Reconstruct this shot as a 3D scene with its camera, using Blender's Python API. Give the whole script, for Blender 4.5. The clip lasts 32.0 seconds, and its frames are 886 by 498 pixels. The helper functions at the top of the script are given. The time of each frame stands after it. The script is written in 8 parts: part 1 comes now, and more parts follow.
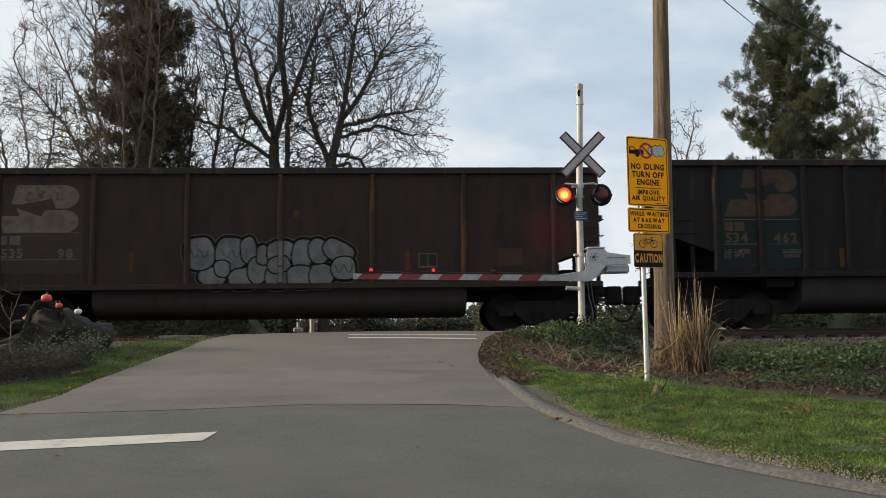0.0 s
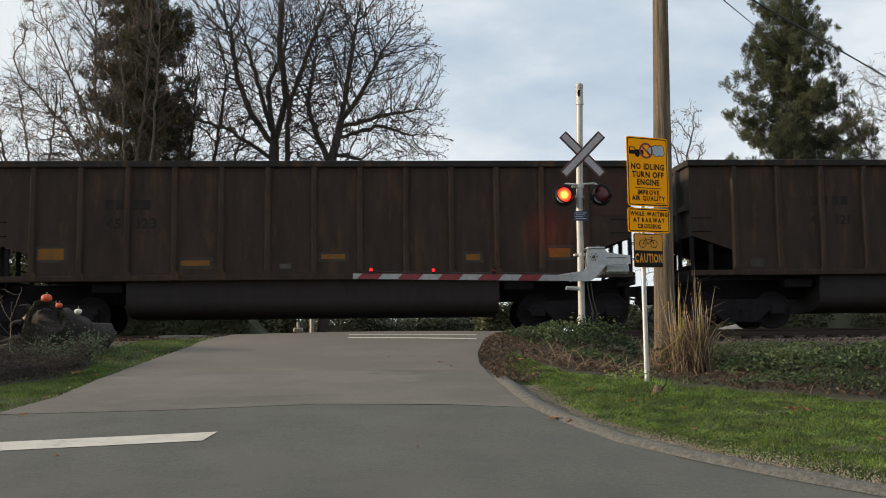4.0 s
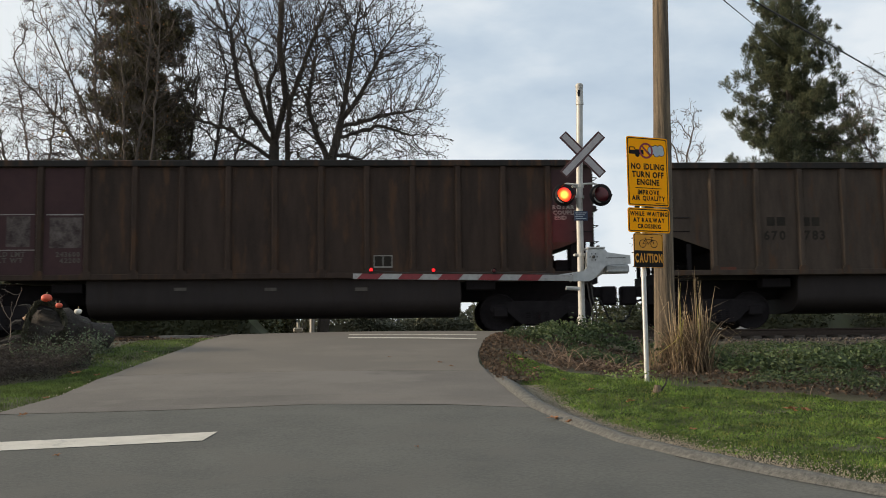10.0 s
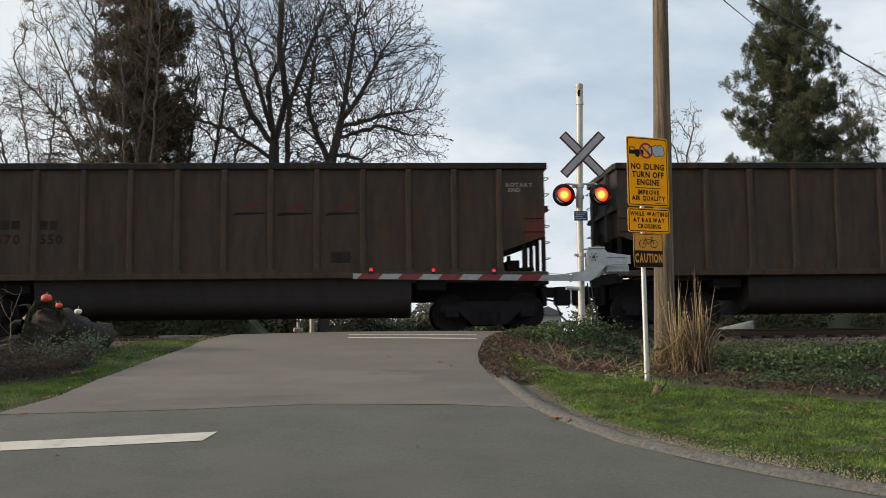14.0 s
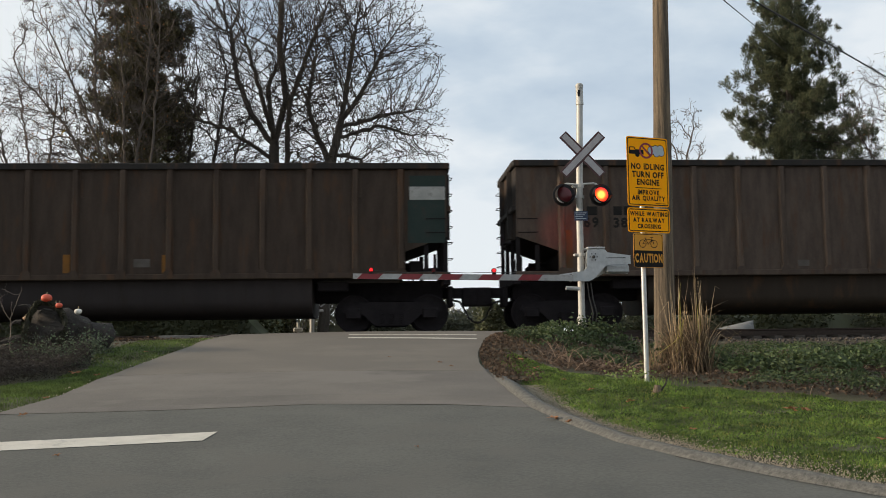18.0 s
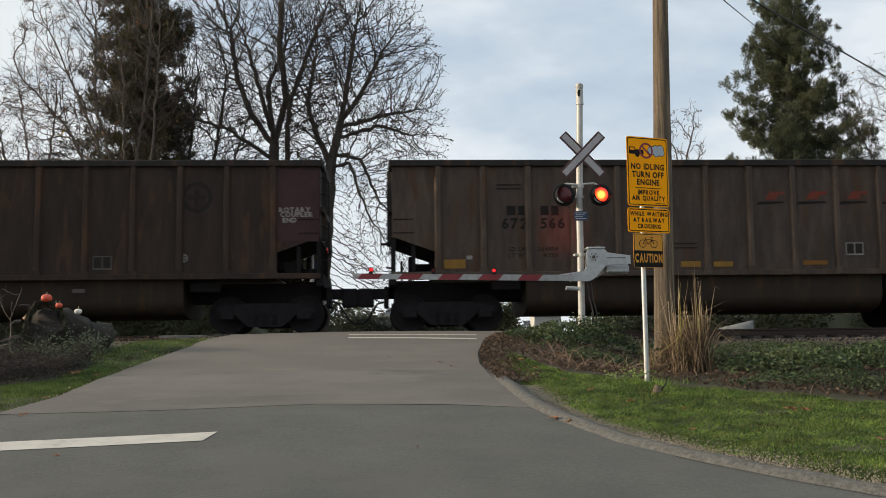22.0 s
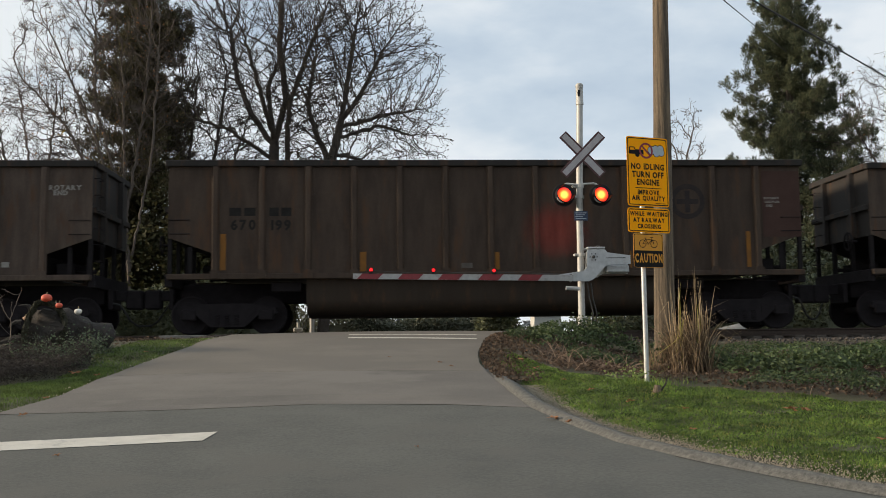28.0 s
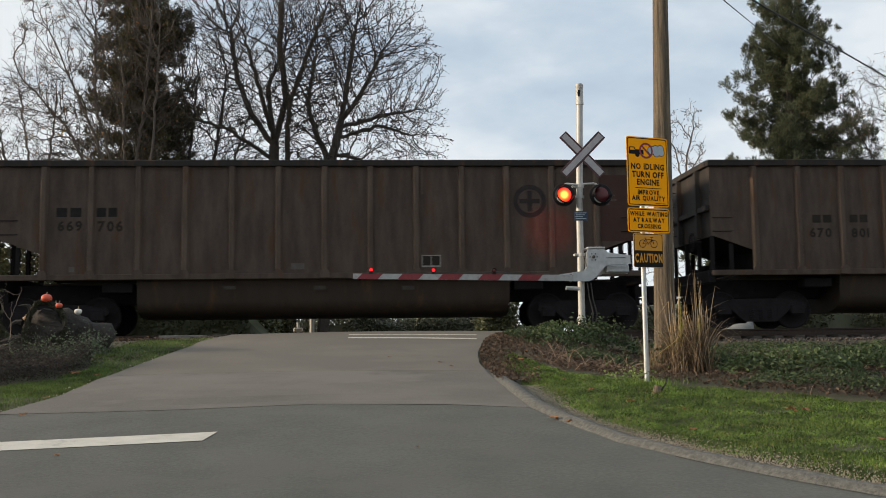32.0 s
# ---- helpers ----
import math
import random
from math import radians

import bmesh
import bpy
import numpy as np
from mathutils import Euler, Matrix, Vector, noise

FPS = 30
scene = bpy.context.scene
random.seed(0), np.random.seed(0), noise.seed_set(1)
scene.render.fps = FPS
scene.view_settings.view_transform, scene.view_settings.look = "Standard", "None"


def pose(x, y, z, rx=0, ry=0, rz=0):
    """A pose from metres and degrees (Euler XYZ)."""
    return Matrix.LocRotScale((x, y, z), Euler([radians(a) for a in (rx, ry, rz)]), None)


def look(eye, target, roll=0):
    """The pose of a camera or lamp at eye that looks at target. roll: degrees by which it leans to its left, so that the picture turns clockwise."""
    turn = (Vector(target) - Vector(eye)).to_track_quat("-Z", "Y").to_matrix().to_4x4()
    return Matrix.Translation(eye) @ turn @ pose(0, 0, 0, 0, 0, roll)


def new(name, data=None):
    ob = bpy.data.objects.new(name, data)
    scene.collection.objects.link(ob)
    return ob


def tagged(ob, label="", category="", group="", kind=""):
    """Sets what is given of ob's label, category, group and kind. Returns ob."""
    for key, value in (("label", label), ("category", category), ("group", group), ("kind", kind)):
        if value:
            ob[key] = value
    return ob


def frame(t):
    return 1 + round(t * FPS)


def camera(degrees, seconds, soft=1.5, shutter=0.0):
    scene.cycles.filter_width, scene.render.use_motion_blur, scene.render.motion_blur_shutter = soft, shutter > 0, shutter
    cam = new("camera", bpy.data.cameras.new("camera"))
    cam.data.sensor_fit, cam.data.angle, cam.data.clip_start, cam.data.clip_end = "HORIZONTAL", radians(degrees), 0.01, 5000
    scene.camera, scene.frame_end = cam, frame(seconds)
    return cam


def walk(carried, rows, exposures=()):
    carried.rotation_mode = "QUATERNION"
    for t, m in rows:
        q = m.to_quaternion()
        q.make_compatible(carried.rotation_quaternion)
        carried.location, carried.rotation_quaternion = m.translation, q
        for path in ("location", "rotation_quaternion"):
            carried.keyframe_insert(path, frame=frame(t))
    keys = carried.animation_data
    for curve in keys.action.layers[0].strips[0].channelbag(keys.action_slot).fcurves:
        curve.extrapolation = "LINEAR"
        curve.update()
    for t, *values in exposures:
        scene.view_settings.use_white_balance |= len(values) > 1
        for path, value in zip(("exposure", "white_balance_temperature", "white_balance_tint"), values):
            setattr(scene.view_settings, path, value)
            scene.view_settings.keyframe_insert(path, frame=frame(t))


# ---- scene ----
# A railway level crossing: the track runs along x, the road along y, metres, z = 0 at the near road.
EYE_Z = 1.25
RAIL_Z = 1.57
RAIL_Y = 24.3

cam = camera(48.27, 32.0, soft=0.9, shutter=0.14)
AIM = (math.sin(radians(3.5)) * math.cos(radians(5.6)), math.cos(radians(3.5)) * math.cos(radians(5.6)), math.sin(radians(5.6)))
STAND = look((0, 0, EYE_Z), (AIM[0], AIM[1], EYE_Z + AIM[2]), -0.7)
walk(cam, [(0, STAND), (32, STAND)], [(0, 0.0), (32, 0.0)])

# ---- world and sun ----
SUN_FROM = Vector((-0.95, 0.01, 0.27)).normalized()


def make_world():
    w = bpy.data.worlds.new("overcast_sky")
    scene.world = w
    w.use_nodes = True
    nt = w.node_tree
    nt.nodes.clear()
    out = nt.nodes.new("ShaderNodeOutputWorld")
    bg = nt.nodes.new("ShaderNodeBackground")
    sky = nt.nodes.new("ShaderNodeTexSky")
    sky.sky_type, sky.sun_disc = "NISHITA", False
    sky.sun_elevation = math.asin(SUN_FROM.z)
    sky.sun_rotation = math.atan2(SUN_FROM.x, SUN_FROM.y)
    dim = nt.nodes.new("ShaderNodeMix")
    dim.data_type, dim.blend_type = "RGBA", "MULTIPLY"
    dim.inputs[0].default_value = 1.0
    dim.inputs[7].default_value = (0.10, 0.10, 0.10, 1)
    tc = nt.nodes.new("ShaderNodeTexCoord")
    mp = nt.nodes.new("ShaderNodeMapping")
    mp.inputs["Scale"].default_value = (1.0, 1.0, 2.4)
    mp.inputs["Location"].default_value = (0.35, 0.1, 0.2)
    n1 = nt.nodes.new("ShaderNodeTexNoise")
    n1.inputs["Scale"].default_value, n1.inputs["Detail"].default_value, n1.inputs["Roughness"].default_value = 4.6, 7, 0.5
    ramp = nt.nodes.new("ShaderNodeValToRGB")
    e = ramp.color_ramp.elements
    e[0].position, e[0].color = 0.36, (0.52, 0.63, 0.755, 1)
    e[1].position, e[1].color = 0.64, (0.89, 0.945, 0.985, 1)
    mid = e.new(0.50)
    mid.color = (0.66, 0.76, 0.855, 1)
    # the cloud thins to white towards the horizon
    sep = nt.nodes.new("ShaderNodeSeparateXYZ")
    low = nt.nodes.new("ShaderNodeMapRange")
    low.inputs["From Min"].default_value, low.inputs["From Max"].default_value = 0.02, 0.30
    low.inputs["To Min"].default_value, low.inputs["To Max"].default_value = 0.30, 0.0
    lift = nt.nodes.new("ShaderNodeMath")
    lift.operation = "ADD"
    nt.links.new(tc.outputs["Generated"], sep.inputs[0])
    nt.links.new(sep.outputs["Z"], low.inputs["Value"])
    nt.links.new(n1.outputs["Fac"], lift.inputs[0])
    nt.links.new(low.outputs["Result"], lift.inputs[1])
    mix = nt.nodes.new("ShaderNodeMix")
    mix.data_type = "RGBA"
    mix.inputs[0].default_value = 0.9
    nt.links.new(tc.outputs["Generated"], mp.inputs["Vector"])
    nt.links.new(mp.outputs["Vector"], n1.inputs["Vector"])
    nt.links.new(lift.outputs[0], ramp.inputs["Fac"])
    nt.links.new(sky.outputs["Color"], dim.inputs[6])
    nt.links.new(dim.outputs[2], mix.inputs[6])
    nt.links.new(ramp.outputs["Color"], mix.inputs[7])
    # the cloud is thinner and whiter on the sun's side
    dot = nt.nodes.new("ShaderNodeVectorMath")
    dot.operation = "DOT_PRODUCT"
    dot.inputs[1].default_value = SUN_FROM
    nt.links.new(tc.outputs["Generated"], dot.inputs[0])
    warm = nt.nodes.new("ShaderNodeValToRGB")
    w0, w1 = warm.color_ramp.elements
    w0.position, w0.color = 0.05, (0.925, 0.925, 0.93, 1)
    w1.position, w1.color = 0.75, (1.0, 0.97, 0.93, 1)
    nt.links.new(dot.outputs["Value"], warm.inputs["Fac"])
    gain = nt.nodes.new("ShaderNodeMix")
    gain.data_type, gain.blend_type = "RGBA", "MULTIPLY"
    gain.inputs[0].default_value = 1.0
    nt.links.new(mix.outputs[2], gain.inputs[6])
    nt.links.new(warm.outputs["Color"], gain.inputs[7])
    nt.links.new(gain.outputs[2], bg.inputs["Color"])
    nt.links.new(bg.outputs["Background"], out.inputs["Surface"])
    bg.inputs["Strength"].default_value = 1.04


make_world()
sun = new("sun", bpy.data.lights.new("sun", "SUN"))
sun.data.energy, sun.data.angle, sun.data.color = 5.0, radians(8), (1.0, 0.82, 0.60)
sun.matrix_world = look(SUN_FROM * 60, (0, 0, 0))


# ---- materials ----
def surf(name, c1, c2, scale=8.0, rough=0.8, metal=0.0, bump=0.25, fine=60.0, stretch=(1, 1, 1), spread=0.0, dirt=None, dirt_scale=1.5,
         dirt_at=0.55, coat=0.0, space="Object", dist=0.01, speckle=0.5, gloss=0.5):
    """Two colours mixed by coarse and fine grain, a third for dirt or wear, relief from the grain, a tone that differs from piece to piece."""
    m = bpy.data.materials.new(name)
    m.use_nodes = True
    nt = m.node_tree
    b = nt.nodes["Principled BSDF"]
    tc = nt.nodes.new("ShaderNodeTexCoord")
    mp = nt.nodes.new("ShaderNodeMapping")
    mp.inputs["Scale"].default_value = stretch
    nt.links.new(tc.outputs[space], mp.inputs["Vector"])
    info = nt.nodes.new("ShaderNodeObjectInfo")
    vec = nt.nodes.new("ShaderNodeVectorMath")
    vec.operation = "MULTIPLY_ADD"
    vec.inputs[1].default_value = (1, 1, 1)
    off = nt.nodes.new("ShaderNodeMath")
    off.operation = "MULTIPLY"
    off.inputs[1].default_value = 37.0 if spread else 0.0
    nt.links.new(info.outputs["Random"], off.inputs[0])
    nt.links.new(mp.outputs["Vector"], vec.inputs[0])
    nt.links.new(off.outputs[0], vec.inputs[2])

    def grain(s, detail, rg):
        n = nt.nodes.new("ShaderNodeTexNoise")
        n.inputs["Scale"].default_value, n.inputs["Detail"].default_value, n.inputs["Roughness"].default_value = s, detail, rg
        nt.links.new(vec.outputs["Vector"], n.inputs["Vector"])
        return n.outputs["Fac"]

    coarse, small = grain(scale, 5, 0.6), grain(fine, 3, 0.7)
    add = nt.nodes.new("ShaderNodeMath")
    add.operation = "MULTIPLY_ADD"
    add.inputs[1].default_value, add.inputs[2].default_value = speckle, -speckle / 2
    nt.links.new(small, add.inputs[0])
    tot = nt.nodes.new("ShaderNodeMath")
    tot.operation = "ADD"
    nt.links.new(coarse, tot.inputs[0])
    nt.links.new(add.outputs[0], tot.inputs[1])
    rng = nt.nodes.new("ShaderNodeMapRange")
    rng.inputs["From Min"].default_value, rng.inputs["From Max"].default_value = 0.3, 0.7
    nt.links.new(tot.outputs[0], rng.inputs["Value"])
    mix = nt.nodes.new("ShaderNodeMix")
    mix.data_type = "RGBA"
    mix.inputs[6].default_value, mix.inputs[7].default_value = (*c1, 1), (*c2, 1)
    nt.links.new(rng.outputs["Result"], mix.inputs[0])
    col = mix.outputs[2]
    if dirt:
        big = grain(dirt_scale, 6, 0.65)
        r2 = nt.nodes.new("ShaderNodeMapRange")
        r2.inputs["From Min"].default_value, r2.inputs["From Max"].default_value = dirt_at, dirt_at + 0.12
        r2.inputs["To Max"].default_value = 0.85
        nt.links.new(big, r2.inputs["Value"])
        m2 = nt.nodes.new("ShaderNodeMix")
        m2.data_type = "RGBA"
        m2.inputs[7].default_value = (*dirt, 1)
        nt.links.new(r2.outputs["Result"], m2.inputs[0])
        nt.links.new(col, m2.inputs[6])
        col = m2.outputs[2]
    if spread:
        hsv = nt.nodes.new("ShaderNodeHueSaturation")
        val = nt.nodes.new("ShaderNodeMapRange")
        val.inputs["To Min"].default_value, val.inputs["To Max"].default_value = 1 - spread, 1 + spread
        nt.links.new(info.outputs["Random"], val.inputs["Value"])
        nt.links.new(val.outputs["Result"], hsv.inputs["Value"])
        nt.links.new(col, hsv.inputs["Color"])
        col = hsv.outputs["Color"]
    nt.links.new(col, b.inputs["Base Color"])
    rr = nt.nodes.new("ShaderNodeMapRange")
    rr.inputs["To Min"].default_value, rr.inputs["To Max"].default_value = max(rough - 0.12, 0.03), min(rough + 0.12, 1)
    nt.links.new(coarse, rr.inputs["Value"])
    nt.links.new(rr.outputs["Result"], b.inputs["Roughness"])
    b.inputs["Metallic"].default_value = metal
    b.inputs["Specular IOR Level"].default_value = gloss
    b.inputs["Coat Weight"].default_value = coat
    if bump:
        bp = nt.nodes.new("ShaderNodeBump")
        bp.inputs["Strength"].default_value, bp.inputs["Distance"].default_value = bump, dist
        nt.links.new(tot.outputs[0], bp.inputs["Height"])
        nt.links.new(bp.outputs["Normal"], b.inputs["Normal"])
    return m


def leafy(name, c1, c2, rough=0.7, through_light=0.25, mottle=0.3, patch=1.3):
    """Leaves and blades: each island has a tone of its own, and lets some light through."""
    m = bpy.data.materials.new(name)
    m.use_nodes = True
    nt = m.node_tree
    b = nt.nodes["Principled BSDF"]
    geo = nt.nodes.new("ShaderNodeNewGeometry")
    mix = nt.nodes.new("ShaderNodeMix")
    mix.data_type = "RGBA"
    mix.inputs[6].default_value, mix.inputs[7].default_value = (*c1, 1), (*c2, 1)
    nt.links.new(geo.outputs["Random Per Island"], mix.inputs[0])
    tc = nt.nodes.new("ShaderNodeTexCoord")
    n = nt.nodes.new("ShaderNodeTexNoise")
    n.inputs["Scale"].default_value = patch
    n.inputs["Detail"].default_value = 3
    nt.links.new(tc.outputs["Object"], n.inputs["Vector"])
    r = nt.nodes.new("ShaderNodeMapRange")
    r.inputs["From Min"].default_value, r.inputs["From Max"].default_value = 0.3, 0.7
    r.inputs["To Min"].default_value, r.inputs["To Max"].default_value = 1 - mottle, 1 + mottle
    nt.links.new(n.outputs["Fac"], r.inputs["Value"])
    hsv = nt.nodes.new("ShaderNodeHueSaturation")
    nt.links.new(r.outputs["Result"], hsv.inputs["Value"])
    nt.links.new(mix.outputs[2], hsv.inputs["Color"])
    nt.links.new(hsv.outputs["Color"], b.inputs["Base Color"])
    b.inputs["Roughness"].default_value = rough
    if through_light:
        tr = nt.nodes.new("ShaderNodeBsdfTranslucent")
        nt.links.new(hsv.outputs["Color"], tr.inputs["Color"])
        ms = nt.nodes.new("ShaderNodeMixShader")
        ms.inputs[0].default_value = through_light
        nt.links.new(b.outputs[0], ms.inputs[1])
        nt.links.new(tr.outputs[0], ms.inputs[2])
        nt.links.new(ms.outputs[0], nt.nodes["Material Output"].inputs["Surface"])
    return m


def glow(name, colour, strength):
    m = bpy.data.materials.new(name)
    m.use_nodes = True
    b = m.node_tree.nodes["Principled BSDF"]
    b.inputs["Base Color"].default_value = (*colour, 1)
    b.inputs["Emission Color"].default_value = (*colour, 1)
    b.inputs["Emission Strength"].default_value = strength
    return m


ASPHALT_NEAR = surf("asphalt_dark", (0.059, 0.059, 0.051), (0.095, 0.094, 0.082), 1.1, 0.85, 0, 0.35, 30, dirt=(0.084, 0.080, 0.069), dirt_scale=0.8, dirt_at=0.5, dist=0.008, speckle=1.1)
ASPHALT_FAR = surf("asphalt_worn", (0.102, 0.090, 0.074), (0.150, 0.133, 0.111), 0.6, 0.88, 0, 0.2, 60, stretch=(0.8, 1.2, 1), dirt=(0.115, 0.103, 0.087), dirt_scale=0.55, dirt_at=0.5, dist=0.006, speckle=0.6)
ASPHALT_MID = surf("asphalt_patched", (0.090, 0.081, 0.070), (0.142, 0.128, 0.111), 0.8, 0.88, 0, 0.25, 60, stretch=(0.8, 1.2, 1), dirt=(0.15, 0.136, 0.118), dirt_scale=0.6, dirt_at=0.52, dist=0.006, speckle=0.8)
KERB_MAT = surf("asphalt_berm", (0.046, 0.045, 0.041), (0.130, 0.127, 0.115), 24, 0.9, 0, 0.8, 90, dist=0.01)
PAINT_ROAD = surf("road_paint", (0.46, 0.43, 0.37), (0.58, 0.545, 0.475), 5, 0.7, 0, 0.4, 110, dirt=(0.30, 0.29, 0.27), dirt_scale=4, dirt_at=0.60)
SOIL = surf("soil_and_turf", (0.040, 0.046, 0.018), (0.065, 0.052, 0.032), 1.1, 0.95, 0, 0.8, 25, dirt=(0.085, 0.07, 0.05), dirt_scale=0.5, dirt_at=0.55, dist=0.03)
BALLAST_MAT = surf("ballast_stone", (0.036, 0.030, 0.026), (0.085, 0.074, 0.066), 14, 0.9, 0, 0.7, 60, spread=0.3, dist=0.02)
RAIL_STEEL = surf("rail_steel", (0.035, 0.025, 0.020), (0.06, 0.043, 0.034), 20, 0.75, 0.0, 0.2, gloss=0.25)
TIMBER_DARK = surf("creosoted_timber", (0.05, 0.04, 0.033), (0.09, 0.075, 0.06), 3, 0.9, 0, 0.5, 40, stretch=(1, 6, 6))


# ---- mesh tools ----
class Shape:
    """Vertices and faces of one part, added form by form."""

    def __init__(self):
        self.v, self.f = [], []

    def add(self, verts, faces):
        k = len(self.v)
        self.v.extend([tuple(p) for p in verts])
        self.f.extend([tuple(k + i for i in q) for q in faces])
        return self

    def box(self, x0, x1, y0, y1, z0, z1, c=0.0):
        if c <= 0:
            v = [(x, y, z) for x in (x0, x1) for y in (y0, y1) for z in (z0, z1)]
            return self.add(v, [(0, 1, 3, 2), (4, 6, 7, 5), (0, 4, 5, 1), (2, 3, 7, 6), (0, 2, 6, 4), (1, 5, 7, 3)])
        c = min(c, (x1 - x0) / 2.1, (y1 - y0) / 2.1, (z1 - z0) / 2.1)
        v, at = [], {}
        for i, x in enumerate((x0, x1)):
            for j, y in enumerate((y0, y1)):
                for k, z in enumerate((z0, z1)):
                    sx, sy, sz = (1 - 2 * i) * c, (1 - 2 * j) * c, (1 - 2 * k) * c
                    for a, p in enumerate(((x, y + sy, z + sz), (x + sx, y, z + sz), (x + sx, y + sy, z))):
                        at[i, j, k, a] = len(v)
                        v.append(p)
        f = [[at[i, 0, 0, 0], at[i, 1, 0, 0], at[i, 1, 1, 0], at[i, 0, 1, 0]] for i in (0, 1)]
        f += [[at[0, j, 0, 1], at[1, j, 0, 1], at[1, j, 1, 1], at[0, j, 1, 1]] for j in (0, 1)]
        f += [[at[0, 0, k, 2], at[1, 0, k, 2], at[1, 1, k, 2], at[0, 1, k, 2]] for k in (0, 1)]
        for a in (0, 1):
            for b in (0, 1):
                f.append([at[0, a, b, 1], at[1, a, b, 1], at[1, a, b, 2], at[0, a, b, 2]])
                f.append([at[a, 0, b, 0], at[a, 1, b, 0], at[a, 1, b, 2], at[a, 0, b, 2]])
                f.append([at[a, b, 0, 0], at[a, b, 1, 0], at[a, b, 1, 1], at[a, b, 0, 1]])
        f += [[at[i, j, k, 0], at[i, j, k, 1], at[i, j, k, 2]] for i in (0, 1) for j in (0, 1) for k in (0, 1)]
        return self.add(v, f)

    def tube(self, pts, radii, seg=8, caps=True):
        """A round bar through points; radii one number or one a point."""
        pts = [Vector(p) for p in pts]
        if not hasattr(radii, "__len__"):
            radii = [radii] * len(pts)
        v, f = [], []
        side = None
        for i, p in enumerate(pts):
            d = (pts[min(i + 1, len(pts) - 1)] - pts[max(i - 1, 0)]).normalized()
            if side is None:
                side = d.orthogonal().normalized()
            side = (side - d * side.dot(d))
            side = side.normalized() if side.length > 1e-6 else d.orthogonal().normalized()
            up = d.cross(side)
            for k in range(seg):
                a = 2 * math.pi * k / seg
                v.append(p + (side * math.cos(a) + up * math.sin(a)) * radii[i])
        for i in range(len(pts) - 1):
            for k in range(seg):
                q = (k + 1) % seg
                f.append((i * seg + k, i * seg + q, (i + 1) * seg + q, (i + 1) * seg + k))
        if caps:
            f.append(tuple(reversed(range(seg))))
            f.append(tuple((len(pts) - 1) * seg + k for k in range(seg)))
        return self.add(v, f)

    def prism(self, outline, lo, hi, axis="y"):
        """An outline drawn in the two other axes, drawn out from lo to hi."""
        n = len(outline)
        put = {"y": lambda a, b, c: (a, c, b), "x": lambda a, b, c: (c, a, b), "z": lambda a, b, c: (a, b, c)}[axis]
        v = [put(a, b, lo) for a, b in outline] + [put(a, b, hi) for a, b in outline]
        f = [tuple(range(n)), tuple(reversed(range(n, 2 * n)))]
        f += [(i, n + i, n + (i + 1) % n, (i + 1) % n) for i in range(n)]
        return self.add(v, f)

    def spin(self, profile, centre, axis, seg=24, arc=2 * math.pi, start=0.0):
        """A profile of (radius, along) turned round an axis through centre."""
        axis = Vector(axis).normalized()
        side = axis.orthogonal().normalized()
        up = axis.cross(side)
        closed = arc > 6.28
        n, cols = len(profile), seg if closed else seg + 1
        v = []
        for k in range(cols):
            a = start + arc * k / seg
            way = side * math.cos(a) + up * math.sin(a)
            v.extend(Vector(centre) + way * r + axis * h for r, h in profile)
        f = []
        for k in range(seg):
            q = (k + 1) % cols
            f.extend((k * n + i, q * n + i, q * n + i + 1, k * n + i + 1) for i in range(n - 1))
        return self.add(v, f)


def mesh_of(name, sh, mat, smooth=False):
    me = bpy.data.meshes.new(name)
    me.from_pydata([tuple(p) for p in sh.v], [], sh.f)
    me.materials.append(mat)
    bm = bmesh.new()
    bm.from_mesh(me)
    bmesh.ops.recalc_face_normals(bm, faces=bm.faces)
    bm.to_mesh(me)
    bm.free()
    if smooth:
        me.polygons.foreach_set("use_smooth", [True] * len(me.polygons))
        me.set_sharp_from_angle(angle=radians(35))
    return me


def part(name, sh, mat, parent=None, label="", smooth=False, at=None):
    """Links a shape, or a mesh that is there already, as one object under a thing or a part."""
    me = sh if isinstance(sh, bpy.types.Mesh) else mesh_of(name, sh, mat, smooth)
    ob = new(name, me)
    if parent:
        ob.parent = parent
    if at is not None:
        ob.matrix_local = at if isinstance(at, Matrix) else Matrix.Translation(at)
    if label:
        ob["label"] = label
    return ob


def thing(name, m, label, category, group="", kind=""):
    ob = new(name)
    ob.empty_display_size = 0.2
    ob.matrix_basis = m
    return tagged(ob, label, category, group, kind)


def raw(name, verts, faces, mat, smooth=False):
    me = bpy.data.meshes.new(name)
    me.from_pydata(verts, [], faces)
    me.materials.append(mat)
    if smooth:
        me.polygons.foreach_set("use_smooth", [True] * len(me.polygons))
    return new(name, me)


def word_shape(text, height, wide=1.0, align="CENTER", thick=0.0012, spacing=1.0, bold=0.035):
    """A mesh of lettering in the xz plane that faces -y, its cap height given; middle of the line at the origin."""
    cu = bpy.data.curves.new("lettering", "FONT")
    cu.body, cu.align_x, cu.align_y, cu.size, cu.extrude = text, align, "CENTER", height / 0.7, thick / 2
    cu.space_character = spacing
    cu.resolution_u = 2
    cu.offset = bold * height
    ob = new("lettering", cu)
    bpy.context.view_layer.update()
    me = bpy.data.meshes.new_from_object(ob.evaluated_get(bpy.context.evaluated_depsgraph_get()))
    bpy.data.objects.remove(ob)
    bpy.data.curves.remove(cu)
    me.transform(Matrix.Rotation(math.pi / 2, 4, "X") @ Matrix.Diagonal((wide, 1, 1, 1)))
    return me


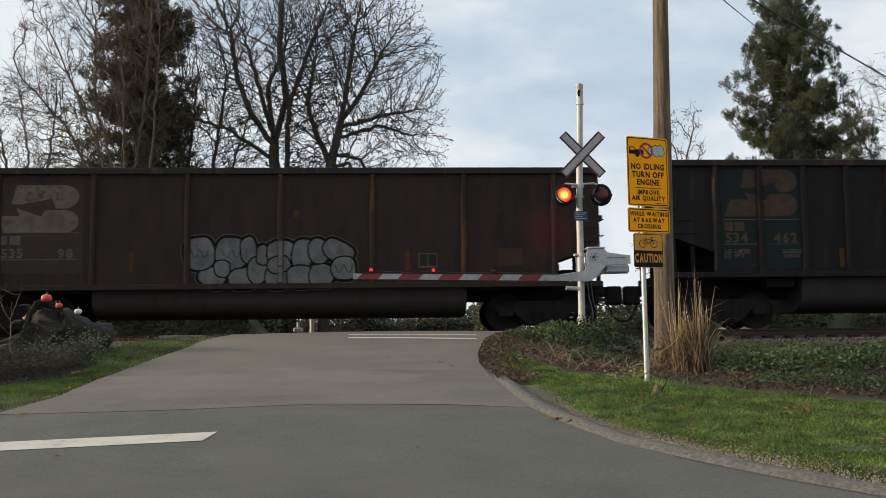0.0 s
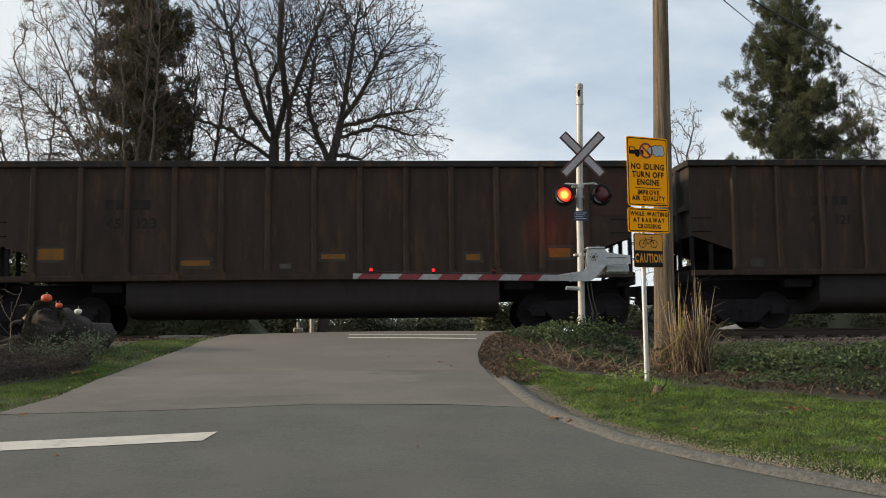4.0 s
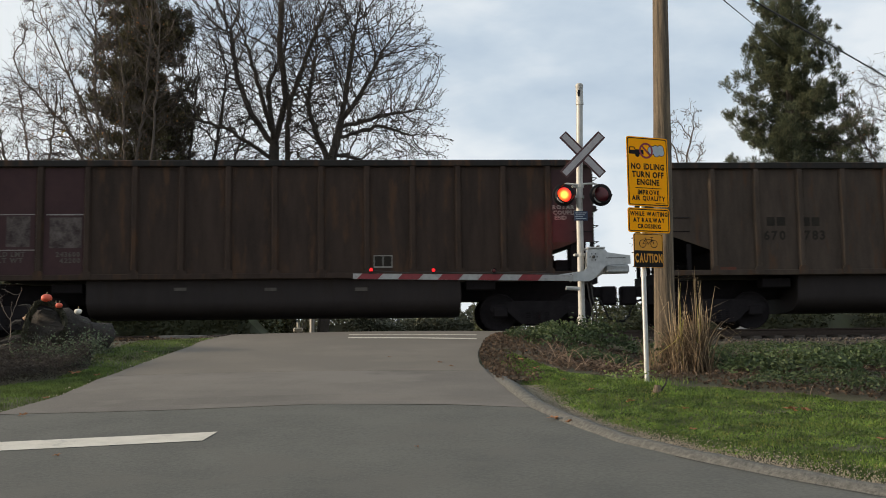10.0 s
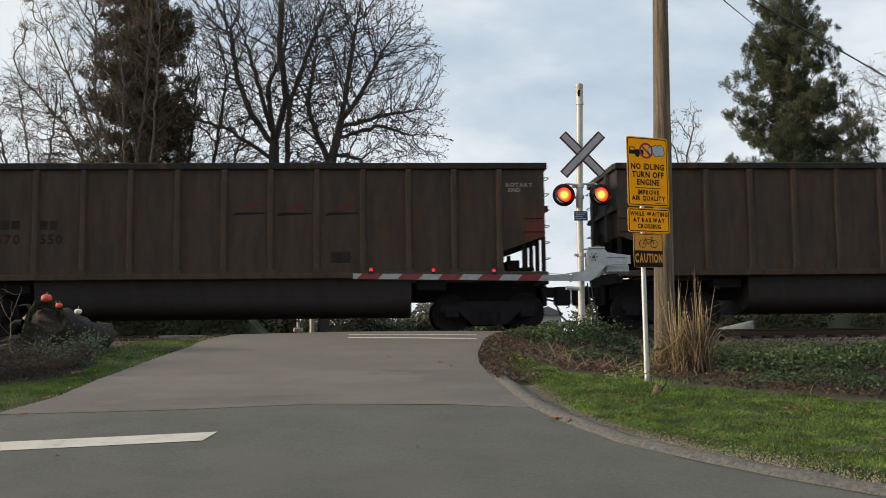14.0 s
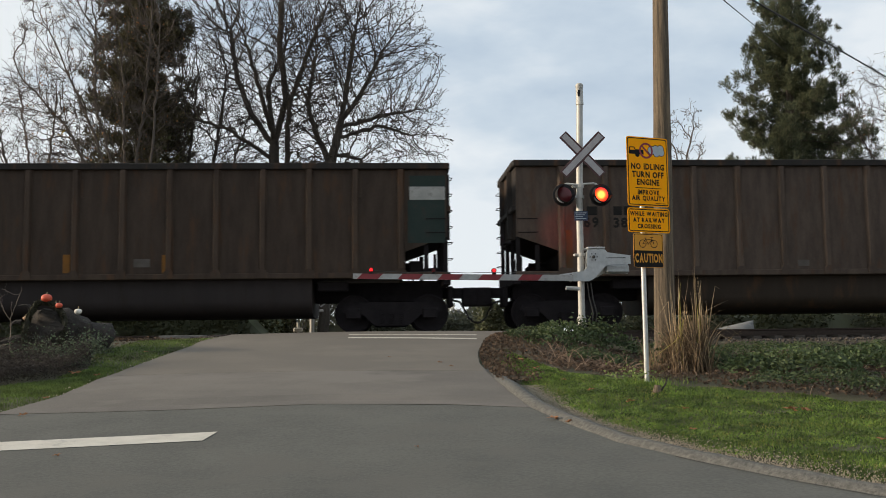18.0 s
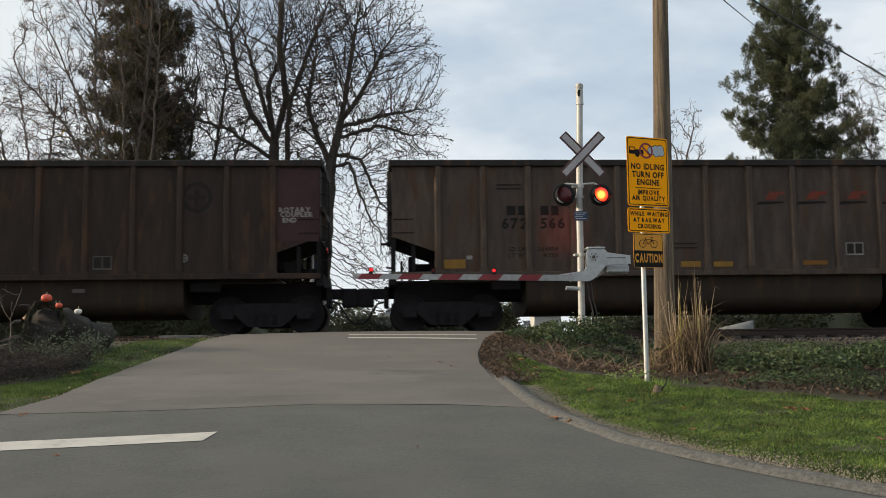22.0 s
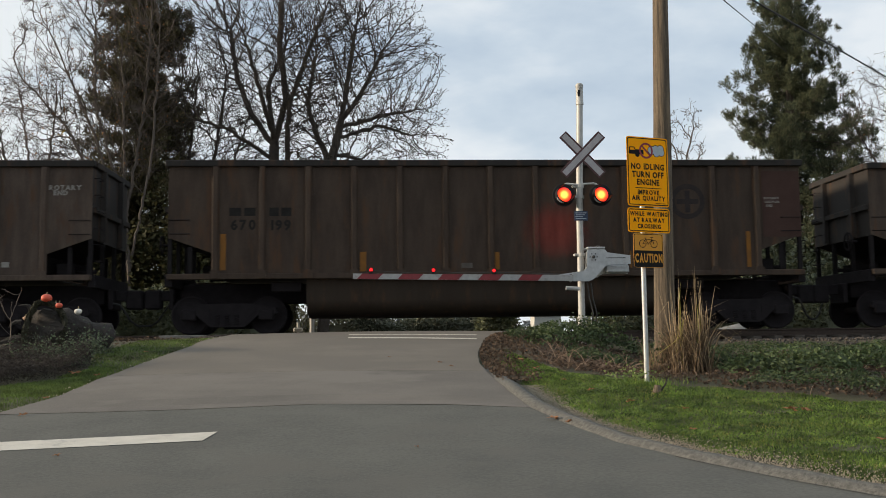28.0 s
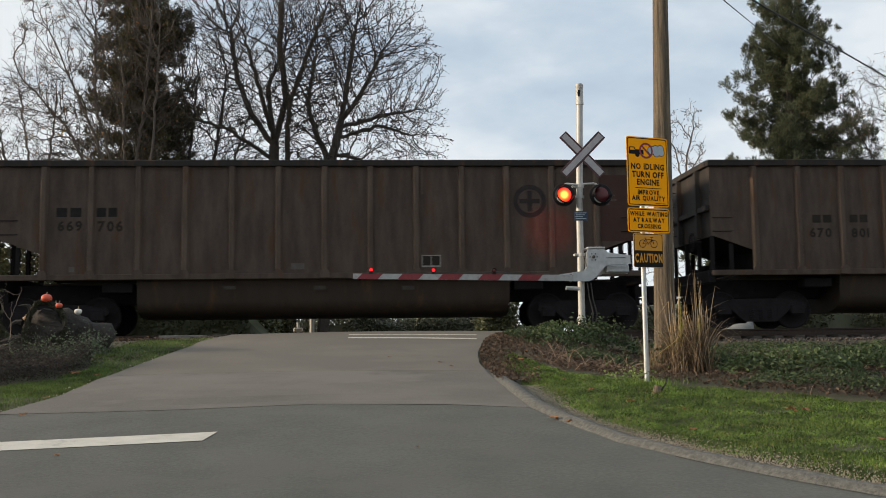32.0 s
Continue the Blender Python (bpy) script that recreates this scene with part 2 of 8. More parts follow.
# ---- ground, roads ----
PROFILE_Y = (-4000, -30, 0, 4, 7, 9.5, 11.5, 14, 18.3, 20.5, 22.9, 26, 29, 40, 80, 4000)
PROFILE_Z = (-0.2, -0.1, 0, 0.03, 0.13, 0.34, 0.55, 0.86, 1.41, 1.53, 1.57, 1.57, 1.45, 0.9, 0.3, 0.0)


def rise(y):
    return float(np.interp(y, PROFILE_Y, PROFILE_Z))


def smooth(a, b, x):
    t = min(max((x - a) / (b - a), 0), 1)
    return t * t * (3 - 2 * t)


# west and east edge of the paved surface, by y
EDGE_Y = (-9, 3.6, 4.2, 5.0, 6.0, 7.03, 7.63, 8.33, 9.29, 10.53, 11.44, 12.5, 13.3, 14.1, 14.87, 15.8, 16.1, 17.5, 19.28, 20.4, 22, 26.5, 30, 60)
EAST_X = (70, 70, 12, 6.6, 4.7, 3.59, 3.15, 2.71, 2.22, 1.86, 1.68, 1.58, 1.52, 1.47, 1.45, 1.5, 1.53, 1.74, 2.22, 2.75, 3.1, 3.0, 2.6, 2.4)
WEST_X = (-70, -70, -70, -70, -70, -70, -70, -60, -30, -8.0, -4.4, -4.05, -3.95, -3.87, -3.75, -3.61, -3.55, -3.32, -3.15, -3.1, -3.1, -3.1, -2.8, -2.6)


def east(y):
    return float(np.interp(y, EDGE_Y, EAST_X))


def west(y):
    return float(np.interp(y, EDGE_Y, WEST_X))


def seam(x):
    return float(np.interp(x, (-9, -4.27, -2.44, -0.79, 0.79, 1.68, 6), (11.0, 11.44, 11.55, 11.79, 11.62, 11.35, 11.0)))


def land(x, y):
    """Height of the earth beside the road; lower along the track than the crossing, with soft unevenness."""
    z = rise(y)
    clear = max(smooth(0.2, 1.6, x - east(y)), smooth(0.2, 1.6, west(y) - x)) if -9 < y < 60 else 1.0
    z -= 0.26 * clear * smooth(18.5, 21.5, y) * (1 - smooth(27, 31, y))
    z -= 0.40 * smooth(0.8, 3.0, x - east(y)) * smooth(13.5, 17, y) * (1 - smooth(19.3, 20.8, y)) if -9 < y < 60 else 0
    far = math.hypot(x, y)
    z += 0.05 * (noise.noise(Vector((x * 0.35, y * 0.35, 3.1)))) * clear * (1 if far < 60 else 0.3)
    return z - 0.035


def make_ground():
    xs = sorted(set([round(-30 + 0.4 * i, 2) for i in range(151)] + [s * 30 * 1.35 ** k for k in range(1, 17) for s in (-1, 1)]))
    ys = sorted(set([round(-2 + 0.3 * i, 2) for i in range(141)] + [-2 - 4 * 1.6 ** k for k in range(14)] + [40 * 1.35 ** k for k in range(1, 16)]))
    v = [(x, y, land(x, y)) for y in ys for x in xs]
    n = len(xs)
    f = [(j * n + i, j * n + i + 1, (j + 1) * n + i + 1, (j + 1) * n + i) for j in range(len(ys) - 1) for i in range(n - 1)]
    g = raw("ground", v, f, SOIL, True)
    tagged(g, "turf and bare brown soil rising to the track", "ground", kind="structure")


def road_sheet(name, y0, y1, step, mat, label, bend_lo=False, bend_hi=False):
    rows = int((y1 - y0) / step) + 1
    v, f, cols = [], [], 28
    for j in range(rows + 1):
        y = y0 + (y1 - y0) * j / rows
        a, b = max(west(y), -70), min(east(y), 70)
        for i in range(-1, cols + 2):
            u = min(max(i / cols, 0), 1)
            x = a + (b - a) * u + 0.04 * noise.noise(Vector((y * 1.7, u * 3, 0))) * (1 if u in (0, 1) else 0)
            lift = max(0, 1 - abs(y - 11.5) / 2.0)
            yy = y + lift * (seam(x) - 11.5)
            crown = 0.03 * (1 - (2 * u - 1) ** 2) if y > 12 else 0.0
            z = rise(yy) + 0.004 + crown - (0.14 if i in (-1, cols + 1) else 0)
            v.append((x, yy, z))
    n = cols + 3
    for j in range(rows):
        f.extend((j * n + i, j * n + i + 1, (j + 1) * n + i + 1, (j + 1) * n + i) for i in range(n - 1))
    ob = raw(name, v, f, mat, False)
    return tagged(ob, label, "road", kind="structure")


make_ground()
road_sheet("road_main", -9, 11.49, 0.3, ASPHALT_NEAR, "dark grey asphalt road in front of the crossing")
road_sheet("road_patch", 11.515, 14.19, 0.3, ASPHALT_MID, "patched grey asphalt strip below the crossing")
road_sheet("road_side", 14.2, 60, 0.3, ASPHALT_FAR, "worn grey asphalt road climbing to the crossing")


def road_mark(name, corners, label, steps=24):
    """A painted band between two edges, laid on the slope."""
    (ax, ay), (bx, by), (cx, cy), (dx, dy) = corners
    v, f = [], []
    for i in range(steps + 1):
        u = i / steps
        for (px, py), (qx, qy) in (((ax, ay), (bx, by)), ((dx, dy), (cx, cy))):
            for k in (0,):
                v.append((px + (qx - px) * u, py + (qy - py) * u))
    top, n = [], len(v)
    for i in range(steps + 1):
        (x0, y0), (x1, y1) = v[2 * i], v[2 * i + 1]
        for k in range(4):
            w = k / 3
            x, y = x0 + (x1 - x0) * w, y0 + (y1 - y0) * w
            a, b = west(y), east(y)
            u = (x - a) / (b - a)
            crown = 0.03 * (1 - (2 * u - 1) ** 2) if y > 12 else 0.0
            top.append((x, y, rise(y) + 0.010 + crown))
    for i in range(steps):
        for k in range(3):
            f.append((i * 4 + k, i * 4 + 4 + k, i * 4 + 5 + k, i * 4 + 1 + k))
    return tagged(raw(name, top, f, PAINT_ROAD), label, "road marking", kind="structure")


road_mark("stop_line", ((-6.2, 9.42), (-1.67, 10.18), (-1.74, 9.74), (-6.2, 8.97)), "worn white painted stop bar on dark asphalt")
road_mark("gate_line", ((-0.66, 19.12), (1.78, 18.92), (1.75, 18.66), (-0.66, 18.86)), "thin white painted line before the crossing gate")
road_mark("gate_line", ((-0.64, 18.14), (1.69, 17.99), (1.68, 17.84), (-0.63, 17.99)), "thin white painted line before the crossing gate")


# ---- track ----
def make_track():
    t = thing("railway_track", pose(0, RAIL_Y, RAIL_Z), "rusty steel rails on dark timber sleepers in ballast", "railway track", kind="structure")
    for side in (-1, 1):
        y = side * 0.755
        sh = Shape().prism([(y - 0.035, 0), (y + 0.035, 0), (y + 0.035, -0.035), (y + 0.01, -0.05), (y + 0.01, -0.14), (y + 0.07, -0.165), (y + 0.07, -0.175),
                            (y - 0.07, -0.175), (y - 0.07, -0.165), (y - 0.01, -0.14), (y - 0.01, -0.05), (y - 0.035, -0.035)], -160, 160, "x")
        part("rail", sh, RAIL_STEEL, t)
    sl = mesh_of("sleeper", Shape().box(-0.11, 0.11, -1.3, 1.3, -0.34, -0.172, 0.015), TIMBER_DARK)
    for i in range(-60, 80):
        x = i * 0.52
        if -2.9 < x < 2.9:
            continue
        part("sleeper", sl, None, t, at=pose(x, random.uniform(-0.03, 0.03), 0, 0, 0, random.uniform(-1, 1)))


make_track()


def make_ballast():
    v, f = [], []
    rng = random.Random(5)
    cube = [(-1, -1, -1), (1, -1, -1), (1, 1, -1), (-1, 1, -1), (-0.6, -0.7, 1), (0.8, -0.5, 0.9), (0.6, 0.7, 1), (-0.7, 0.6, 0.8)]
    quads = [(0, 3, 2, 1), (4, 5, 6, 7), (0, 1, 5, 4), (1, 2, 6, 5), (2, 3, 7, 6), (3, 0, 4, 7)]
    for i in range(13000):
        x = rng.uniform(-17, 20)
        y = RAIL_Y + (rng.uniform(-4.2, 2.2) if rng.random() < 0.9 else rng.uniform(-5, 4))
        if west(y) - 0.3 < x < east(y) + 0.3 and y < 26.5:
            continue
        s = rng.uniform(0.012, 0.034)
        m = Matrix.Translation((x, y, land(x, y) + s * 0.6 + 0.01)) @ Euler((rng.random() * 6, rng.random() * 6, rng.random() * 6)).to_matrix().to_4x4()
        k = len(v)
        v.extend(tuple(m @ Vector((a * s, b * s * 0.8, c * s * 0.7))) for a, b, c in cube)
        f.extend(tuple(k + q for q in quad) for quad in quads)
    ob = raw("ballast_stones", v, f, BALLAST_MAT)
    tagged(ob, "grey crushed stone ballast along the rails", "ballast", kind="stuff")


make_ballast()

# ---- signs and gates ----
GALV = surf("galvanised_steel", (0.40, 0.40, 0.39), (0.52, 0.52, 0.51), 10, 0.45, 0.5, 0.12, 80)
MAST_PAINT = surf("silver_paint", (0.36, 0.35, 0.325), (0.48, 0.47, 0.44), 7, 0.5, 0.1, 0.15, 70, dirt=(0.33, 0.31, 0.28), dirt_scale=5, dirt_at=0.6)
GATE_PAINT = surf("grey_white_paint", (0.37, 0.38, 0.385), (0.48, 0.49, 0.495), 9, 0.5, 0.0, 0.12, 70, dirt=(0.32, 0.32, 0.31), dirt_scale=6, dirt_at=0.6)
CROSS_EDGE = surf("dark_crossbuck_edge", (0.050, 0.020, 0.022), (0.085, 0.036, 0.038), 10, 0.6, 0, 0.0)
BLACK_PAINT = surf("black_paint", (0.016, 0.015, 0.016), (0.024, 0.023, 0.024), 12, 0.7, 0, 0.1, gloss=0.12)
DARK_IRON = surf("dark_iron", (0.03, 0.03, 0.03), (0.06, 0.055, 0.05), 12, 0.6, 0.3, 0.2)
YELLOW = surf("yellow_sign_sheet", (0.97, 0.355, 0.0), (1.0, 0.40, 0.001), 3, 0.65, 0, 0.03, 90, gloss=0.12)
YELLOW_OLD = surf("faded_yellow_sheet", (0.56, 0.235, 0.010), (0.66, 0.285, 0.014), 6, 0.6, 0, 0.05, 60)
SIGN_BACK = surf("bare_aluminium", (0.20, 0.20, 0.205), (0.28, 0.28, 0.285), 10, 0.6, 0.2, 0.05, gloss=0.3)
SIGN_BLACK = surf("sign_black_ink", (0.010, 0.009, 0.009), (0.017, 0.015, 0.014), 10, 0.6, 0, 0.0, gloss=0.1)
SIGN_RED = surf("sign_red_ink", (0.20, 0.012, 0.022), (0.26, 0.016, 0.028), 10, 0.5, 0, 0.0)
SIGN_GREY = surf("sign_grey_ink", (0.33, 0.38, 0.42), (0.38, 0.43, 0.47), 10, 0.5, 0, 0.0)
SIGN_WHITE = surf("sign_white_sheet", (0.30, 0.28, 0.29), (0.40, 0.38, 0.385), 8, 0.5, 0, 0.05, 60, dirt=(0.28, 0.26, 0.26), dirt_scale=9, dirt_at=0.58)
SIGN_BLUE = surf("sign_blue_sheet", (0.012, 0.03, 0.07), (0.018, 0.04, 0.09), 8, 0.5, 0, 0.05)
RED_STRIPE = surf("red_reflective", (0.15, 0.010, 0.015), (0.21, 0.018, 0.024), 8, 0.45, 0, 0.05)
WHITE_STRIPE = surf("white_reflective", (0.27, 0.27, 0.265), (0.36, 0.36, 0.355), 8, 0.45, 0, 0.05, dirt=(0.2, 0.2, 0.19), dirt_scale=7)
LENS_DARK = surf("unlit_red_lens", (0.085, 0.007, 0.010), (0.12, 0.010, 0.013), 30, 0.4, 0, 0.2, 90)
POLE_WOOD = surf("weathered_pole_wood", (0.042, 0.032, 0.022), (0.215, 0.160, 0.105), 3.5, 0.9, 0, 1.0, 30, stretch=(7, 7, 0.4), dirt=(0.07, 0.058, 0.044), dirt_scale=2.5, dirt_at=0.55, dist=0.02)


def lamp_glow():
    """A lit red signal lens: hot orange in the middle, red towards the rim."""
    m = bpy.data.materials.new("lit_red_lens")
    m.use_nodes = True
    nt = m.node_tree
    b = nt.nodes["Principled BSDF"]
    tc = nt.nodes.new("ShaderNodeTexCoord")
    ln = nt.nodes.new("ShaderNodeVectorMath")
    ln.operation = "LENGTH"
    nt.links.new(tc.outputs["Object"], ln.inputs[0])
    ramp = nt.nodes.new("ShaderNodeValToRGB")
    mr = nt.nodes.new("ShaderNodeMapRange")
    mr.inputs["From Max"].default_value = 0.16
    nt.links.new(ln.outputs["Value"], mr.inputs["Value"])
    nt.links.new(mr.outputs["Result"], ramp.inputs["Fac"])
    e = ramp.color_ramp.elements
    e[0].position, e[0].color = 0.30, (1.0, 0.44, 0.06, 1)
    e[1].position, e[1].color = 0.90, (0.22, 0.004, 0.006, 1)
    k = e.new(0.62)
    k.color = (1.0, 0.06, 0.010, 1)
    nt.links.new(ramp.outputs["Color"], b.inputs["Emission Color"])
    b.inputs["Emission Strength"].default_value = 3.0
    b.inputs["Base Color"].default_value = (0.3, 0.02, 0.02, 1)
    return m


LENS_LIT = lamp_glow()
SMALL_LIT = glow("lit_small_red_lamp", (1.0, 0.02, 0.025), 1.2)
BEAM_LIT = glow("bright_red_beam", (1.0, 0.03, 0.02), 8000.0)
FLASHERS, REAR = [], []


def two_sided_lens(parent, at, r, lit, name="lens"):
    """A round lens on an upright pivot: its front is the glowing face, its back the dark one."""
    n, rings = 20, 4
    v, f, mats = [], [], []
    for s, sg in ((0, -1), (1, 1)):
        k = len(v)
        v.append((0, sg * r * 0.22, 0))
        for j in range(1, rings + 1):
            rr = r * j / rings
            for i in range(n):
                a = 2 * math.pi * i / n
                v.append((rr * math.cos(a), sg * (r * 0.22 * (1 - (j / rings) ** 2) + 0.002), rr * math.sin(a)))
        for i in range(n):
            q = (i + 1) % n
            f.append((k, k + 1 + i, k + 1 + q))
            for j in range(rings - 1):
                o = k + 1 + j * n
                f.append((o + i, o + n + i, o + n + q, o + q))
        mats += [s] * (len(f) - len(mats))
    me = bpy.data.meshes.new(name)
    me.from_pydata(v, [], f)
    me.materials.append(lit)
    me.materials.append(LENS_DARK)
    me.polygons.foreach_set("material_index", mats)
    me.polygons.foreach_set("use_smooth", [True] * len(f))
    ob = new(name, me)
    ob.parent = parent
    ob.location = at
    return ob


def signal_mast(m, label, flip, group):
    """Mast, crossbuck, a pair of flashing lamps, blue plate. The mast's foot is the origin; faces -y, or +y when flipped."""
    t = thing("crossing_signal", m, label, "crossing signal", group)
    part("mast", Shape().tube([(0, 0, -0.6), (0.01, 0, 2.4), (0.07, 0, 4.55)], [0.068, 0.067, 0.063], 20), MAST_PAINT, t, smooth=True)
    part("base_collar", Shape().spin([(0.0, -0.55), (0.085, -0.55), (0.085, 0.22), (0.07, 0.24)], (0, 0, 0), (0, 0, 1), 20), MAST_PAINT, t, smooth=True)
    cap = Shape().spin([(0.063, 4.50), (0.078, 4.51), (0.078, 4.55), (0.072, 4.56), (0.072, 4.86), (0.077, 4.87), (0.077, 4.92), (0.06, 4.94), (0, 4.945)], (0.07, 0, 0), (0, 0, 1), 20)
    bell = part("bell_housing", cap, MAST_PAINT, t, "silver bell housing with a dark slot", smooth=True)
    part("slot", Shape().prism([(0.045 + 0.028 * math.cos(a), 4.73 + 0.07 * math.sin(a)) for a in [i * 0.5236 for i in range(12)]], -0.073, -0.05, "y"), BLACK_PAINT, bell)
    for ang in (46, -46):
        blade = part("crossbuck_blade", Shape().box(-0.57, 0.57, -0.012 if ang > 0 else 0.003, -0.002 if ang > 0 else 0.013, -0.098, 0.098, 0.004), CROSS_EDGE, t, "greyed white crossbuck blade with a dark red border",
                     at=pose(0.085, -0.09, 3.47, 0, -ang, 0))
        y = -0.0145 if ang > 0 else 0.0005
        part("face", Shape().box(-0.545, 0.545, y, y + 0.002, -0.06, 0.06), SIGN_WHITE, blade)
        part("back", Shape().box(-0.545, 0.545, y + 0.0145, y + 0.016, -0.07, 0.07), SIGN_BACK, blade)
    arm = Shape().tube([(-0.33, -0.05, 2.78), (-0.31, -0.05, 2.86), (-0.25, -0.05, 2.885), (0, -0.05, 2.86), (0.12, -0.05, 2.88), (0.3, -0.05, 2.89), (0.38, -0.05, 2.86), (0.4, -0.05, 2.78)], 0.022, 10)
    part("lamp_bracket", arm, MAST_PAINT, t, smooth=True)
    for z in (2.62, 2.84, 1.46):
        part("clamp", Shape().spin([(0.066, -0.03), (0.083, -0.03), (0.083, 0.03), (0.066, 0.03)], (0.03, 0, z), (0, 0, 1), 16).box(-0.13, 0.0, -0.05, 0.05, z - 0.025, z + 0.025, 0.01), MAST_PAINT, t)
    lenses = []
    faces = [(-0.33, None), (0.41, None)]
    if flip:
        faces += [(-0.33, pose(0.08, 0, 0, 0, 0, 180)), (0.41, pose(0.08, 0, 0, 0, 0, 180))]
    for x, turned in faces:
        box = Shape().spin([(0.0, 0.20), (0.11, 0.19), (0.16, 0.12), (0.17, 0.03), (0.218, 0.02), (0.225, 0.0), (0.218, -0.012), (0.158, -0.02)], (x, -0.16, 2.64), (0, 1, 0), 28)
        lamp = part("signal_lamp", box, BLACK_PAINT, t, "round black flashing lamp with a red lens", smooth=True, at=turned)
        # sunlit lower-left edge of the black visor, modelled as a pale arc
        rim = [(x + 0.19 * math.cos(radians(g)), -0.36, 2.64 + 0.19 * math.sin(radians(g))) for g in range(204, 262, 5)]
        part("visor_rim", Shape().tube(rim, [0.006 + 0.009 * math.sin(math.pi * i / 11) for i in range(12)], 6), GATE_PAINT, lamp, "pale arc drawn as the sunlit edge of the visor")
        part("visor", Shape().spin([(0.165, -0.01), (0.172, -0.28), (0.178, -0.28), (0.178, -0.01)], (x, -0.16, 2.64), (0, 1, 0), 26, 4.4, 1.57 + (math.pi - 4.4) / 2 + math.pi * 0), BLACK_PAINT, lamp)
        lenses.append(two_sided_lens(lamp, (x, -0.185, 2.64), 0.152, LENS_LIT))
    if not flip:
        # the pair that faces the track from behind: a small bright lens deep in a narrow hood
        for x, ax in ((-0.33, 0.09), (0.41, -0.03)):
            lamp = part("rear_lamp", Shape().spin([(0.0, -0.10), (0.11, -0.09), (0.12, 0.0), (0.12, 0.06), (0.058, 0.065), (0.054, 0.36), (0.048, 0.36), (0.048, 0.06)], (x, 0.12, 2.64), (ax, 1, -0.09), 24), BLACK_PAINT, t, "hooded rear lamp facing the track", smooth=True)
            lens = two_sided_lens(lamp, (x + 0.08 * ax, 0.20, 2.633), 0.022, BEAM_LIT)
            lenses.append(lens)
            REAR.append(lens.name)
    plate = part("notice_plate", Shape().box(-0.115, 0.155, -0.082, -0.074, 2.14, 2.33, 0.002), SIGN_BLUE, t, "small dark blue notice plate")
    for i in range(4):
        part("lettering_bar", Shape().box(-0.09 + 0.01 * (i % 2), 0.125 - 0.03 * (i % 3), -0.0845, -0.082, 2.285 - 0.038 * i, 2.300 - 0.038 * i), SIGN_GREY, plate)
    FLASHERS.extend(lenses[i:i + 2] for i in range(0, len(lenses), 2))
    return t


signal_mast(pose(3.92, 19.4, 1.56), "silver crossing signal mast with crossbuck and red flashing lamps", False, "crossing signals")
signal_mast(pose(-2.08, 29.2, 1.44, 0, 0, 180), "far crossing signal mast with crossbuck facing away", True, "crossing signals")


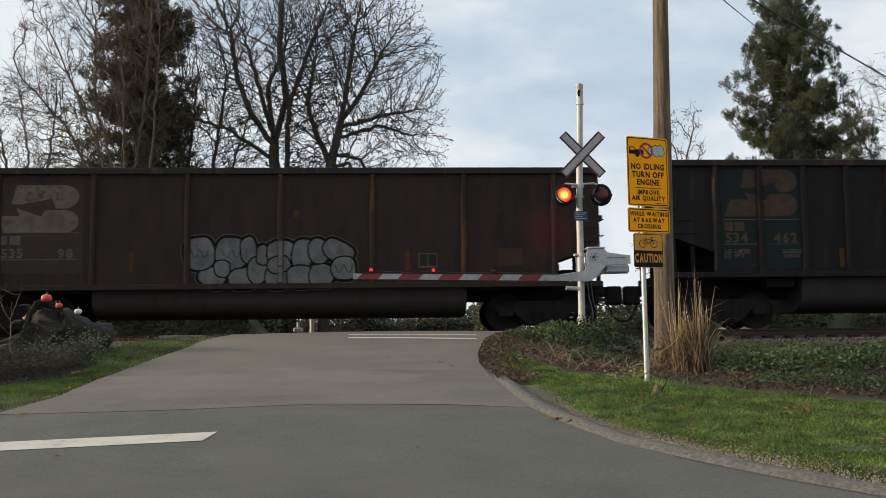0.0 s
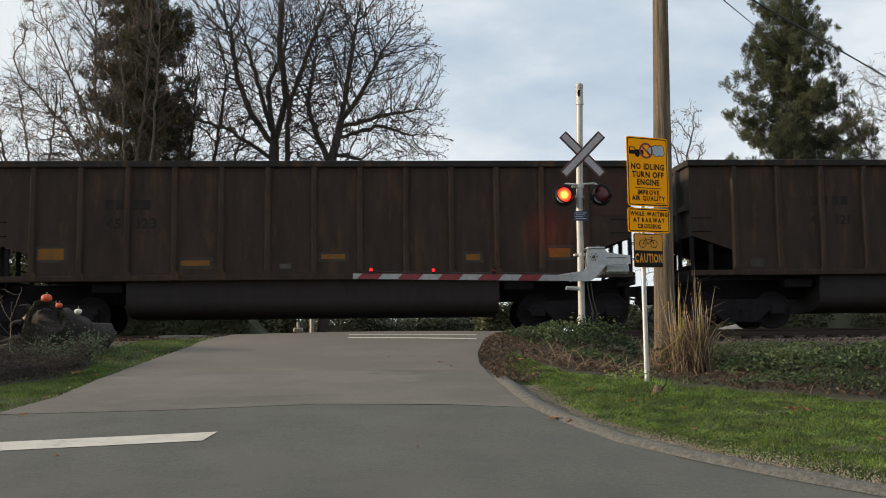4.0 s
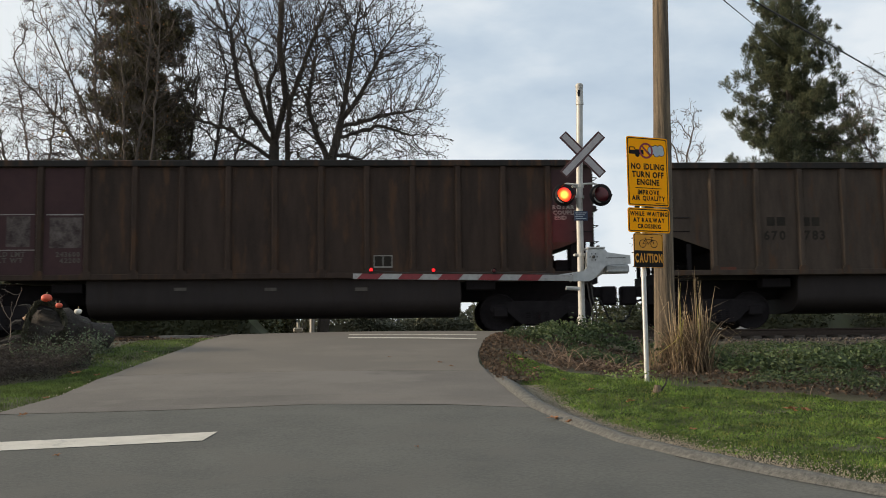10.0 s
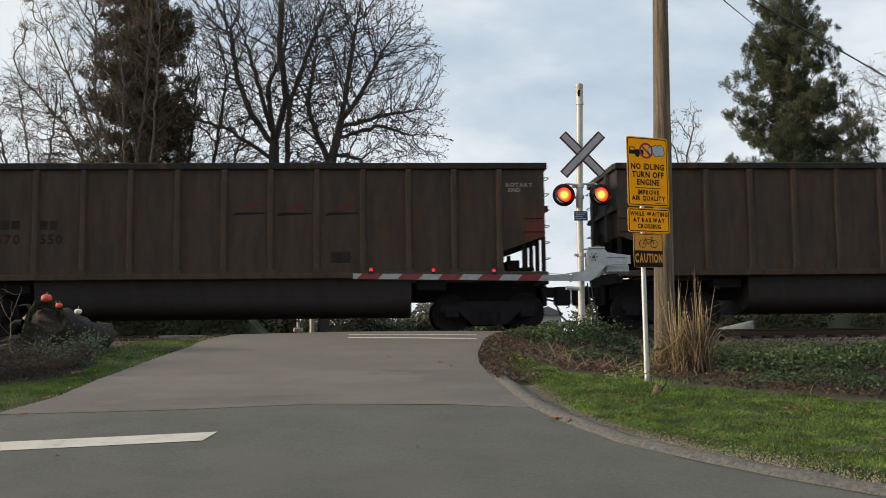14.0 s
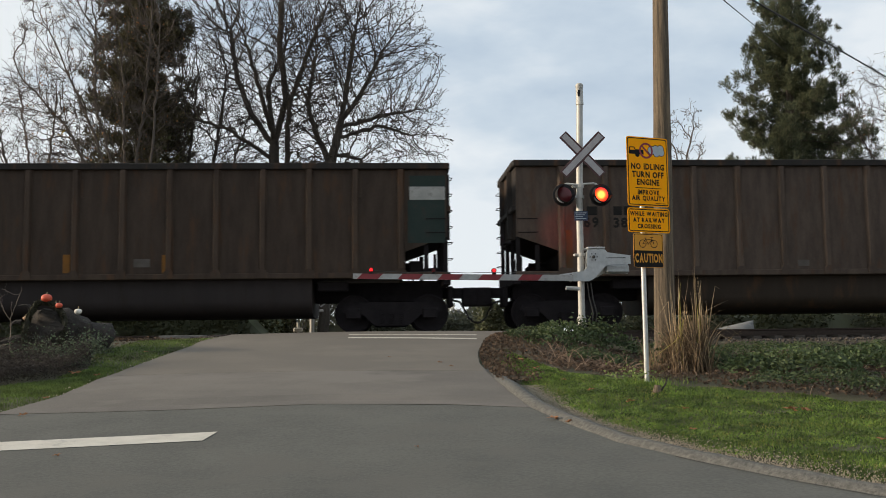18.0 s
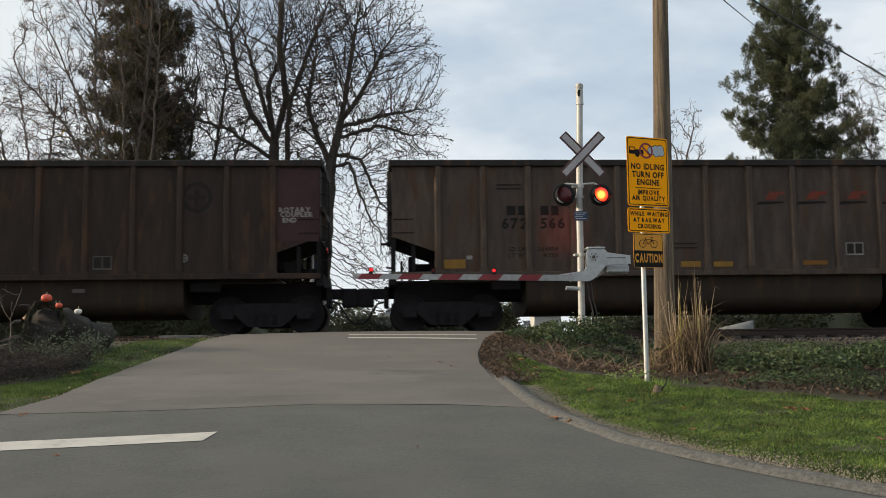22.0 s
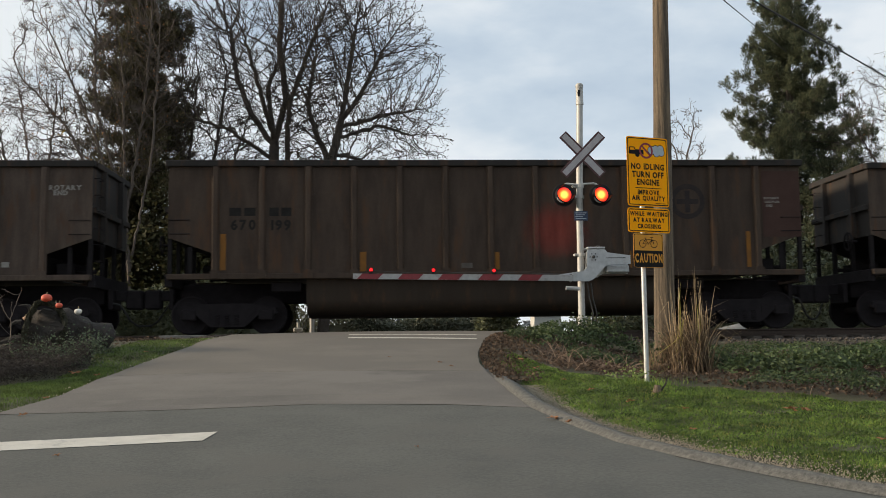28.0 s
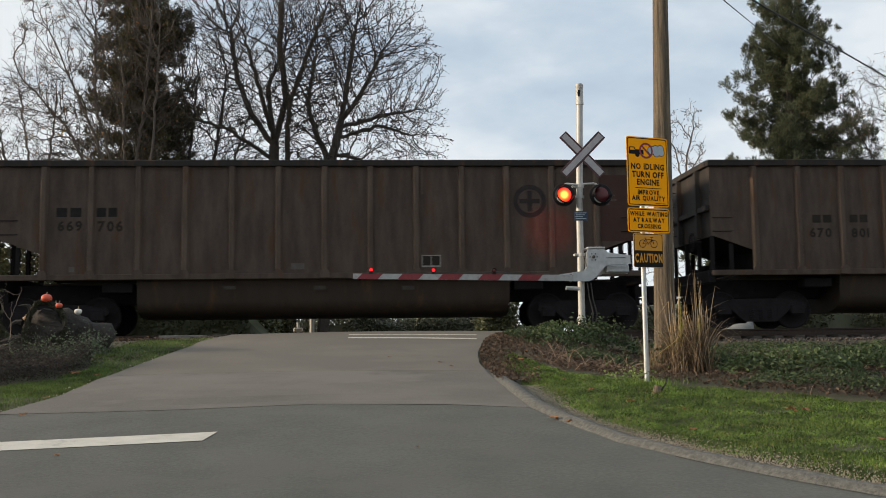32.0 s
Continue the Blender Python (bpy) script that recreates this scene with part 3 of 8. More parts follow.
def gate_arm(m, label, group, lift=0.0):
    """The lowered barrier: drive housing beside the mast, counterweight arm, striped boom with three small lamps. The mast's foot is the origin."""
    t = thing("crossing_gate", m, label, "crossing gate", group)
    prof = [(0.09, 1.20), (0.09, 1.48), (0.11, 1.55), (0.44, 1.56), (0.50, 1.49), (0.96, 1.425), (0.96, 1.26), (0.50, 1.245), (0.40, 1.16), (0.30, 1.05), (0.22, 0.965), (0.12, 0.92), (-0.19, 0.925), (-0.22, 0.96), (-0.20, 1.10), (0.02, 1.12)]
    rear = [(0.12, 1.20), (0.12, 1.50), (0.46, 1.50), (0.98, 1.40), (0.98, 1.09), (0.46, 1.08), (0.36, 1.02), (0.22, 1.0)]
    house = part("arm_bracket", Shape().prism(prof, -0.21, -0.18, "y"), GATE_PAINT, t, "pale grey steel gate bracket and counterweight arm")
    part("rear_plate", Shape().prism(rear, 0.10, 0.13, "y"), GATE_PAINT, house)
    part("counterweight", Shape().box(0.50, 0.955, -0.12, 0.098, 1.10, 1.24, 0.02), GATE_PAINT, house)
    part("lid", Shape().box(0.10, 0.46, -0.23, 0.14, 1.562, 1.60, 0.012), GATE_PAINT, house)
    part("slot", Shape().box(0.47, 0.86, -0.2125, -0.21, 1.372, 1.386), DARK_IRON, house)
    for k in range(6):
        a = k * math.pi / 3
        part("bolt", Shape().spin([(0, -0.012), (0.012, -0.012), (0.013, 0.0)], (0.225 + 0.07 * math.cos(a), -0.21, 1.40 + 0.07 * math.sin(a)), (0, 1, 0), 6), DARK_IRON, house)
    part("hub", Shape().spin([(0, -0.04), (0.024, -0.04), (0.032, -0.025), (0.032, 0.0)], (0.225, -0.21, 1.40), (0, 1, 0), 12), DARK_IRON, house, smooth=True)
    part("gear_box", Shape().box(0.12, 0.44, -0.178, 0.098, 1.22, 1.54, 0.03), GATE_PAINT, t)
    part("lid_latch", Shape().box(0.30, 0.36, -0.2, -0.1, 1.601, 1.63, 0.01), DARK_IRON, t)
    part("stop_bracket", Shape().prism([(-0.46, 1.06), (-0.15, 1.10), (-0.15, 1.07), (-0.36, 1.04), (-0.22, 0.92), (-0.24, 0.90)], -0.23, -0.20, "y"), GATE_PAINT, t)
    part("lower_tube", Shape().tube([(-0.32, -0.1, 0.80), (-0.05, -0.1, 0.78)], 0.04, 12), GATE_PAINT, t, smooth=True)
    # boom: tapered, with slanted red and white bands
    boom = part("boom", Shape().prism([(-4.50, 1.000), (-4.50, 1.105), (-0.2, 1.045), (-0.2, 0.925)], -0.27, -0.235, "y"), WHITE_STRIPE, t, "red and white banded boom", at=(0, 0, lift))
    for i in range(5):
        x0 = -4.42 + i * 0.78
        x1 = x0 + 0.50
        zz = lambda x: 1.045 + 0.06 * (-0.2 - x) / 4.3
        lo = lambda x: 0.925 + 0.075 * (-0.2 - x) / 4.3
        part("red_band", Shape().prism([(x0 - 0.0, lo(x0) + 0.001), (x0 + 0.10, zz(x0) - 0.001), (x1 - 0.0, zz(x1) - 0.001), (x1 - 0.10, lo(x1) + 0.001)], -0.2745, -0.270, "y"), RED_STRIPE, boom)
        part("red_band", Shape().prism([(x0 - 0.0, lo(x0) + 0.001), (x0 + 0.10, zz(x0) - 0.001), (x1 - 0.0, zz(x1) - 0.001), (x1 - 0.10, lo(x1) + 0.001)], -0.235, -0.2305, "y"), RED_STRIPE, boom)
    small = []
    for x in (-4.15, -2.94, -1.76):
        top = 1.045 + 0.06 * (-0.2 - x) / 4.3
        lamp = part("boom_lamp", Shape().box(x - 0.04, x + 0.04, -0.30, -0.22, top, top + 0.03, 0.006).spin([(0.040, 0.03), (0.044, -0.055), (0.047, -0.055), (0.048, 0.035), (0, 0.04)], (x, -0.25, top + 0.075), (0, 1, 0), 16), BLACK_PAINT, t, "small red lamp on the boom", smooth=True, at=(0, 0, lift))
        small.append(two_sided_lens(lamp, (x, -0.28, top + 0.075), 0.034, SMALL_LIT))
    wire = [(-4.15, -0.25, 1.16), (-3.5, -0.25, 1.12), (-2.94, -0.25, 1.13), (-2.3, -0.25, 1.10), (-1.76, -0.25, 1.11), (-0.9, -0.25, 1.08), (-0.3, -0.22, 1.06)]
    part("lamp_cable", Shape().tube(wire, 0.006, 5), DARK_IRON, t, at=(0, 0, lift))
    for dx in (0.12, 0.19):
        part("drop_cable", Shape().tube([(dx, -0.05, 0.9), (dx + 0.03, -0.06, 0.6), (dx + 0.1, -0.06, 0.3), (dx + 0.06, -0.05, -0.05)], 0.014, 8), DARK_IRON, t, smooth=True)
    FLASHERS.append(small)
    return t


gate_arm(pose(3.92, 19.4, 1.56), "lowered grey gate with a red and white boom", "crossing gates")
gate_arm(pose(-2.08, 29.2, 1.53, 0, 0, 180), "far lowered gate with a red and white boom", "crossing gates", 0.2)


def rounded(w, h, r, n=5):
    pts = []
    for cx, cz, a0 in ((w / 2 - r, h / 2 - r, 0), (-w / 2 + r, h / 2 - r, 90), (-w / 2 + r, -h / 2 + r, 180), (w / 2 - r, -h / 2 + r, 270)):
        pts += [(cx + r * math.cos(radians(a0 + 90 * i / n)), cz + r * math.sin(radians(a0 + 90 * i / n))) for i in range(n + 1)]
    return pts


def frame_ring(sh, w, h, r, t, y0, y1):
    """A rounded border line t wide."""
    o, i = rounded(w, h, r), rounded(w - 2 * t, h - 2 * t, max(r - t, 0.004))
    n = len(o)
    k = [(x, y0, z) for x, z in o] + [(x, y0, z) for x, z in i] + [(x, y1, z) for x, z in o] + [(x, y1, z) for x, z in i]
    f = []
    for a in range(n):
        b = (a + 1) % n
        f += [(a, b, n + b, n + a), (2 * n + a, 3 * n + a, 3 * n + b, 2 * n + b), (a, 2 * n + a, 2 * n + b, b), (n + a, n + b, 3 * n + b, 3 * n + a)]
    return sh.add(k, f)


WORD_MESHES = {}


def words(parent, text, x, z, h, mat, y=-0.008, wide=1.0, name="letter", spacing=1.0, depth=0.0012, bold=0.055):
    """Lettering, a letter an object, the line centred on x."""
    run, at = [], 0.0
    for ch in " ".join(text.split()):
        if ch == " ":
            at += h * 0.55 * wide
            continue
        key = (ch, h, wide, depth, mat.name)
        if key not in WORD_MESHES:
            me = word_shape(ch, h, wide, "LEFT", depth, 1.0, bold)
            me.materials.clear()
            me.materials.append(mat)
            xs = [v.co.x for v in me.vertices]
            WORD_MESHES[key] = (me, min(xs), max(xs) - min(xs))
        me, left, w = WORD_MESHES[key]
        run.append((me, at - left))
        at += w + h * 0.17 * wide * spacing
    start = x - (at - h * 0.17 * wide) / 2
    for me, dx in run:
        part(name, me, None, parent, at=pose(start + dx, y, z))


def plate(parent, name, w, h, mat, at, border, label):
    p = part(name, Shape().prism(rounded(w, h, 0.035), -0.004, 0.0, "y"), mat, parent, label, at=at)
    part("back", Shape().prism(rounded(w - 0.006, h - 0.006, 0.033), 0.0, 0.002, "y"), SIGN_BACK, p)
    part("border", frame_ring(Shape(), w - 0.03, h - 0.03, 0.028, 0.012, -0.0058, -0.004), border, p)
    return p


def make_sign():
    t = thing("warning_sign", pose(3.53, 13.2, 0.57), "yellow no-idling signs and a cycle caution sign on a steel post", "road sign")
    part("post", Shape().tube([(0.0, 0, -0.3), (0.0, 0, 1.7), (0.02, 0, 3.45)], 0.034, 16), GALV, t, "round galvanised steel post", smooth=True)
    a = plate(t, "sign_plate", 0.665, 0.955, YELLOW, pose(0.09, -0.045, 3.015, 0, 0, 19), SIGN_BLACK, "yellow no-idling sign")
    words(a, "NO  IDLING", 0.0, 0.065, 0.078, SIGN_BLACK, -0.0052, 0.84)
    words(a, "TURN  OFF", 0.0, -0.045, 0.078, SIGN_BLACK, -0.0052, 0.84)
    words(a, "ENGINE", 0.0, -0.15, 0.078, SIGN_BLACK, -0.0052, 0.84)
    part("rule", Shape().box(-0.21, 0.21, -0.0055, -0.004, -0.232, -0.222), SIGN_BLACK, a)
    words(a, "IMPROVE", 0.0, -0.29, 0.062, SIGN_BLACK, -0.0052, 0.82)
    words(a, "AIR  QUALITY", 0.0, -0.37, 0.062, SIGN_BLACK, -0.0052, 0.82)
    part("small_print", Shape().box(0.11, 0.27, -0.0052, -0.004, -0.438, -0.43), SIGN_BLACK, a)
    # lorry, smoke, red ring and bar
    lorry = part("lorry_mark", Shape().prism([(-0.295, 0.235), (-0.295, 0.325), (-0.285, 0.335), (-0.205, 0.335), (-0.185, 0.30), (-0.06, 0.30), (-0.06, 0.235)], -0.0052, -0.004, "y"), SIGN_BLACK, a)
    part("cab_window", Shape().prism([(-0.275, 0.29), (-0.275, 0.322), (-0.215, 0.322), (-0.20, 0.29)], -0.0058, -0.0052, "y"), YELLOW, lorry)
    part("wheel_mark", Shape().prism([(-0.16 + 0.036 * math.cos(i * 0.524), 0.232 + 0.036 * math.sin(i * 0.524)) for i in range(12)], -0.0054, -0.004, "y"), SIGN_BLACK, a)
    blob = []
    for cx, cz, r in ((0.07, 0.30, 0.055), (0.14, 0.325, 0.045), (0.215, 0.325, 0.05), (0.225, 0.28, 0.05), (0.15, 0.262, 0.045)):
        blob.append((cx, cz, r))
    sm = Shape()
    for i, (cx, cz, r) in enumerate(blob):
        sm.prism([(cx + r * math.cos(k * 0.449), cz + r * math.sin(k * 0.449)) for k in range(14)], -0.0048 - 0.0001 * i, -0.004, "y")
    edge = Shape()
    for i, (cx, cz, r) in enumerate(blob):
        edge.prism([(cx + (r + 0.009) * math.cos(k * 0.449), cz + (r + 0.009) * math.sin(k * 0.449)) for k in range(14)], -0.0043 - 0.00005 * i, -0.004, "y")
    part("smoke_outline", edge, SIGN_BLACK, a)
    part("smoke_mark", sm, SIGN_GREY, a)
    ring = [(0.084, -0.0012), (0.110, -0.0012), (0.110, 0.001), (0.084, 0.001)]
    part("ring_mark", Shape().spin(ring, (-0.02, -0.0052, 0.29), (0, 1, 0), 28), SIGN_RED, a)
    bar = Shape().box(-0.088, 0.088, -0.0064, -0.005, -0.012, 0.012)
    part("bar_mark", bar, SIGN_RED, a, at=pose(-0.02, 0, 0.29, 0, 45, 0))
    b = plate(t, "sign_plate", 0.675, 0.335, YELLOW, pose(0.085, -0.045, 2.345, 0, 0, 19), SIGN_BLACK, "yellow supplementary sign")
    words(b, "WHILE  WAITING", 0.0, 0.085, 0.056, SIGN_BLACK, -0.0052, 0.84)
    words(b, "AT  RAILWAY", 0.0, 0.0, 0.056, SIGN_BLACK, -0.0052, 0.84)
    words(b, "CROSSING", 0.0, -0.085, 0.056, SIGN_BLACK, -0.0052, 0.84)
    c = part("sign_plate", Shape().prism(rounded(0.475, 0.465, 0.03), -0.004, 0.0, "y"), YELLOW_OLD, t, "faded cycle caution sign", at=pose(0.065, -0.045, 1.935, 0, 0, 19))
    part("black_field", Shape().prism(rounded(0.465, 0.225, 0.02), -0.0052, -0.004, "y"), SIGN_BLACK, c, at=(0, 0, -0.115))
    words(c, "CAUTION", 0.0, -0.112, 0.115, YELLOW_OLD, -0.0062, 0.51)
    part("border", frame_ring(Shape(), 0.455, 0.445, 0.025, 0.008, -0.0056, -0.004), SIGN_BLACK, c)
    for x in (-0.09, 0.09):
        part("wheel_mark", Shape().spin([(0.047, -0.0012), (0.056, -0.0012), (0.056, 0.001), (0.047, 0.001)], (x, -0.0048, 0.09), (0, 1, 0), 20), SIGN_BLACK, c)
    for p, q in (((-0.09, 0.09), (-0.045, 0.15)), ((-0.045, 0.15), (0.06, 0.15)), ((0.06, 0.15), (0.09, 0.09)), ((-0.045, 0.15), (0.0, 0.085)), ((0.0, 0.085), (0.06, 0.15)), ((-0.09, 0.09), (0.0, 0.085)), ((0.06, 0.15), (0.055, 0.175)), ((0.03, 0.178), (0.08, 0.178)), ((-0.07, 0.168), (-0.03, 0.168)), ((-0.045, 0.15), (-0.05, 0.168))):
        part("frame_mark", Shape().tube([(p[0], -0.0048, p[1]), (q[0], -0.0048, q[1])], 0.005, 4), SIGN_BLACK, c)


make_sign()


def make_pole():
    t = thing("utility_pole", pose(4.245, 14.8, 0.75), "tall weathered wooden utility pole", "utility pole")
    pts, rad = [], []
    for i in range(25):
        z = -0.3 + i * 0.4
        pts.append((0.02 * z, 0, z))
        rad.append(0.165 - 0.0085 * z)
    sh = Shape().tube(pts, rad, 24)
    sh.v = [(x + 0.006 * noise.noise(Vector((x * 9, y * 9, z * 1.1))), y + 0.006 * noise.noise(Vector((x * 9, y * 9, z * 1.1 + 7))), z) for x, y, z in sh.v]
    part("shaft", sh, POLE_WOOD, t, smooth=True)


make_pole()


# ---- the train ----
PITCH = 16.5
HALF = 7.47


def steel(name, c1, c2, rust=(0.075, 0.04, 0.022)):
    return surf(name, c1, c2, 2.0, 0.72, 0.0, 0.15, 45, stretch=(2.2, 2.2, 0.45), spread=0.06, dirt=rust, dirt_scale=1.6, dirt_at=0.54, gloss=0.18)


# the proud posts are a tenth paler than the sheets
RUSTS = {"black": (0.029, 0.018, 0.013), "rust": (0.045, 0.022, 0.015)}
TONES = {"grey": ((0.0475, 0.0340, 0.0265), (0.0940, 0.0695, 0.0545)), "brown": ((0.0335, 0.0229, 0.0171), (0.065, 0.0463, 0.0341)), "dusk": ((0.0378, 0.0278, 0.0212), (0.0719, 0.0529, 0.0407)),
         "maroon": ((0.0258, 0.0171, 0.0131), (0.0499, 0.0331, 0.0253)), "black": ((0.0105, 0.0088, 0.0092), (0.0165, 0.0142, 0.0146)), "rust": ((0.021, 0.015, 0.0128), (0.033, 0.0235, 0.019))}
LIVERY = {k: steel("weathered_" + k + "_steel", lo, hi, RUSTS.get(k, (0.075, 0.04, 0.022))) for k, (lo, hi) in TONES.items()}
POST = {k: steel("paler_post_" + k, tuple(1.10 * c for c in lo), tuple(1.10 * c for c in hi)) for k, (lo, hi) in TONES.items()}
END_DARK = steel("dark_end_steel", (0.022, 0.019, 0.0175), (0.036, 0.031, 0.028))
CHORD = steel("dark_top_chord", (0.018, 0.016, 0.015), (0.028, 0.025, 0.023))
TUB = steel("grimy_tub_steel", (0.030, 0.022, 0.016), (0.042, 0.032, 0.024))
# near-black steel for the sloped sheets, posts and brake cylinder of the end bays
BAY_BLACK = surf("black_bay_steel", (0.015, 0.0135, 0.014), (0.022, 0.0195, 0.02), 5, 0.95, 0.0, 0.2, 40, gloss=0.03)
TUB_SOOT = steel("sooty_tub_steel", (0.028, 0.0235, 0.0235), (0.040, 0.033, 0.032), (0.03, 0.024, 0.02))
UNDER = surf("grimy_underframe", (0.017, 0.0150, 0.0162), (0.025, 0.0218, 0.0232), 5, 0.95, 0.0, 0.3, 40, gloss=0.05)
WHEEL_STEEL = surf("wheel_steel", (0.017, 0.0150, 0.0162), (0.025, 0.0218, 0.0232), 12, 0.95, 0.0, 0.2, gloss=0.05)
HOSE = surf("black_rubber", (0.012, 0.012, 0.012), (0.02, 0.02, 0.02), 20, 0.7, 0, 0.2)
STENCIL_BLACK = surf("worn_black_stencil", (0.012, 0.011, 0.010), (0.022, 0.02, 0.018), 6, 0.8, 0, 0.1, gloss=0.15)
STENCIL_WHITE = surf("worn_white_stencil", (0.18, 0.17, 0.155), (0.30, 0.285, 0.26), 9, 0.8, 0, 0.1, gloss=0.15)
STENCIL_DIM = surf("faded_grey_stencil", (0.075, 0.066, 0.058), (0.115, 0.102, 0.090), 5, 0.85, 0, 0.1, gloss=0.15)
STENCIL_FAINT = surf("nearly_gone_stencil", (0.042, 0.036, 0.030), (0.062, 0.055, 0.045), 5, 0.85, 0, 0.1, gloss=0.15)
STENCIL_RED = surf("faded_red_stencil", (0.13, 0.035, 0.022), (0.09, 0.055, 0.04), 4, 0.8, 0, 0.1, gloss=0.15)
STENCIL_ORANGE = surf("dirty_orange_patch", (0.23, 0.10, 0.02), (0.15, 0.075, 0.025), 5, 0.8, 0, 0.1, gloss=0.15)
STENCIL_GREEN = surf("dirty_green_panel", (0.011, 0.018, 0.017), (0.016, 0.023, 0.021), 3, 0.75, 0, 0.1, gloss=0.15)
PANEL_MAROON = surf("dark_maroon_panel", (0.045, 0.024, 0.026), (0.062, 0.034, 0.034), 3, 0.75, 0, 0.1, gloss=0.15)
LOGO_TAN = surf("dirty_tan_paint", (0.045, 0.030, 0.024), (0.075, 0.050, 0.038), 5, 0.8, 0, 0.1, dirt=(0.07, 0.05, 0.04), dirt_scale=4, dirt_at=0.55, gloss=0.15)
LOGO_WHITE = surf("dirty_white_paint", (0.28, 0.28, 0.26), (0.38, 0.37, 0.35), 5, 0.8, 0, 0.1, dirt=(0.12, 0.11, 0.10), dirt_scale=4, dirt_at=0.58, gloss=0.15)
SPRAY_SILVER = surf("silver_spray_paint", (0.065, 0.061, 0.060), (0.150, 0.141, 0.139), 3, 0.65, 0.1, 0.1, 40, dirt=(0.07, 0.064, 0.062), dirt_scale=2.2, dirt_at=0.56)
SPRAY_BLACK = surf("black_spray_paint", (0.006, 0.006, 0.006), (0.011, 0.0105, 0.010), 8, 0.8, 0, 0.1, gloss=0.08)

MESHES = {}


def shared(key, build, mat, smooth=False):
    if key not in MESHES:
        MESHES[key] = mesh_of(key[0], build(), mat, smooth)
    return MESHES[key]


def wheelset_shape():
    sh = Shape().tube([(0, -1.05, 0), (0, 1.05, 0)], 0.085, 12)
    for s in (-1, 1):
        sh.spin([(0.09, s * 0.70), (0.30, s * 0.745), (0.38, s * 0.735), (0.395, s * 0.69), (0.455, s * 0.69), (0.457, s * 0.80), (0.42, s * 0.815), (0.39, s * 0.80), (0.30, s * 0.78), (0.16, s * 0.83), (0.09, s * 0.83)], (0, 0, 0), (0, 1, 0), 32)
        for k in range(3):
            a = k * 2.094
            sh.box(0.05 * math.cos(a) - 0.015, 0.05 * math.cos(a) + 0.015, s * 1.05 - 0.02, s * 1.05 + 0.02, 0.05 * math.sin(a) - 0.015, 0.05 * math.sin(a) + 0.015)
    return sh


def side_frame_shape():
    sh = Shape()
    out = [(-1.15, 0.50), (-1.12, 0.62), (-0.85, 0.66), (-0.55, 0.72), (0.55, 0.72), (0.85, 0.66), (1.12, 0.62), (1.15, 0.50), (1.05, 0.44), (0.72, 0.46), (0.50, 0.26), (0.38, 0.17), (-0.38, 0.17), (-0.50, 0.26), (-0.72, 0.46), (-1.05, 0.44)]
    a, b = [(-0.62, 0.58), (-0.36, 0.60), (-0.36, 0.34)], [(0.62, 0.58), (0.36, 0.60), (0.36, 0.34)]
    sh.prism(out, -1.10, -0.96, "y")
    sh.box(-1.06, -0.72, -1.13, -0.95, 0.33, 0.58, 0.03)
    sh.box(0.72, 1.06, -1.13, -0.95, 0.33, 0.58, 0.03)
    for s in (-1, 1):
        sh.prism([(s * 0.66, 0.57), (s * 0.40, 0.61), (s * 0.40, 0.30)], -1.115, -1.10, "y")
    return sh


def spring_shape():
    return Shape().tube([(0.07 * math.cos(k * 1.26), -1.06 + 0.07 * math.sin(k * 1.26), 0.20 + 0.01 * k) for k in range(26)], 0.016, 5)


def rivets(z0, z1, n):
    """A riveted strip beside a post."""
    sh = Shape().box(-0.03, 0.03, -0.006, 0.0, z0 - 0.03, z1 + 0.03)
    for i in range(n):
        sh.spin([(0, -0.014), (0.011, -0.011), (0.015, 0.0)], (0, -0.006, z0 + (z1 - z0) * i / (n - 1)), (0, 1, 0), 6)
    return sh


WHEELS = []


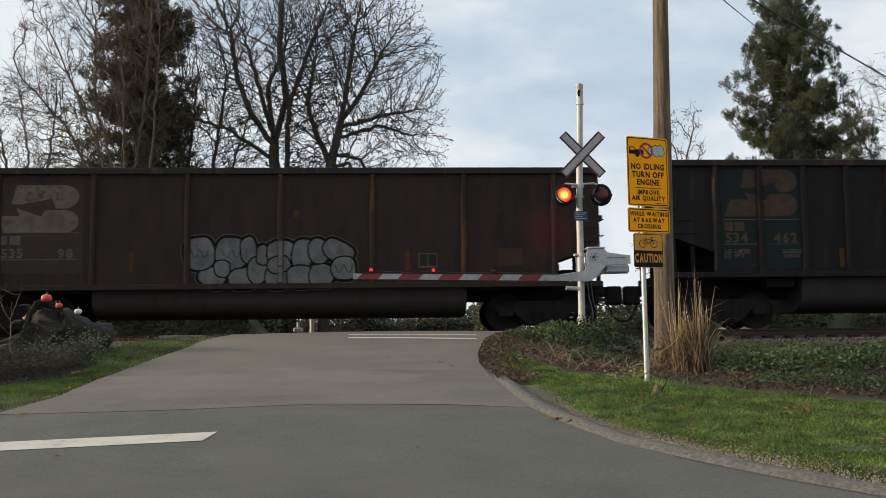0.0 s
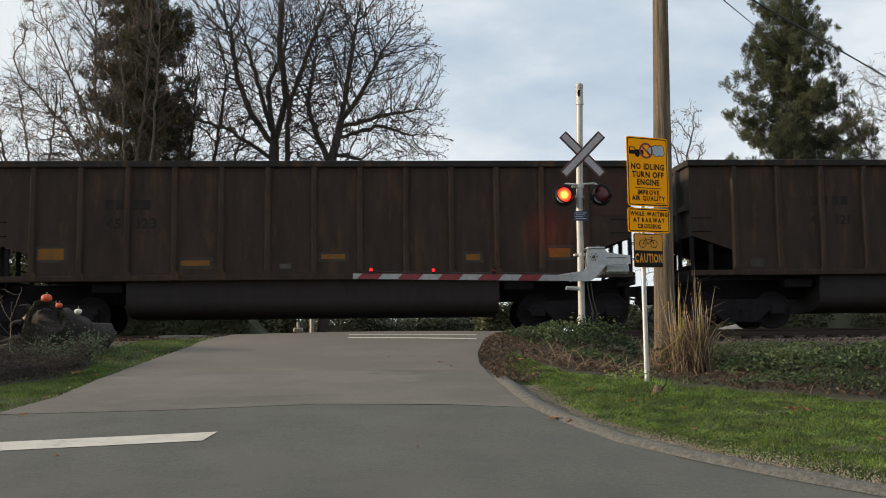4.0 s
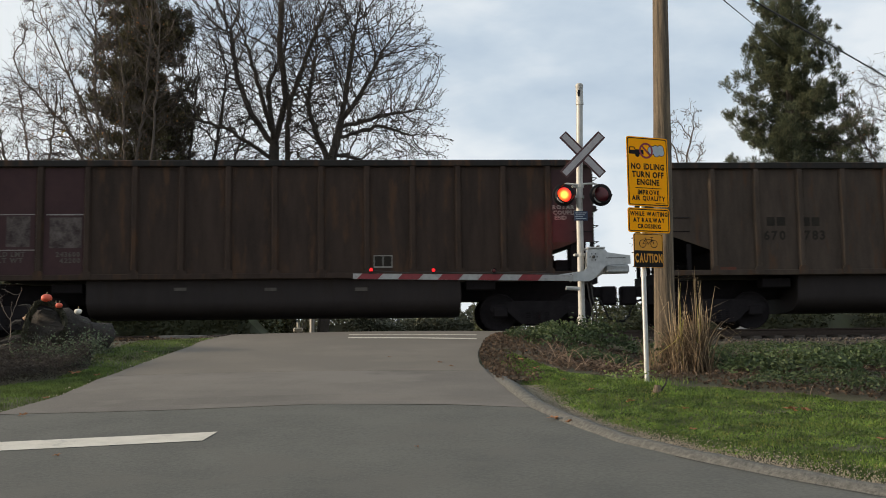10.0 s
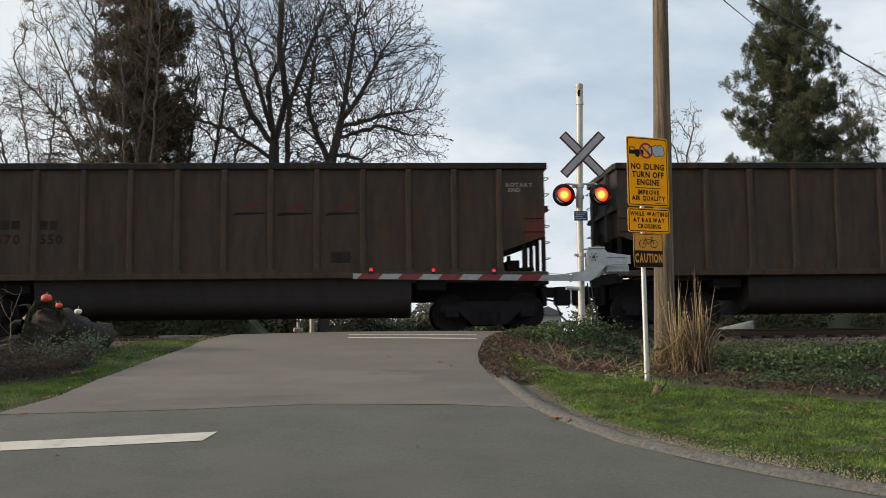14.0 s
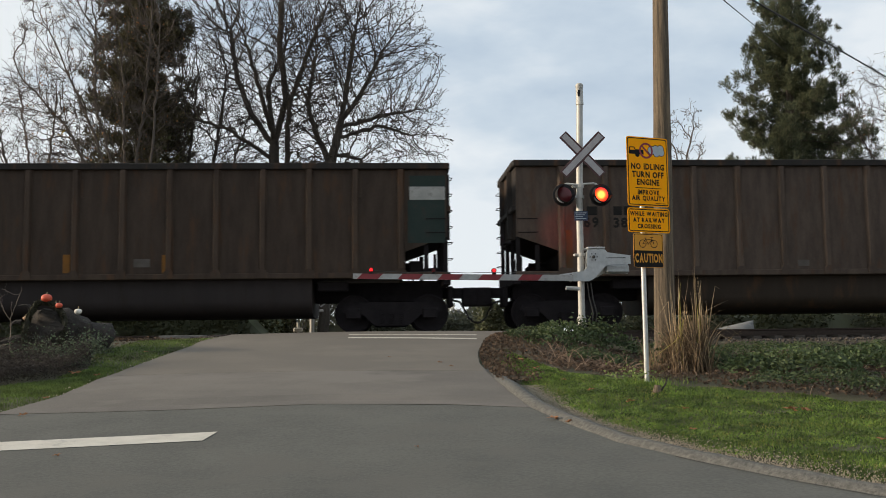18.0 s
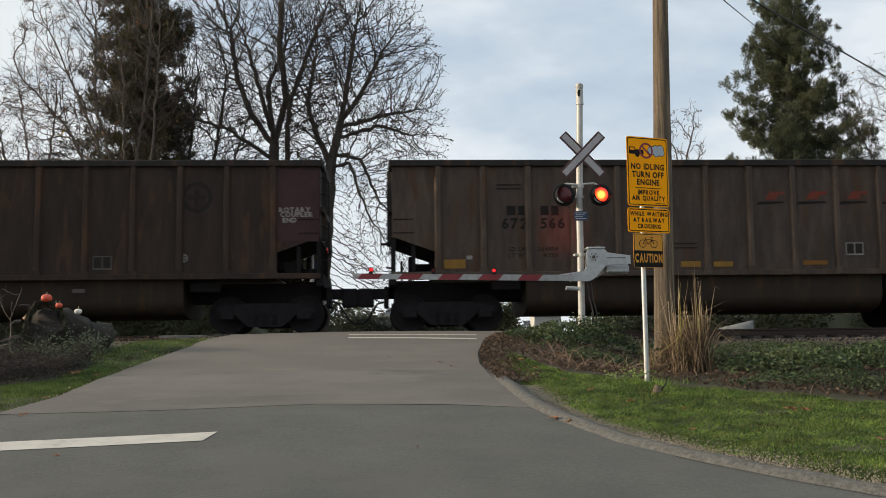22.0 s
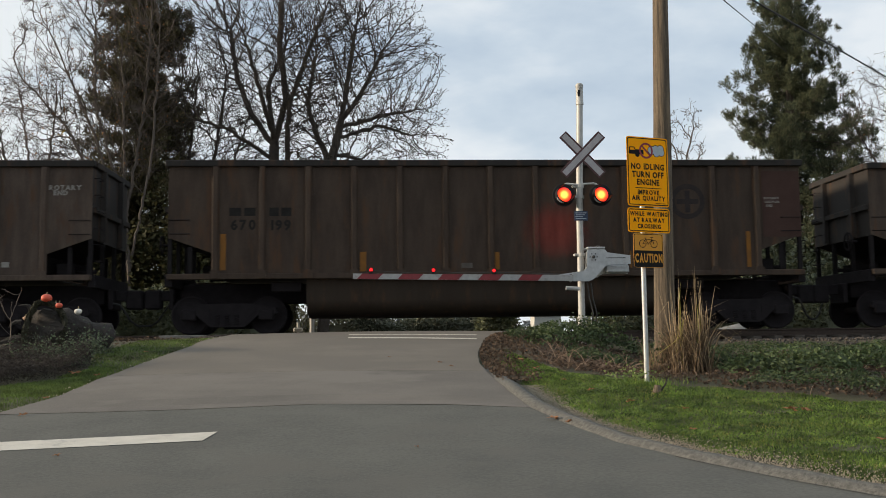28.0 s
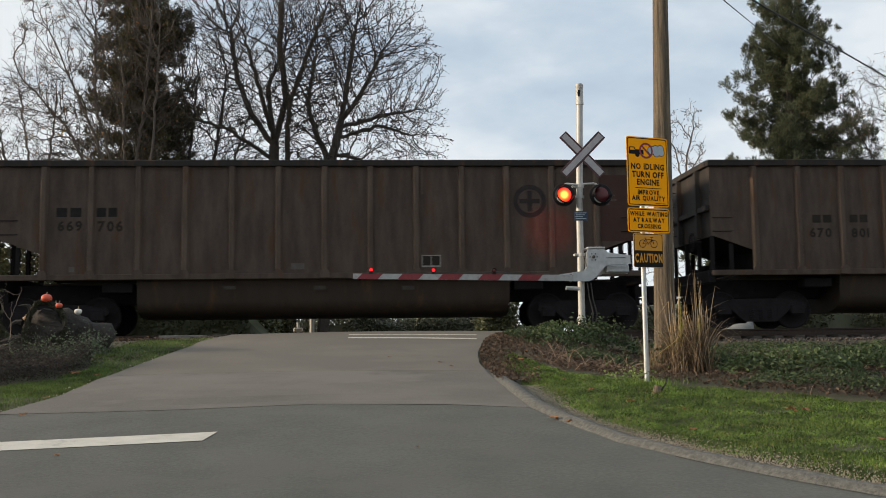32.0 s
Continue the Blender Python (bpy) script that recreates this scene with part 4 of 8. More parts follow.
def gondola(k, livery, top=4.0, sill=1.25, posts=13, wide_posts=False, tub=True, label=""):
    """One coal gondola, its rail line at z = 0 and its middle at x = 0: ribbed sides, cut-away ends, a round-bottomed tub, two trucks."""
    mat = LIVERY[livery]
    t = thing("coal_gondola", pose(0, RAIL_Y, RAIL_Z), label, "freight wagon", "wagons of the coal train")
    key = (livery, top, sill, posts)
    bay = HALF - 1.13
    chord = 0.15

    def side():
        o = [(-HALF + 0.06, top - 0.02), (HALF - 0.06, top - 0.02), (HALF - 0.06, sill + 0.96), (bay, sill + 0.58), (bay, sill + 0.05), (-bay, sill + 0.05), (-bay, sill + 0.58), (-HALF + 0.06, sill + 0.96)]
        return Shape().prism(o, -0.012, 0.012, "y")

    for s in (-1, 1):
        part("side_wall", shared(("side_wall", key), side, mat), None, t, at=(0, s * 1.52, 0))
        part("top_chord", shared(("top_chord", key), lambda: Shape().box(-HALF, HALF, -0.09, 0.09, top - chord, top, 0.015), CHORD), None, t, at=(0, s * 1.53, 0))
        part("side_sill", shared(("side_sill", key), lambda: Shape().box(-HALF + 0.05, HALF - 0.05, -0.07, 0.07, sill, sill + 0.13, 0.012), mat), None, t, at=(0, s * 1.54, 0))
        pw = 0.058 if not wide_posts else 0.045
        pm = shared(("side_post", key), lambda: Shape().prism([(-pw - 0.03, 0.0), (-pw + 0.01, -0.085), (pw - 0.01, -0.085), (pw + 0.03, 0.0)], sill + 0.131, top - chord - 0.001, "z"), POST[livery])
        fm = shared(("post_foot", key), lambda: Shape().prism([(-pw - 0.05, sill + 0.02), (pw + 0.05, sill + 0.02), (pw + 0.05, sill + 0.16), (pw, sill + 0.22), (-pw, sill + 0.22), (-pw - 0.05, sill + 0.16)], -0.095, -0.071, "y"), mat)
        n = posts
        for i in range(n):
            x = -bay + 2 * bay * i / (n - 1)
            part("side_post", pm, None, t, at=pose(x, s * 1.532, 0, 0, 0, 0 if s < 0 else 180))
            if s < 0 and i in (2, 5, 8, 11):
                rv = shared(("rivet_strip", key), lambda: rivets(top - chord - 0.62, top - chord - 0.06, 8), mat)
                part("rivet_strip", rv, None, t, at=pose(x + 0.13, -1.532, 0))
            if s < 0 and not wide_posts:
                part("post_foot", fm, None, t, at=pose(x, s * 1.532, 0))
    for e in (-1, 1):
        turn = 0 if e > 0 else 180
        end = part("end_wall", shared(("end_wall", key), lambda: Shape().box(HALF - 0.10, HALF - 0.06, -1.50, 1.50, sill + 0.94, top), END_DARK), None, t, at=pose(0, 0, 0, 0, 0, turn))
        part("slope_sheet", shared(("slope_sheet", key), lambda: Shape().prism([(HALF - 0.102, sill + 1.00), (bay, sill + 0.63), (bay - 0.04, sill + 0.61), (bay - 0.04, sill + 0.14), (bay, sill + 0.14), (bay, sill + 0.58), (HALF - 0.102, sill + 0.95)], -1.49, 1.49, "y"), BAY_BLACK), None, end)
        part("end_chord", shared(("end_chord", key), lambda: Shape().box(HALF - 0.16, HALF + 0.02, -1.44, 1.44, top - 0.14, top + 0.0, 0.012), CHORD), None, end)
        for y in (-0.75, 0.75):
            part("end_rib", shared(("end_rib", key), lambda: Shape().prism([(HALF - 0.059, -0.09), (HALF + 0.05, -0.06), (HALF + 0.05, 0.06), (HALF - 0.059, 0.09)], sill + 0.96, top - 0.142, "z"), END_DARK), None, end, at=(0, y, 0))
        part("end_belt", shared(("end_belt", key), lambda: Shape().box(HALF - 0.058, HALF + 0.03, -1.48, 1.48, sill + 1.55, sill + 1.68, 0.01), END_DARK), None, end)
        for y in (-1.45, -0.5, 0.5, 1.45):
            part("end_post", shared(("end_post", key), lambda: Shape().box(HALF - 0.14, HALF - 0.05, -0.045, 0.045, sill + 0.131, sill + 0.94), BAY_BLACK), None, end, at=(0, y, 0))
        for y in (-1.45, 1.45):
            part("bay_post", shared(("bay_post", key), lambda: Shape().box(HALF - 0.60, HALF - 0.50, -0.03, 0.03, sill + 0.131, sill + 0.76), BAY_BLACK), None, end, at=(0, y, 0))
        part("end_sill", shared(("end_sill", key), lambda: Shape().box(HALF - 0.16, HALF + 0.02, -1.46, 1.46, sill - 0.16, sill + 0.13, 0.015), UNDER), None, end)
        # brake gear and the draft pocket inside the open bay
        part("brake_cylinder", shared(("brake_cylinder", key), lambda: Shape().tube([(bay + 0.12, -0.15, sill + 0.30), (bay + 0.55, -0.15, sill + 0.30)], 0.16, 12).box(bay + 0.2, bay + 0.5, -1.2, -0.75, sill + 0.13, sill + 0.42, 0.02), BAY_BLACK), None, end)
        part("brake_pipe", shared(("brake_pipe", key), lambda: Shape().tube([(bay + 0.05, -0.6, sill + 0.22), (HALF - 0.2, -0.6, sill + 0.26)], 0.05, 8), UNDER), None, end)
        part("brake_rod", shared(("brake_rod", key), lambda: Shape().tube([(HALF - 0.32, -0.9, sill + 0.1), (HALF - 0.32, -0.9, sill + 0.6)], 0.035, 6), UNDER), None, end)
        rung = shared(("rung", "end"), lambda: Shape().tube([(HALF - 0.05, -1.42, 0), (HALF + 0.05, -1.42, 0.0), (HALF + 0.07, -1.40, 0), (HALF + 0.07, -1.06, 0), (HALF + 0.05, -1.04, 0), (HALF - 0.05, -1.04, 0)], 0.011, 5), UNDER)
        grab = shared(("grab_iron", "side"), lambda: Shape().tube([(HALF - 0.10, -1.54, 0), (HALF - 0.10, -1.60, 0), (HALF - 0.55, -1.60, 0), (HALF - 0.55, -1.54, 0)], 0.011, 5), UNDER)
        for i in range(6):
            part("rung", rung, None, end, at=(0, 0, sill + 0.45 + 0.38 * i))
        for i in (0, 1):
            part("grab_iron", grab, None, end, at=(0, 0, sill + 1.05 + 0.32 * i))
            part("grab_iron", grab, None, end, at=pose(0, 0, sill + 1.05 + 0.32 * i, 0, 0, 0) @ Matrix.Translation((0, 3.14, 0)))
        # coupler and hose
        part("coupler", shared(("coupler", 0), lambda: Shape().box(HALF - 0.3, HALF + 0.42, -0.10, 0.10, 0.84, 1.09, 0.02).box(HALF + 0.38, HALF + 0.775, -0.17, 0.15, 0.64, 1.10, 0.04).box(HALF + 0.02, HALF + 0.14, -0.40, 0.40, 0.62, 1.12, 0.02), UNDER), None, end)
        hose = [(HALF + 0.05, -0.35, 0.80), (HALF + 0.30, -0.35, 0.74), (HALF + 0.42, -0.3, 0.55), (HALF + 0.52, -0.22, 0.36), (HALF + 0.66, -0.12, 0.25), (HALF + 0.80, 0.0, 0.24)]
        part("air_hose", shared(("air_hose", 0), lambda: Shape().tube(hose, 0.026, 8), HOSE, True), None, end)
    wheel = shared(("brake_wheel", 0), lambda: Shape().spin([(0.20, -0.015), (0.23, -0.015), (0.23, 0.015), (0.20, 0.015)], (0, 0, 0), (1, 0, 0), 20).box(-0.012, 0.012, -0.205, 0.205, -0.015, 0.015).box(-0.012, 0.012, -0.015, 0.015, -0.205, 0.205).tube([(0, 0, 0), (0.22, 0, 0)], 0.03, 8), UNDER)
    part("brake_wheel", wheel, None, t, at=(-HALF - 0.2, -0.9, sill + 0.85))
    part("floor_sheet", shared(("floor_sheet", key), lambda: Shape().box(-bay, bay, -1.5, 1.5, sill + 0.06, sill + 0.10), END_DARK), None, t)

    def tub_shape():
        sec = []
        for i in range(17):
            a = math.pi + math.pi * i / 16
            sec.append((1.36 * math.copysign(abs(math.cos(a)) ** 0.55, math.cos(a)), 0.98 - 0.60 * abs(math.sin(a)) ** 0.62))
        sec = [(-1.40, sill + 0.05)] + sec + [(1.40, sill + 0.05)]
        return Shape().prism(sec, -4.28, 4.28, "x")

    part("tub", shared(("tub", key, k > 9), tub_shape, TUB if k > 9 else TUB_SOOT, True), None, t, "round-bottomed tub between the trucks")
    part("centre_sill", shared(("centre_sill", 0), lambda: Shape().box(-HALF + 0.1, HALF - 0.1, -0.25, 0.25, 0.75, 1.22, 0.02), UNDER), None, t)
    for e in (-1, 1):
        part("brake_box", shared(("brake_box", 0), lambda: Shape().box(-0.35, 0.35, -1.25, -0.9, 0.98, 1.2, 0.02), UNDER), None, t, at=pose(e * 4.75, 0, 0))
        tr = part("truck", shared(("bolster", 0), lambda: Shape().box(-0.17, 0.17, -1.05, 1.05, 0.42, 0.72, 0.03).tube([(0, 0, 0.6), (0, 0, 0.85)], 0.25, 16), UNDER), None, t, "dark cast steel truck", at=pose(e * 6.12, 0, 0))
        for s in (0, 180):
            part("side_frame", shared(("side_frame", 0), side_frame_shape, UNDER), None, tr, at=pose(0, 0, 0, 0, 0, s))
            for x in (-0.22, 0.0, 0.22):
                part("spring", shared(("spring", 0), spring_shape, UNDER), None, tr, at=pose(x, 0, 0, 0, 0, s))
        for x in (-0.89, 0.89):
            w = part("wheelset", shared(("wheelset", 0), wheelset_shape, WHEEL_STEEL, True), None, tr, at=(x, 0, 0.457))
            WHEELS.append((k, w, x))
    return t


CARS = [
    ("rust", 3.82, 1.02, 7, "sooty rust-brown coal gondola with silver graffiti"),
    ("black", 4.0, 1.2, 13, "sooty black coal gondola with a faded green panel"),
    ("maroon", 3.98, 1.22, 13, "dirty dark brown coal gondola with orange patches"),
    ("maroon", 4.0, 1.25, 13, "dirty dark brown coal gondola with faded lettering"),
    ("dusk", 3.93, 1.25, 13, "dusty grey-brown coal gondola with red striped lettering"),
    ("maroon", 4.0, 1.25, 13, "dark maroon coal gondola with scuffed white stencils"),
    ("dusk", 3.93, 1.25, 13, "dusty grey-brown coal gondola with red striped lettering"),
    ("dusk", 3.93, 1.25, 13, "dusty grey-brown coal gondola with black lettering"),
    ("dusk", 3.93, 1.25, 13, "dusty grey-brown coal gondola with red striped lettering"),
    ("brown", 3.93, 1.25, 13, "brown coal gondola with a green and white panel"),
    ("grey", 4.0, 1.25, 13, "dusty grey-brown coal gondola with black serif lettering"),
    ("maroon", 4.0, 1.25, 13, "dark maroon coal gondola with pale lettering"),
    ("grey", 4.0, 1.25, 13, "dusty grey-brown coal gondola with black lettering and yellow patches"),
    ("brown", 4.0, 1.25, 13, "dirty brown coal gondola with black serif lettering"),
    ("grey", 4.0, 1.25, 13, "dusty grey-brown coal gondola with a round emblem"),
    ("brown", 4.0, 1.25, 13, "dirty brown coal gondola with black serif lettering"),
    ("dusk", 3.93, 1.25, 13, "dusty grey-brown coal gondola with red striped lettering"),
    ("grey", 4.0, 1.25, 13, "dirty brown coal gondola with a round emblem"),
    ("grey", 4.0, 1.25, 13, "dusty grey-brown coal gondola with black lettering"),
]
TRAIN = [gondola(k, c[0], c[1], c[2], c[3], c[3] < 10, True, c[4]) for k, c in enumerate(CARS)]

RING_DARK = surf("worn_purple_black_emblem", (0.027, 0.022, 0.022), (0.040, 0.032, 0.029), 5, 0.85, 0, 0.1, gloss=0.15)
STENCIL_REDDIM = surf("worn_red_stencil", (0.085, 0.034, 0.024), (0.06, 0.04, 0.03), 4, 0.8, 0, 0.1, gloss=0.15)
ORANGE_DIM = surf("sooty_orange_patch", (0.085, 0.038, 0.014), (0.055, 0.03, 0.014), 5, 0.8, 0, 0.1, gloss=0.15)
STENCIL_TAN = surf("dirty_tan_stencil", (0.06, 0.038, 0.028), (0.09, 0.058, 0.042), 6, 0.8, 0, 0.1, gloss=0.15)
STENCIL_FAINTDARK = surf("worn_dark_stencil", (0.020, 0.017, 0.014), (0.034, 0.028, 0.022), 5, 0.85, 0, 0.1, gloss=0.15)
STENCIL_REDDISH = surf("rust_red_end_panel", (0.050, 0.027, 0.022), (0.062, 0.036, 0.029), 3, 0.8, 0, 0.1, gloss=0.15)
STENCIL_REDB = surf("red_stencil", (0.19, 0.035, 0.022), (0.12, 0.05, 0.035), 4, 0.8, 0, 0.1, gloss=0.15)
STENCIL_YEL = surf("yellow_ochre_patch", (0.28, 0.15, 0.03), (0.20, 0.11, 0.03), 5, 0.7, 0, 0.1, gloss=0.15)
STENCIL_SMEAR = surf("smeared_primer", (0.035, 0.024, 0.024), (0.13, 0.11, 0.10), 4, 0.85, 0, 0.1, 20, gloss=0.15)
STENCIL_GREENB = surf("green_panel", (0.021, 0.034, 0.030), (0.030, 0.042, 0.037), 3, 0.7, 0, 0.1, dirt=(0.04, 0.035, 0.03), dirt_scale=3, dirt_at=0.58, gloss=0.15)
STENCIL_RUSTPATCH = surf("orange_rust", (0.12, 0.055, 0.02), (0.08, 0.05, 0.03), 5, 0.85, 0, 0.1, gloss=0.15)
PANEL_SOOT = surf("sooty_panel", (0.035, 0.026, 0.022), (0.05, 0.036, 0.03), 3, 0.8, 0, 0.1, gloss=0.15)
LOGO_DULL = surf("dull_tan_plate", (0.10, 0.07, 0.045), (0.14, 0.10, 0.065), 5, 0.8, 0, 0.1, gloss=0.15)
LOGO_PALE = surf("pale_worn_emblem", (0.085, 0.068, 0.054), (0.17, 0.135, 0.105), 3, 0.8, 0, 0.1, dirt=(0.05, 0.036, 0.028), dirt_scale=3, dirt_at=0.55, gloss=0.15)
LAYER = {}


def layer(car):
    """Each mark lies a hair proud of the one before it."""
    LAYER[car.name] = LAYER.get(car.name, 0) + 1
    return -1.5325 - 0.0005 * LAYER[car.name]


def bar(car, name, x0, x1, z0, z1, mat):
    y = layer(car)
    if name == "end_panel":
        x1, z0 = min(x1, HALF - 0.07), max(z0, 2.06)
    return part(name, Shape().box(x0, x1, y, y + 0.004, z0, z1), mat, car)


def stencil(car, text, x, z, h, mat, wide=1.0):
    return words(car, text, x, z, h, mat, layer(car) + 0.001, wide, "stencil")


def data_box(car, x0, x1, z0, z1, mat):
    y = layer(car)
    b = part("data_panel", Shape().box(x0, x1, y, y + 0.004, z0, z1), STENCIL_FAINTDARK, car, "small data panel with a pale frame")
    w, m = 0.022, (x0 + x1) / 2
    for n, a in enumerate(((x0, x1, z1 - w, z1), (x0, x1, z0, z0 + w * 1.6), (x0, x0 + w, z0, z1), (x1 - w, x1, z0, z1), (m - w / 2, m + w / 2, z0, z1))):
        part("frame_line", Shape().box(a[0], a[1], y - 0.002 - 0.0003 * n, y, a[2], a[3]), mat, b)


def striped_letter(car, x0, x1, z, mat):
    """A slanted red letter-sized block over a black underline."""
    y = layer(car)
    part("underline", Shape().prism([(x0, z - 0.075), (x1, z - 0.035), (x1 - 0.03, z + 0.0), (x0 + 0.07, z + 0.0)], y, y + 0.004, "y"), STENCIL_BLACK, car)
    s = (x1 - x0)
    part("letter_block", Shape().prism([(x0 + 0.3 * s, z + 0.05), (x0 + 0.72 * s, z + 0.05), (x0 + 0.78 * s, z + 0.16), (x0 + 1.0 * s, z + 0.17), (x0 + 1.02 * s, z + 0.24), (x0 + 0.5 * s, z + 0.24)], y, y + 0.004, "y"), mat, car)


def round_emblem(car, x, z, r, mat):
    y = layer(car)
    e = part("round_emblem", Shape().spin([(r * 0.72, -0.001), (r, -0.001), (r, 0.003), (r * 0.72, 0.003)], (x, y, z), (0, 1, 0), 28), mat, car)
    part("emblem_bar", Shape().box(x - r * 0.62, x + r * 0.62, y - 0.001, y + 0.003, z - r * 0.14, z + r * 0.14), mat, e)
    part("emblem_bar", Shape().box(x - r * 0.14, x + r * 0.14, y - 0.0015, y + 0.003, z - r * 0.62, z + r * 0.62), mat, e)


def slab_emblem(car, x0, x1, z0, z1, mat):
    """A plain emblem of two round-ended slabs split by a slanted band."""
    y = layer(car)
    w, h = x1 - x0, z1 - z0
    arc = lambda cx, cz, rx, rz: [(x0 + w * (cx + rx * math.cos(radians(a))), z0 + h * (cz + rz * math.sin(radians(a)))) for a in range(90, -91, -15)]
    up = [(x0 + 0.24 * w, z0 + 0.60 * h), (x0 + 0.30 * w, z0 + 1.0 * h)] + arc(0.84, 0.755, 0.16, 0.245) + [(x0 + 0.74 * w, z0 + 0.51 * h), (x0 + 0.70 * w, z0 + 0.72 * h), (x0 + 0.36 * w, z0 + 0.60 * h)]
    lo = [(x0, z0), (x0 + 0.10 * w, z0 + 0.36 * h), (x0 + 0.34 * w, z0 + 0.36 * h), (x0 + 0.30 * w, z0 + 0.52 * h), (x0 + 0.58 * w, z0 + 0.34 * h), (x0 + 0.62 * w, z0 + 0.47 * h)] + arc(0.84, 0.24, 0.16, 0.24)
    part("emblem_slab", Shape().prism(up, y, y + 0.004, "y"), mat, car)
    part("emblem_slab", Shape().prism(lo, y - 0.0003, y + 0.004, "y"), mat, car)


def spray_form(car, n, x, z, w, h, tilt=0.0):
    """One swollen silver form with a black edge; each overlaps the one before it."""
    def ring(grow):
        pts = []
        for i in range(32):
            a = 2 * math.pi * i / 32
            c, q = math.cos(a), math.sin(a)
            px, pz = (w / 2 + grow) * math.copysign(abs(c) ** 0.8, c), (h / 2 + grow) * math.copysign(abs(q) ** 0.8, q)
            px += 0.03 * noise.noise(Vector((c * 1.5, q * 1.5, n * 3.7)))
            pz += 0.03 * noise.noise(Vector((c * 1.5, q * 1.5, n * 3.7 + 9)))
            pts.append((x + px * math.cos(tilt) - pz * math.sin(tilt), z + px * math.sin(tilt) + pz * math.cos(tilt)))
        return pts

    y = -1.5365 - 0.0012 * n
    part("pale_outline", Shape().prism(ring(0.082), -1.5340 - 0.00003 * n, -1.531, "y"), STENCIL_DIM, car)
    part("dark_outline", Shape().prism(ring(0.064), -1.5350 - 0.00003 * n, -1.531, "y"), SPRAY_BLACK, car)
    part("dark_edge", Shape().prism(ring(0.034), y, -1.531, "y"), SPRAY_BLACK, car)
    return part("spray_form", Shape().prism(ring(0.0), y - 0.0006, -1.531, "y"), SPRAY_SILVER, car, "silver bubble form with a black edge")


def spray_piece(car):
    """Silver bubble graffiti: a row of round-topped forms over a row of bellies, with a few black strokes."""
    forms = ((-1.55, 1.30, 0.62, 0.42, -0.3), (-1.84, 1.85, 0.66, 0.74, 0.1), (-1.12, 1.84, 0.70, 0.76, 0.0), (-0.82, 1.28, 0.70, 0.46, 0.1), (-1.33, 1.50, 0.34, 0.36, 0.0), (-0.72, 1.90, 0.34, 0.62, 0.1),
             (-0.52, 1.46, 0.40, 0.60, 0.0), (-0.40, 1.80, 0.28, 0.44, 0.0), (-0.06, 1.30, 0.58, 0.48, 0.0), (0.02, 1.84, 0.66, 0.58, 0.0), (-0.04, 1.58, 0.50, 0.36, 0.2), (0.50, 1.82, 0.46, 0.68, -0.1),
             (0.46, 1.30, 0.62, 0.50, 0.0), (0.86, 1.88, 0.42, 0.56, 0.2), (0.92, 1.32, 0.54, 0.52, 0.0), (1.32, 1.88, 0.72, 0.46, -0.45), (1.44, 1.48, 0.54, 0.52, 0.0))
    for z0, z1 in ((1.17, 1.52), (1.55, 2.12)):
        part("painted_post", Shape().box(-0.047, 0.047, -1.6195, -1.6165, z0, z1), SPRAY_SILVER, car)
    for n, (x, z, w, h, tilt) in enumerate(forms):
        face = spray_form(car, n, x, z, w, h, tilt)
        if n in (1, 2, 16):
            top = -1.5375 - 0.0012 * n
            for j in range(4):
                u = x - 0.18 + 0.11 * j
                part("stroke", Shape().tube([(u - 0.03, top, z + 0.10 * (-1) ** j), (u + 0.03, top, z - 0.04), (u + 0.05, top, z + 0.09 * (-1) ** (j + 1))], 0.009, 4), SPRAY_BLACK, face)


car = TRAIN[0]
bar(car, "paint_panel", -6.36, -4.46, 1.42, 3.47, PANEL_SOOT)
slab_emblem(car, -6.54, -4.56, 2.34, 3.43, LOGO_PALE)
bar(car, "rule", -6.39, -4.56, 2.34, 2.35, STENCIL_DIM)
bar(car, "rule", -6.37, -4.57, 1.72, 1.74, STENCIL_DIM)
stencil(car, "535", -6.02, 1.86, 0.208, STENCIL_DIM, 1.0)
stencil(car, "98", -4.84, 1.85, 0.208, STENCIL_DIM, 1.0)
bar(car, "letter_block", -6.35, -6.14, 2.07, 2.27, STENCIL_DIM)
bar(car, "letter_block", -6.08, -5.84, 2.07, 2.27, STENCIL_DIM)
bar(car, "paint_patch", -3.42, -3.32, 1.43, 1.88, ORANGE_DIM)
bar(car, "paint_patch", 2.84, 2.96, 1.41, 1.89, ORANGE_DIM)
bar(car, "paint_patch", 0.3, 0.42, 2.68, 2.84, ORANGE_DIM)
data_box(car, 3.16, 3.6, 1.49, 1.82, STENCIL_DIM)
bar(car, "paint_patch", 4.99, 5.59, 1.52, 1.92, STENCIL_REDDISH)
car = TRAIN[1]
bar(car, "paint_panel", -6.23, -5.36, 1.44, 3.79, STENCIL_GREEN)
bar(car, "paint_panel", -5.19, -4.3, 1.43, 3.79, STENCIL_GREEN)
slab_emblem(car, -6.17, -4.36, 2.65, 3.77, LOGO_TAN)
bar(car, "rule", -6.19, -4.32, 2.56, 2.58, STENCIL_DIM)
bar(car, "rule", -6.18, -5.38, 1.98, 2.0, STENCIL_DIM)
bar(car, "rule", -5.15, -4.31, 1.98, 1.99, STENCIL_DIM)
bar(car, "letter_block", -6.16, -5.95, 2.3, 2.52, STENCIL_TAN)
bar(car, "letter_block", -5.9, -5.68, 2.3, 2.52, STENCIL_TAN)
stencil(car, "534", -5.87, 2.13, 0.221, STENCIL_TAN, 1.0)
stencil(car, "462", -4.69, 2.12, 0.221, STENCIL_TAN, 1.0)
stencil(car, "LD LMT", -5.91, 1.82, 0.091, STENCIL_DIM, 1.0)
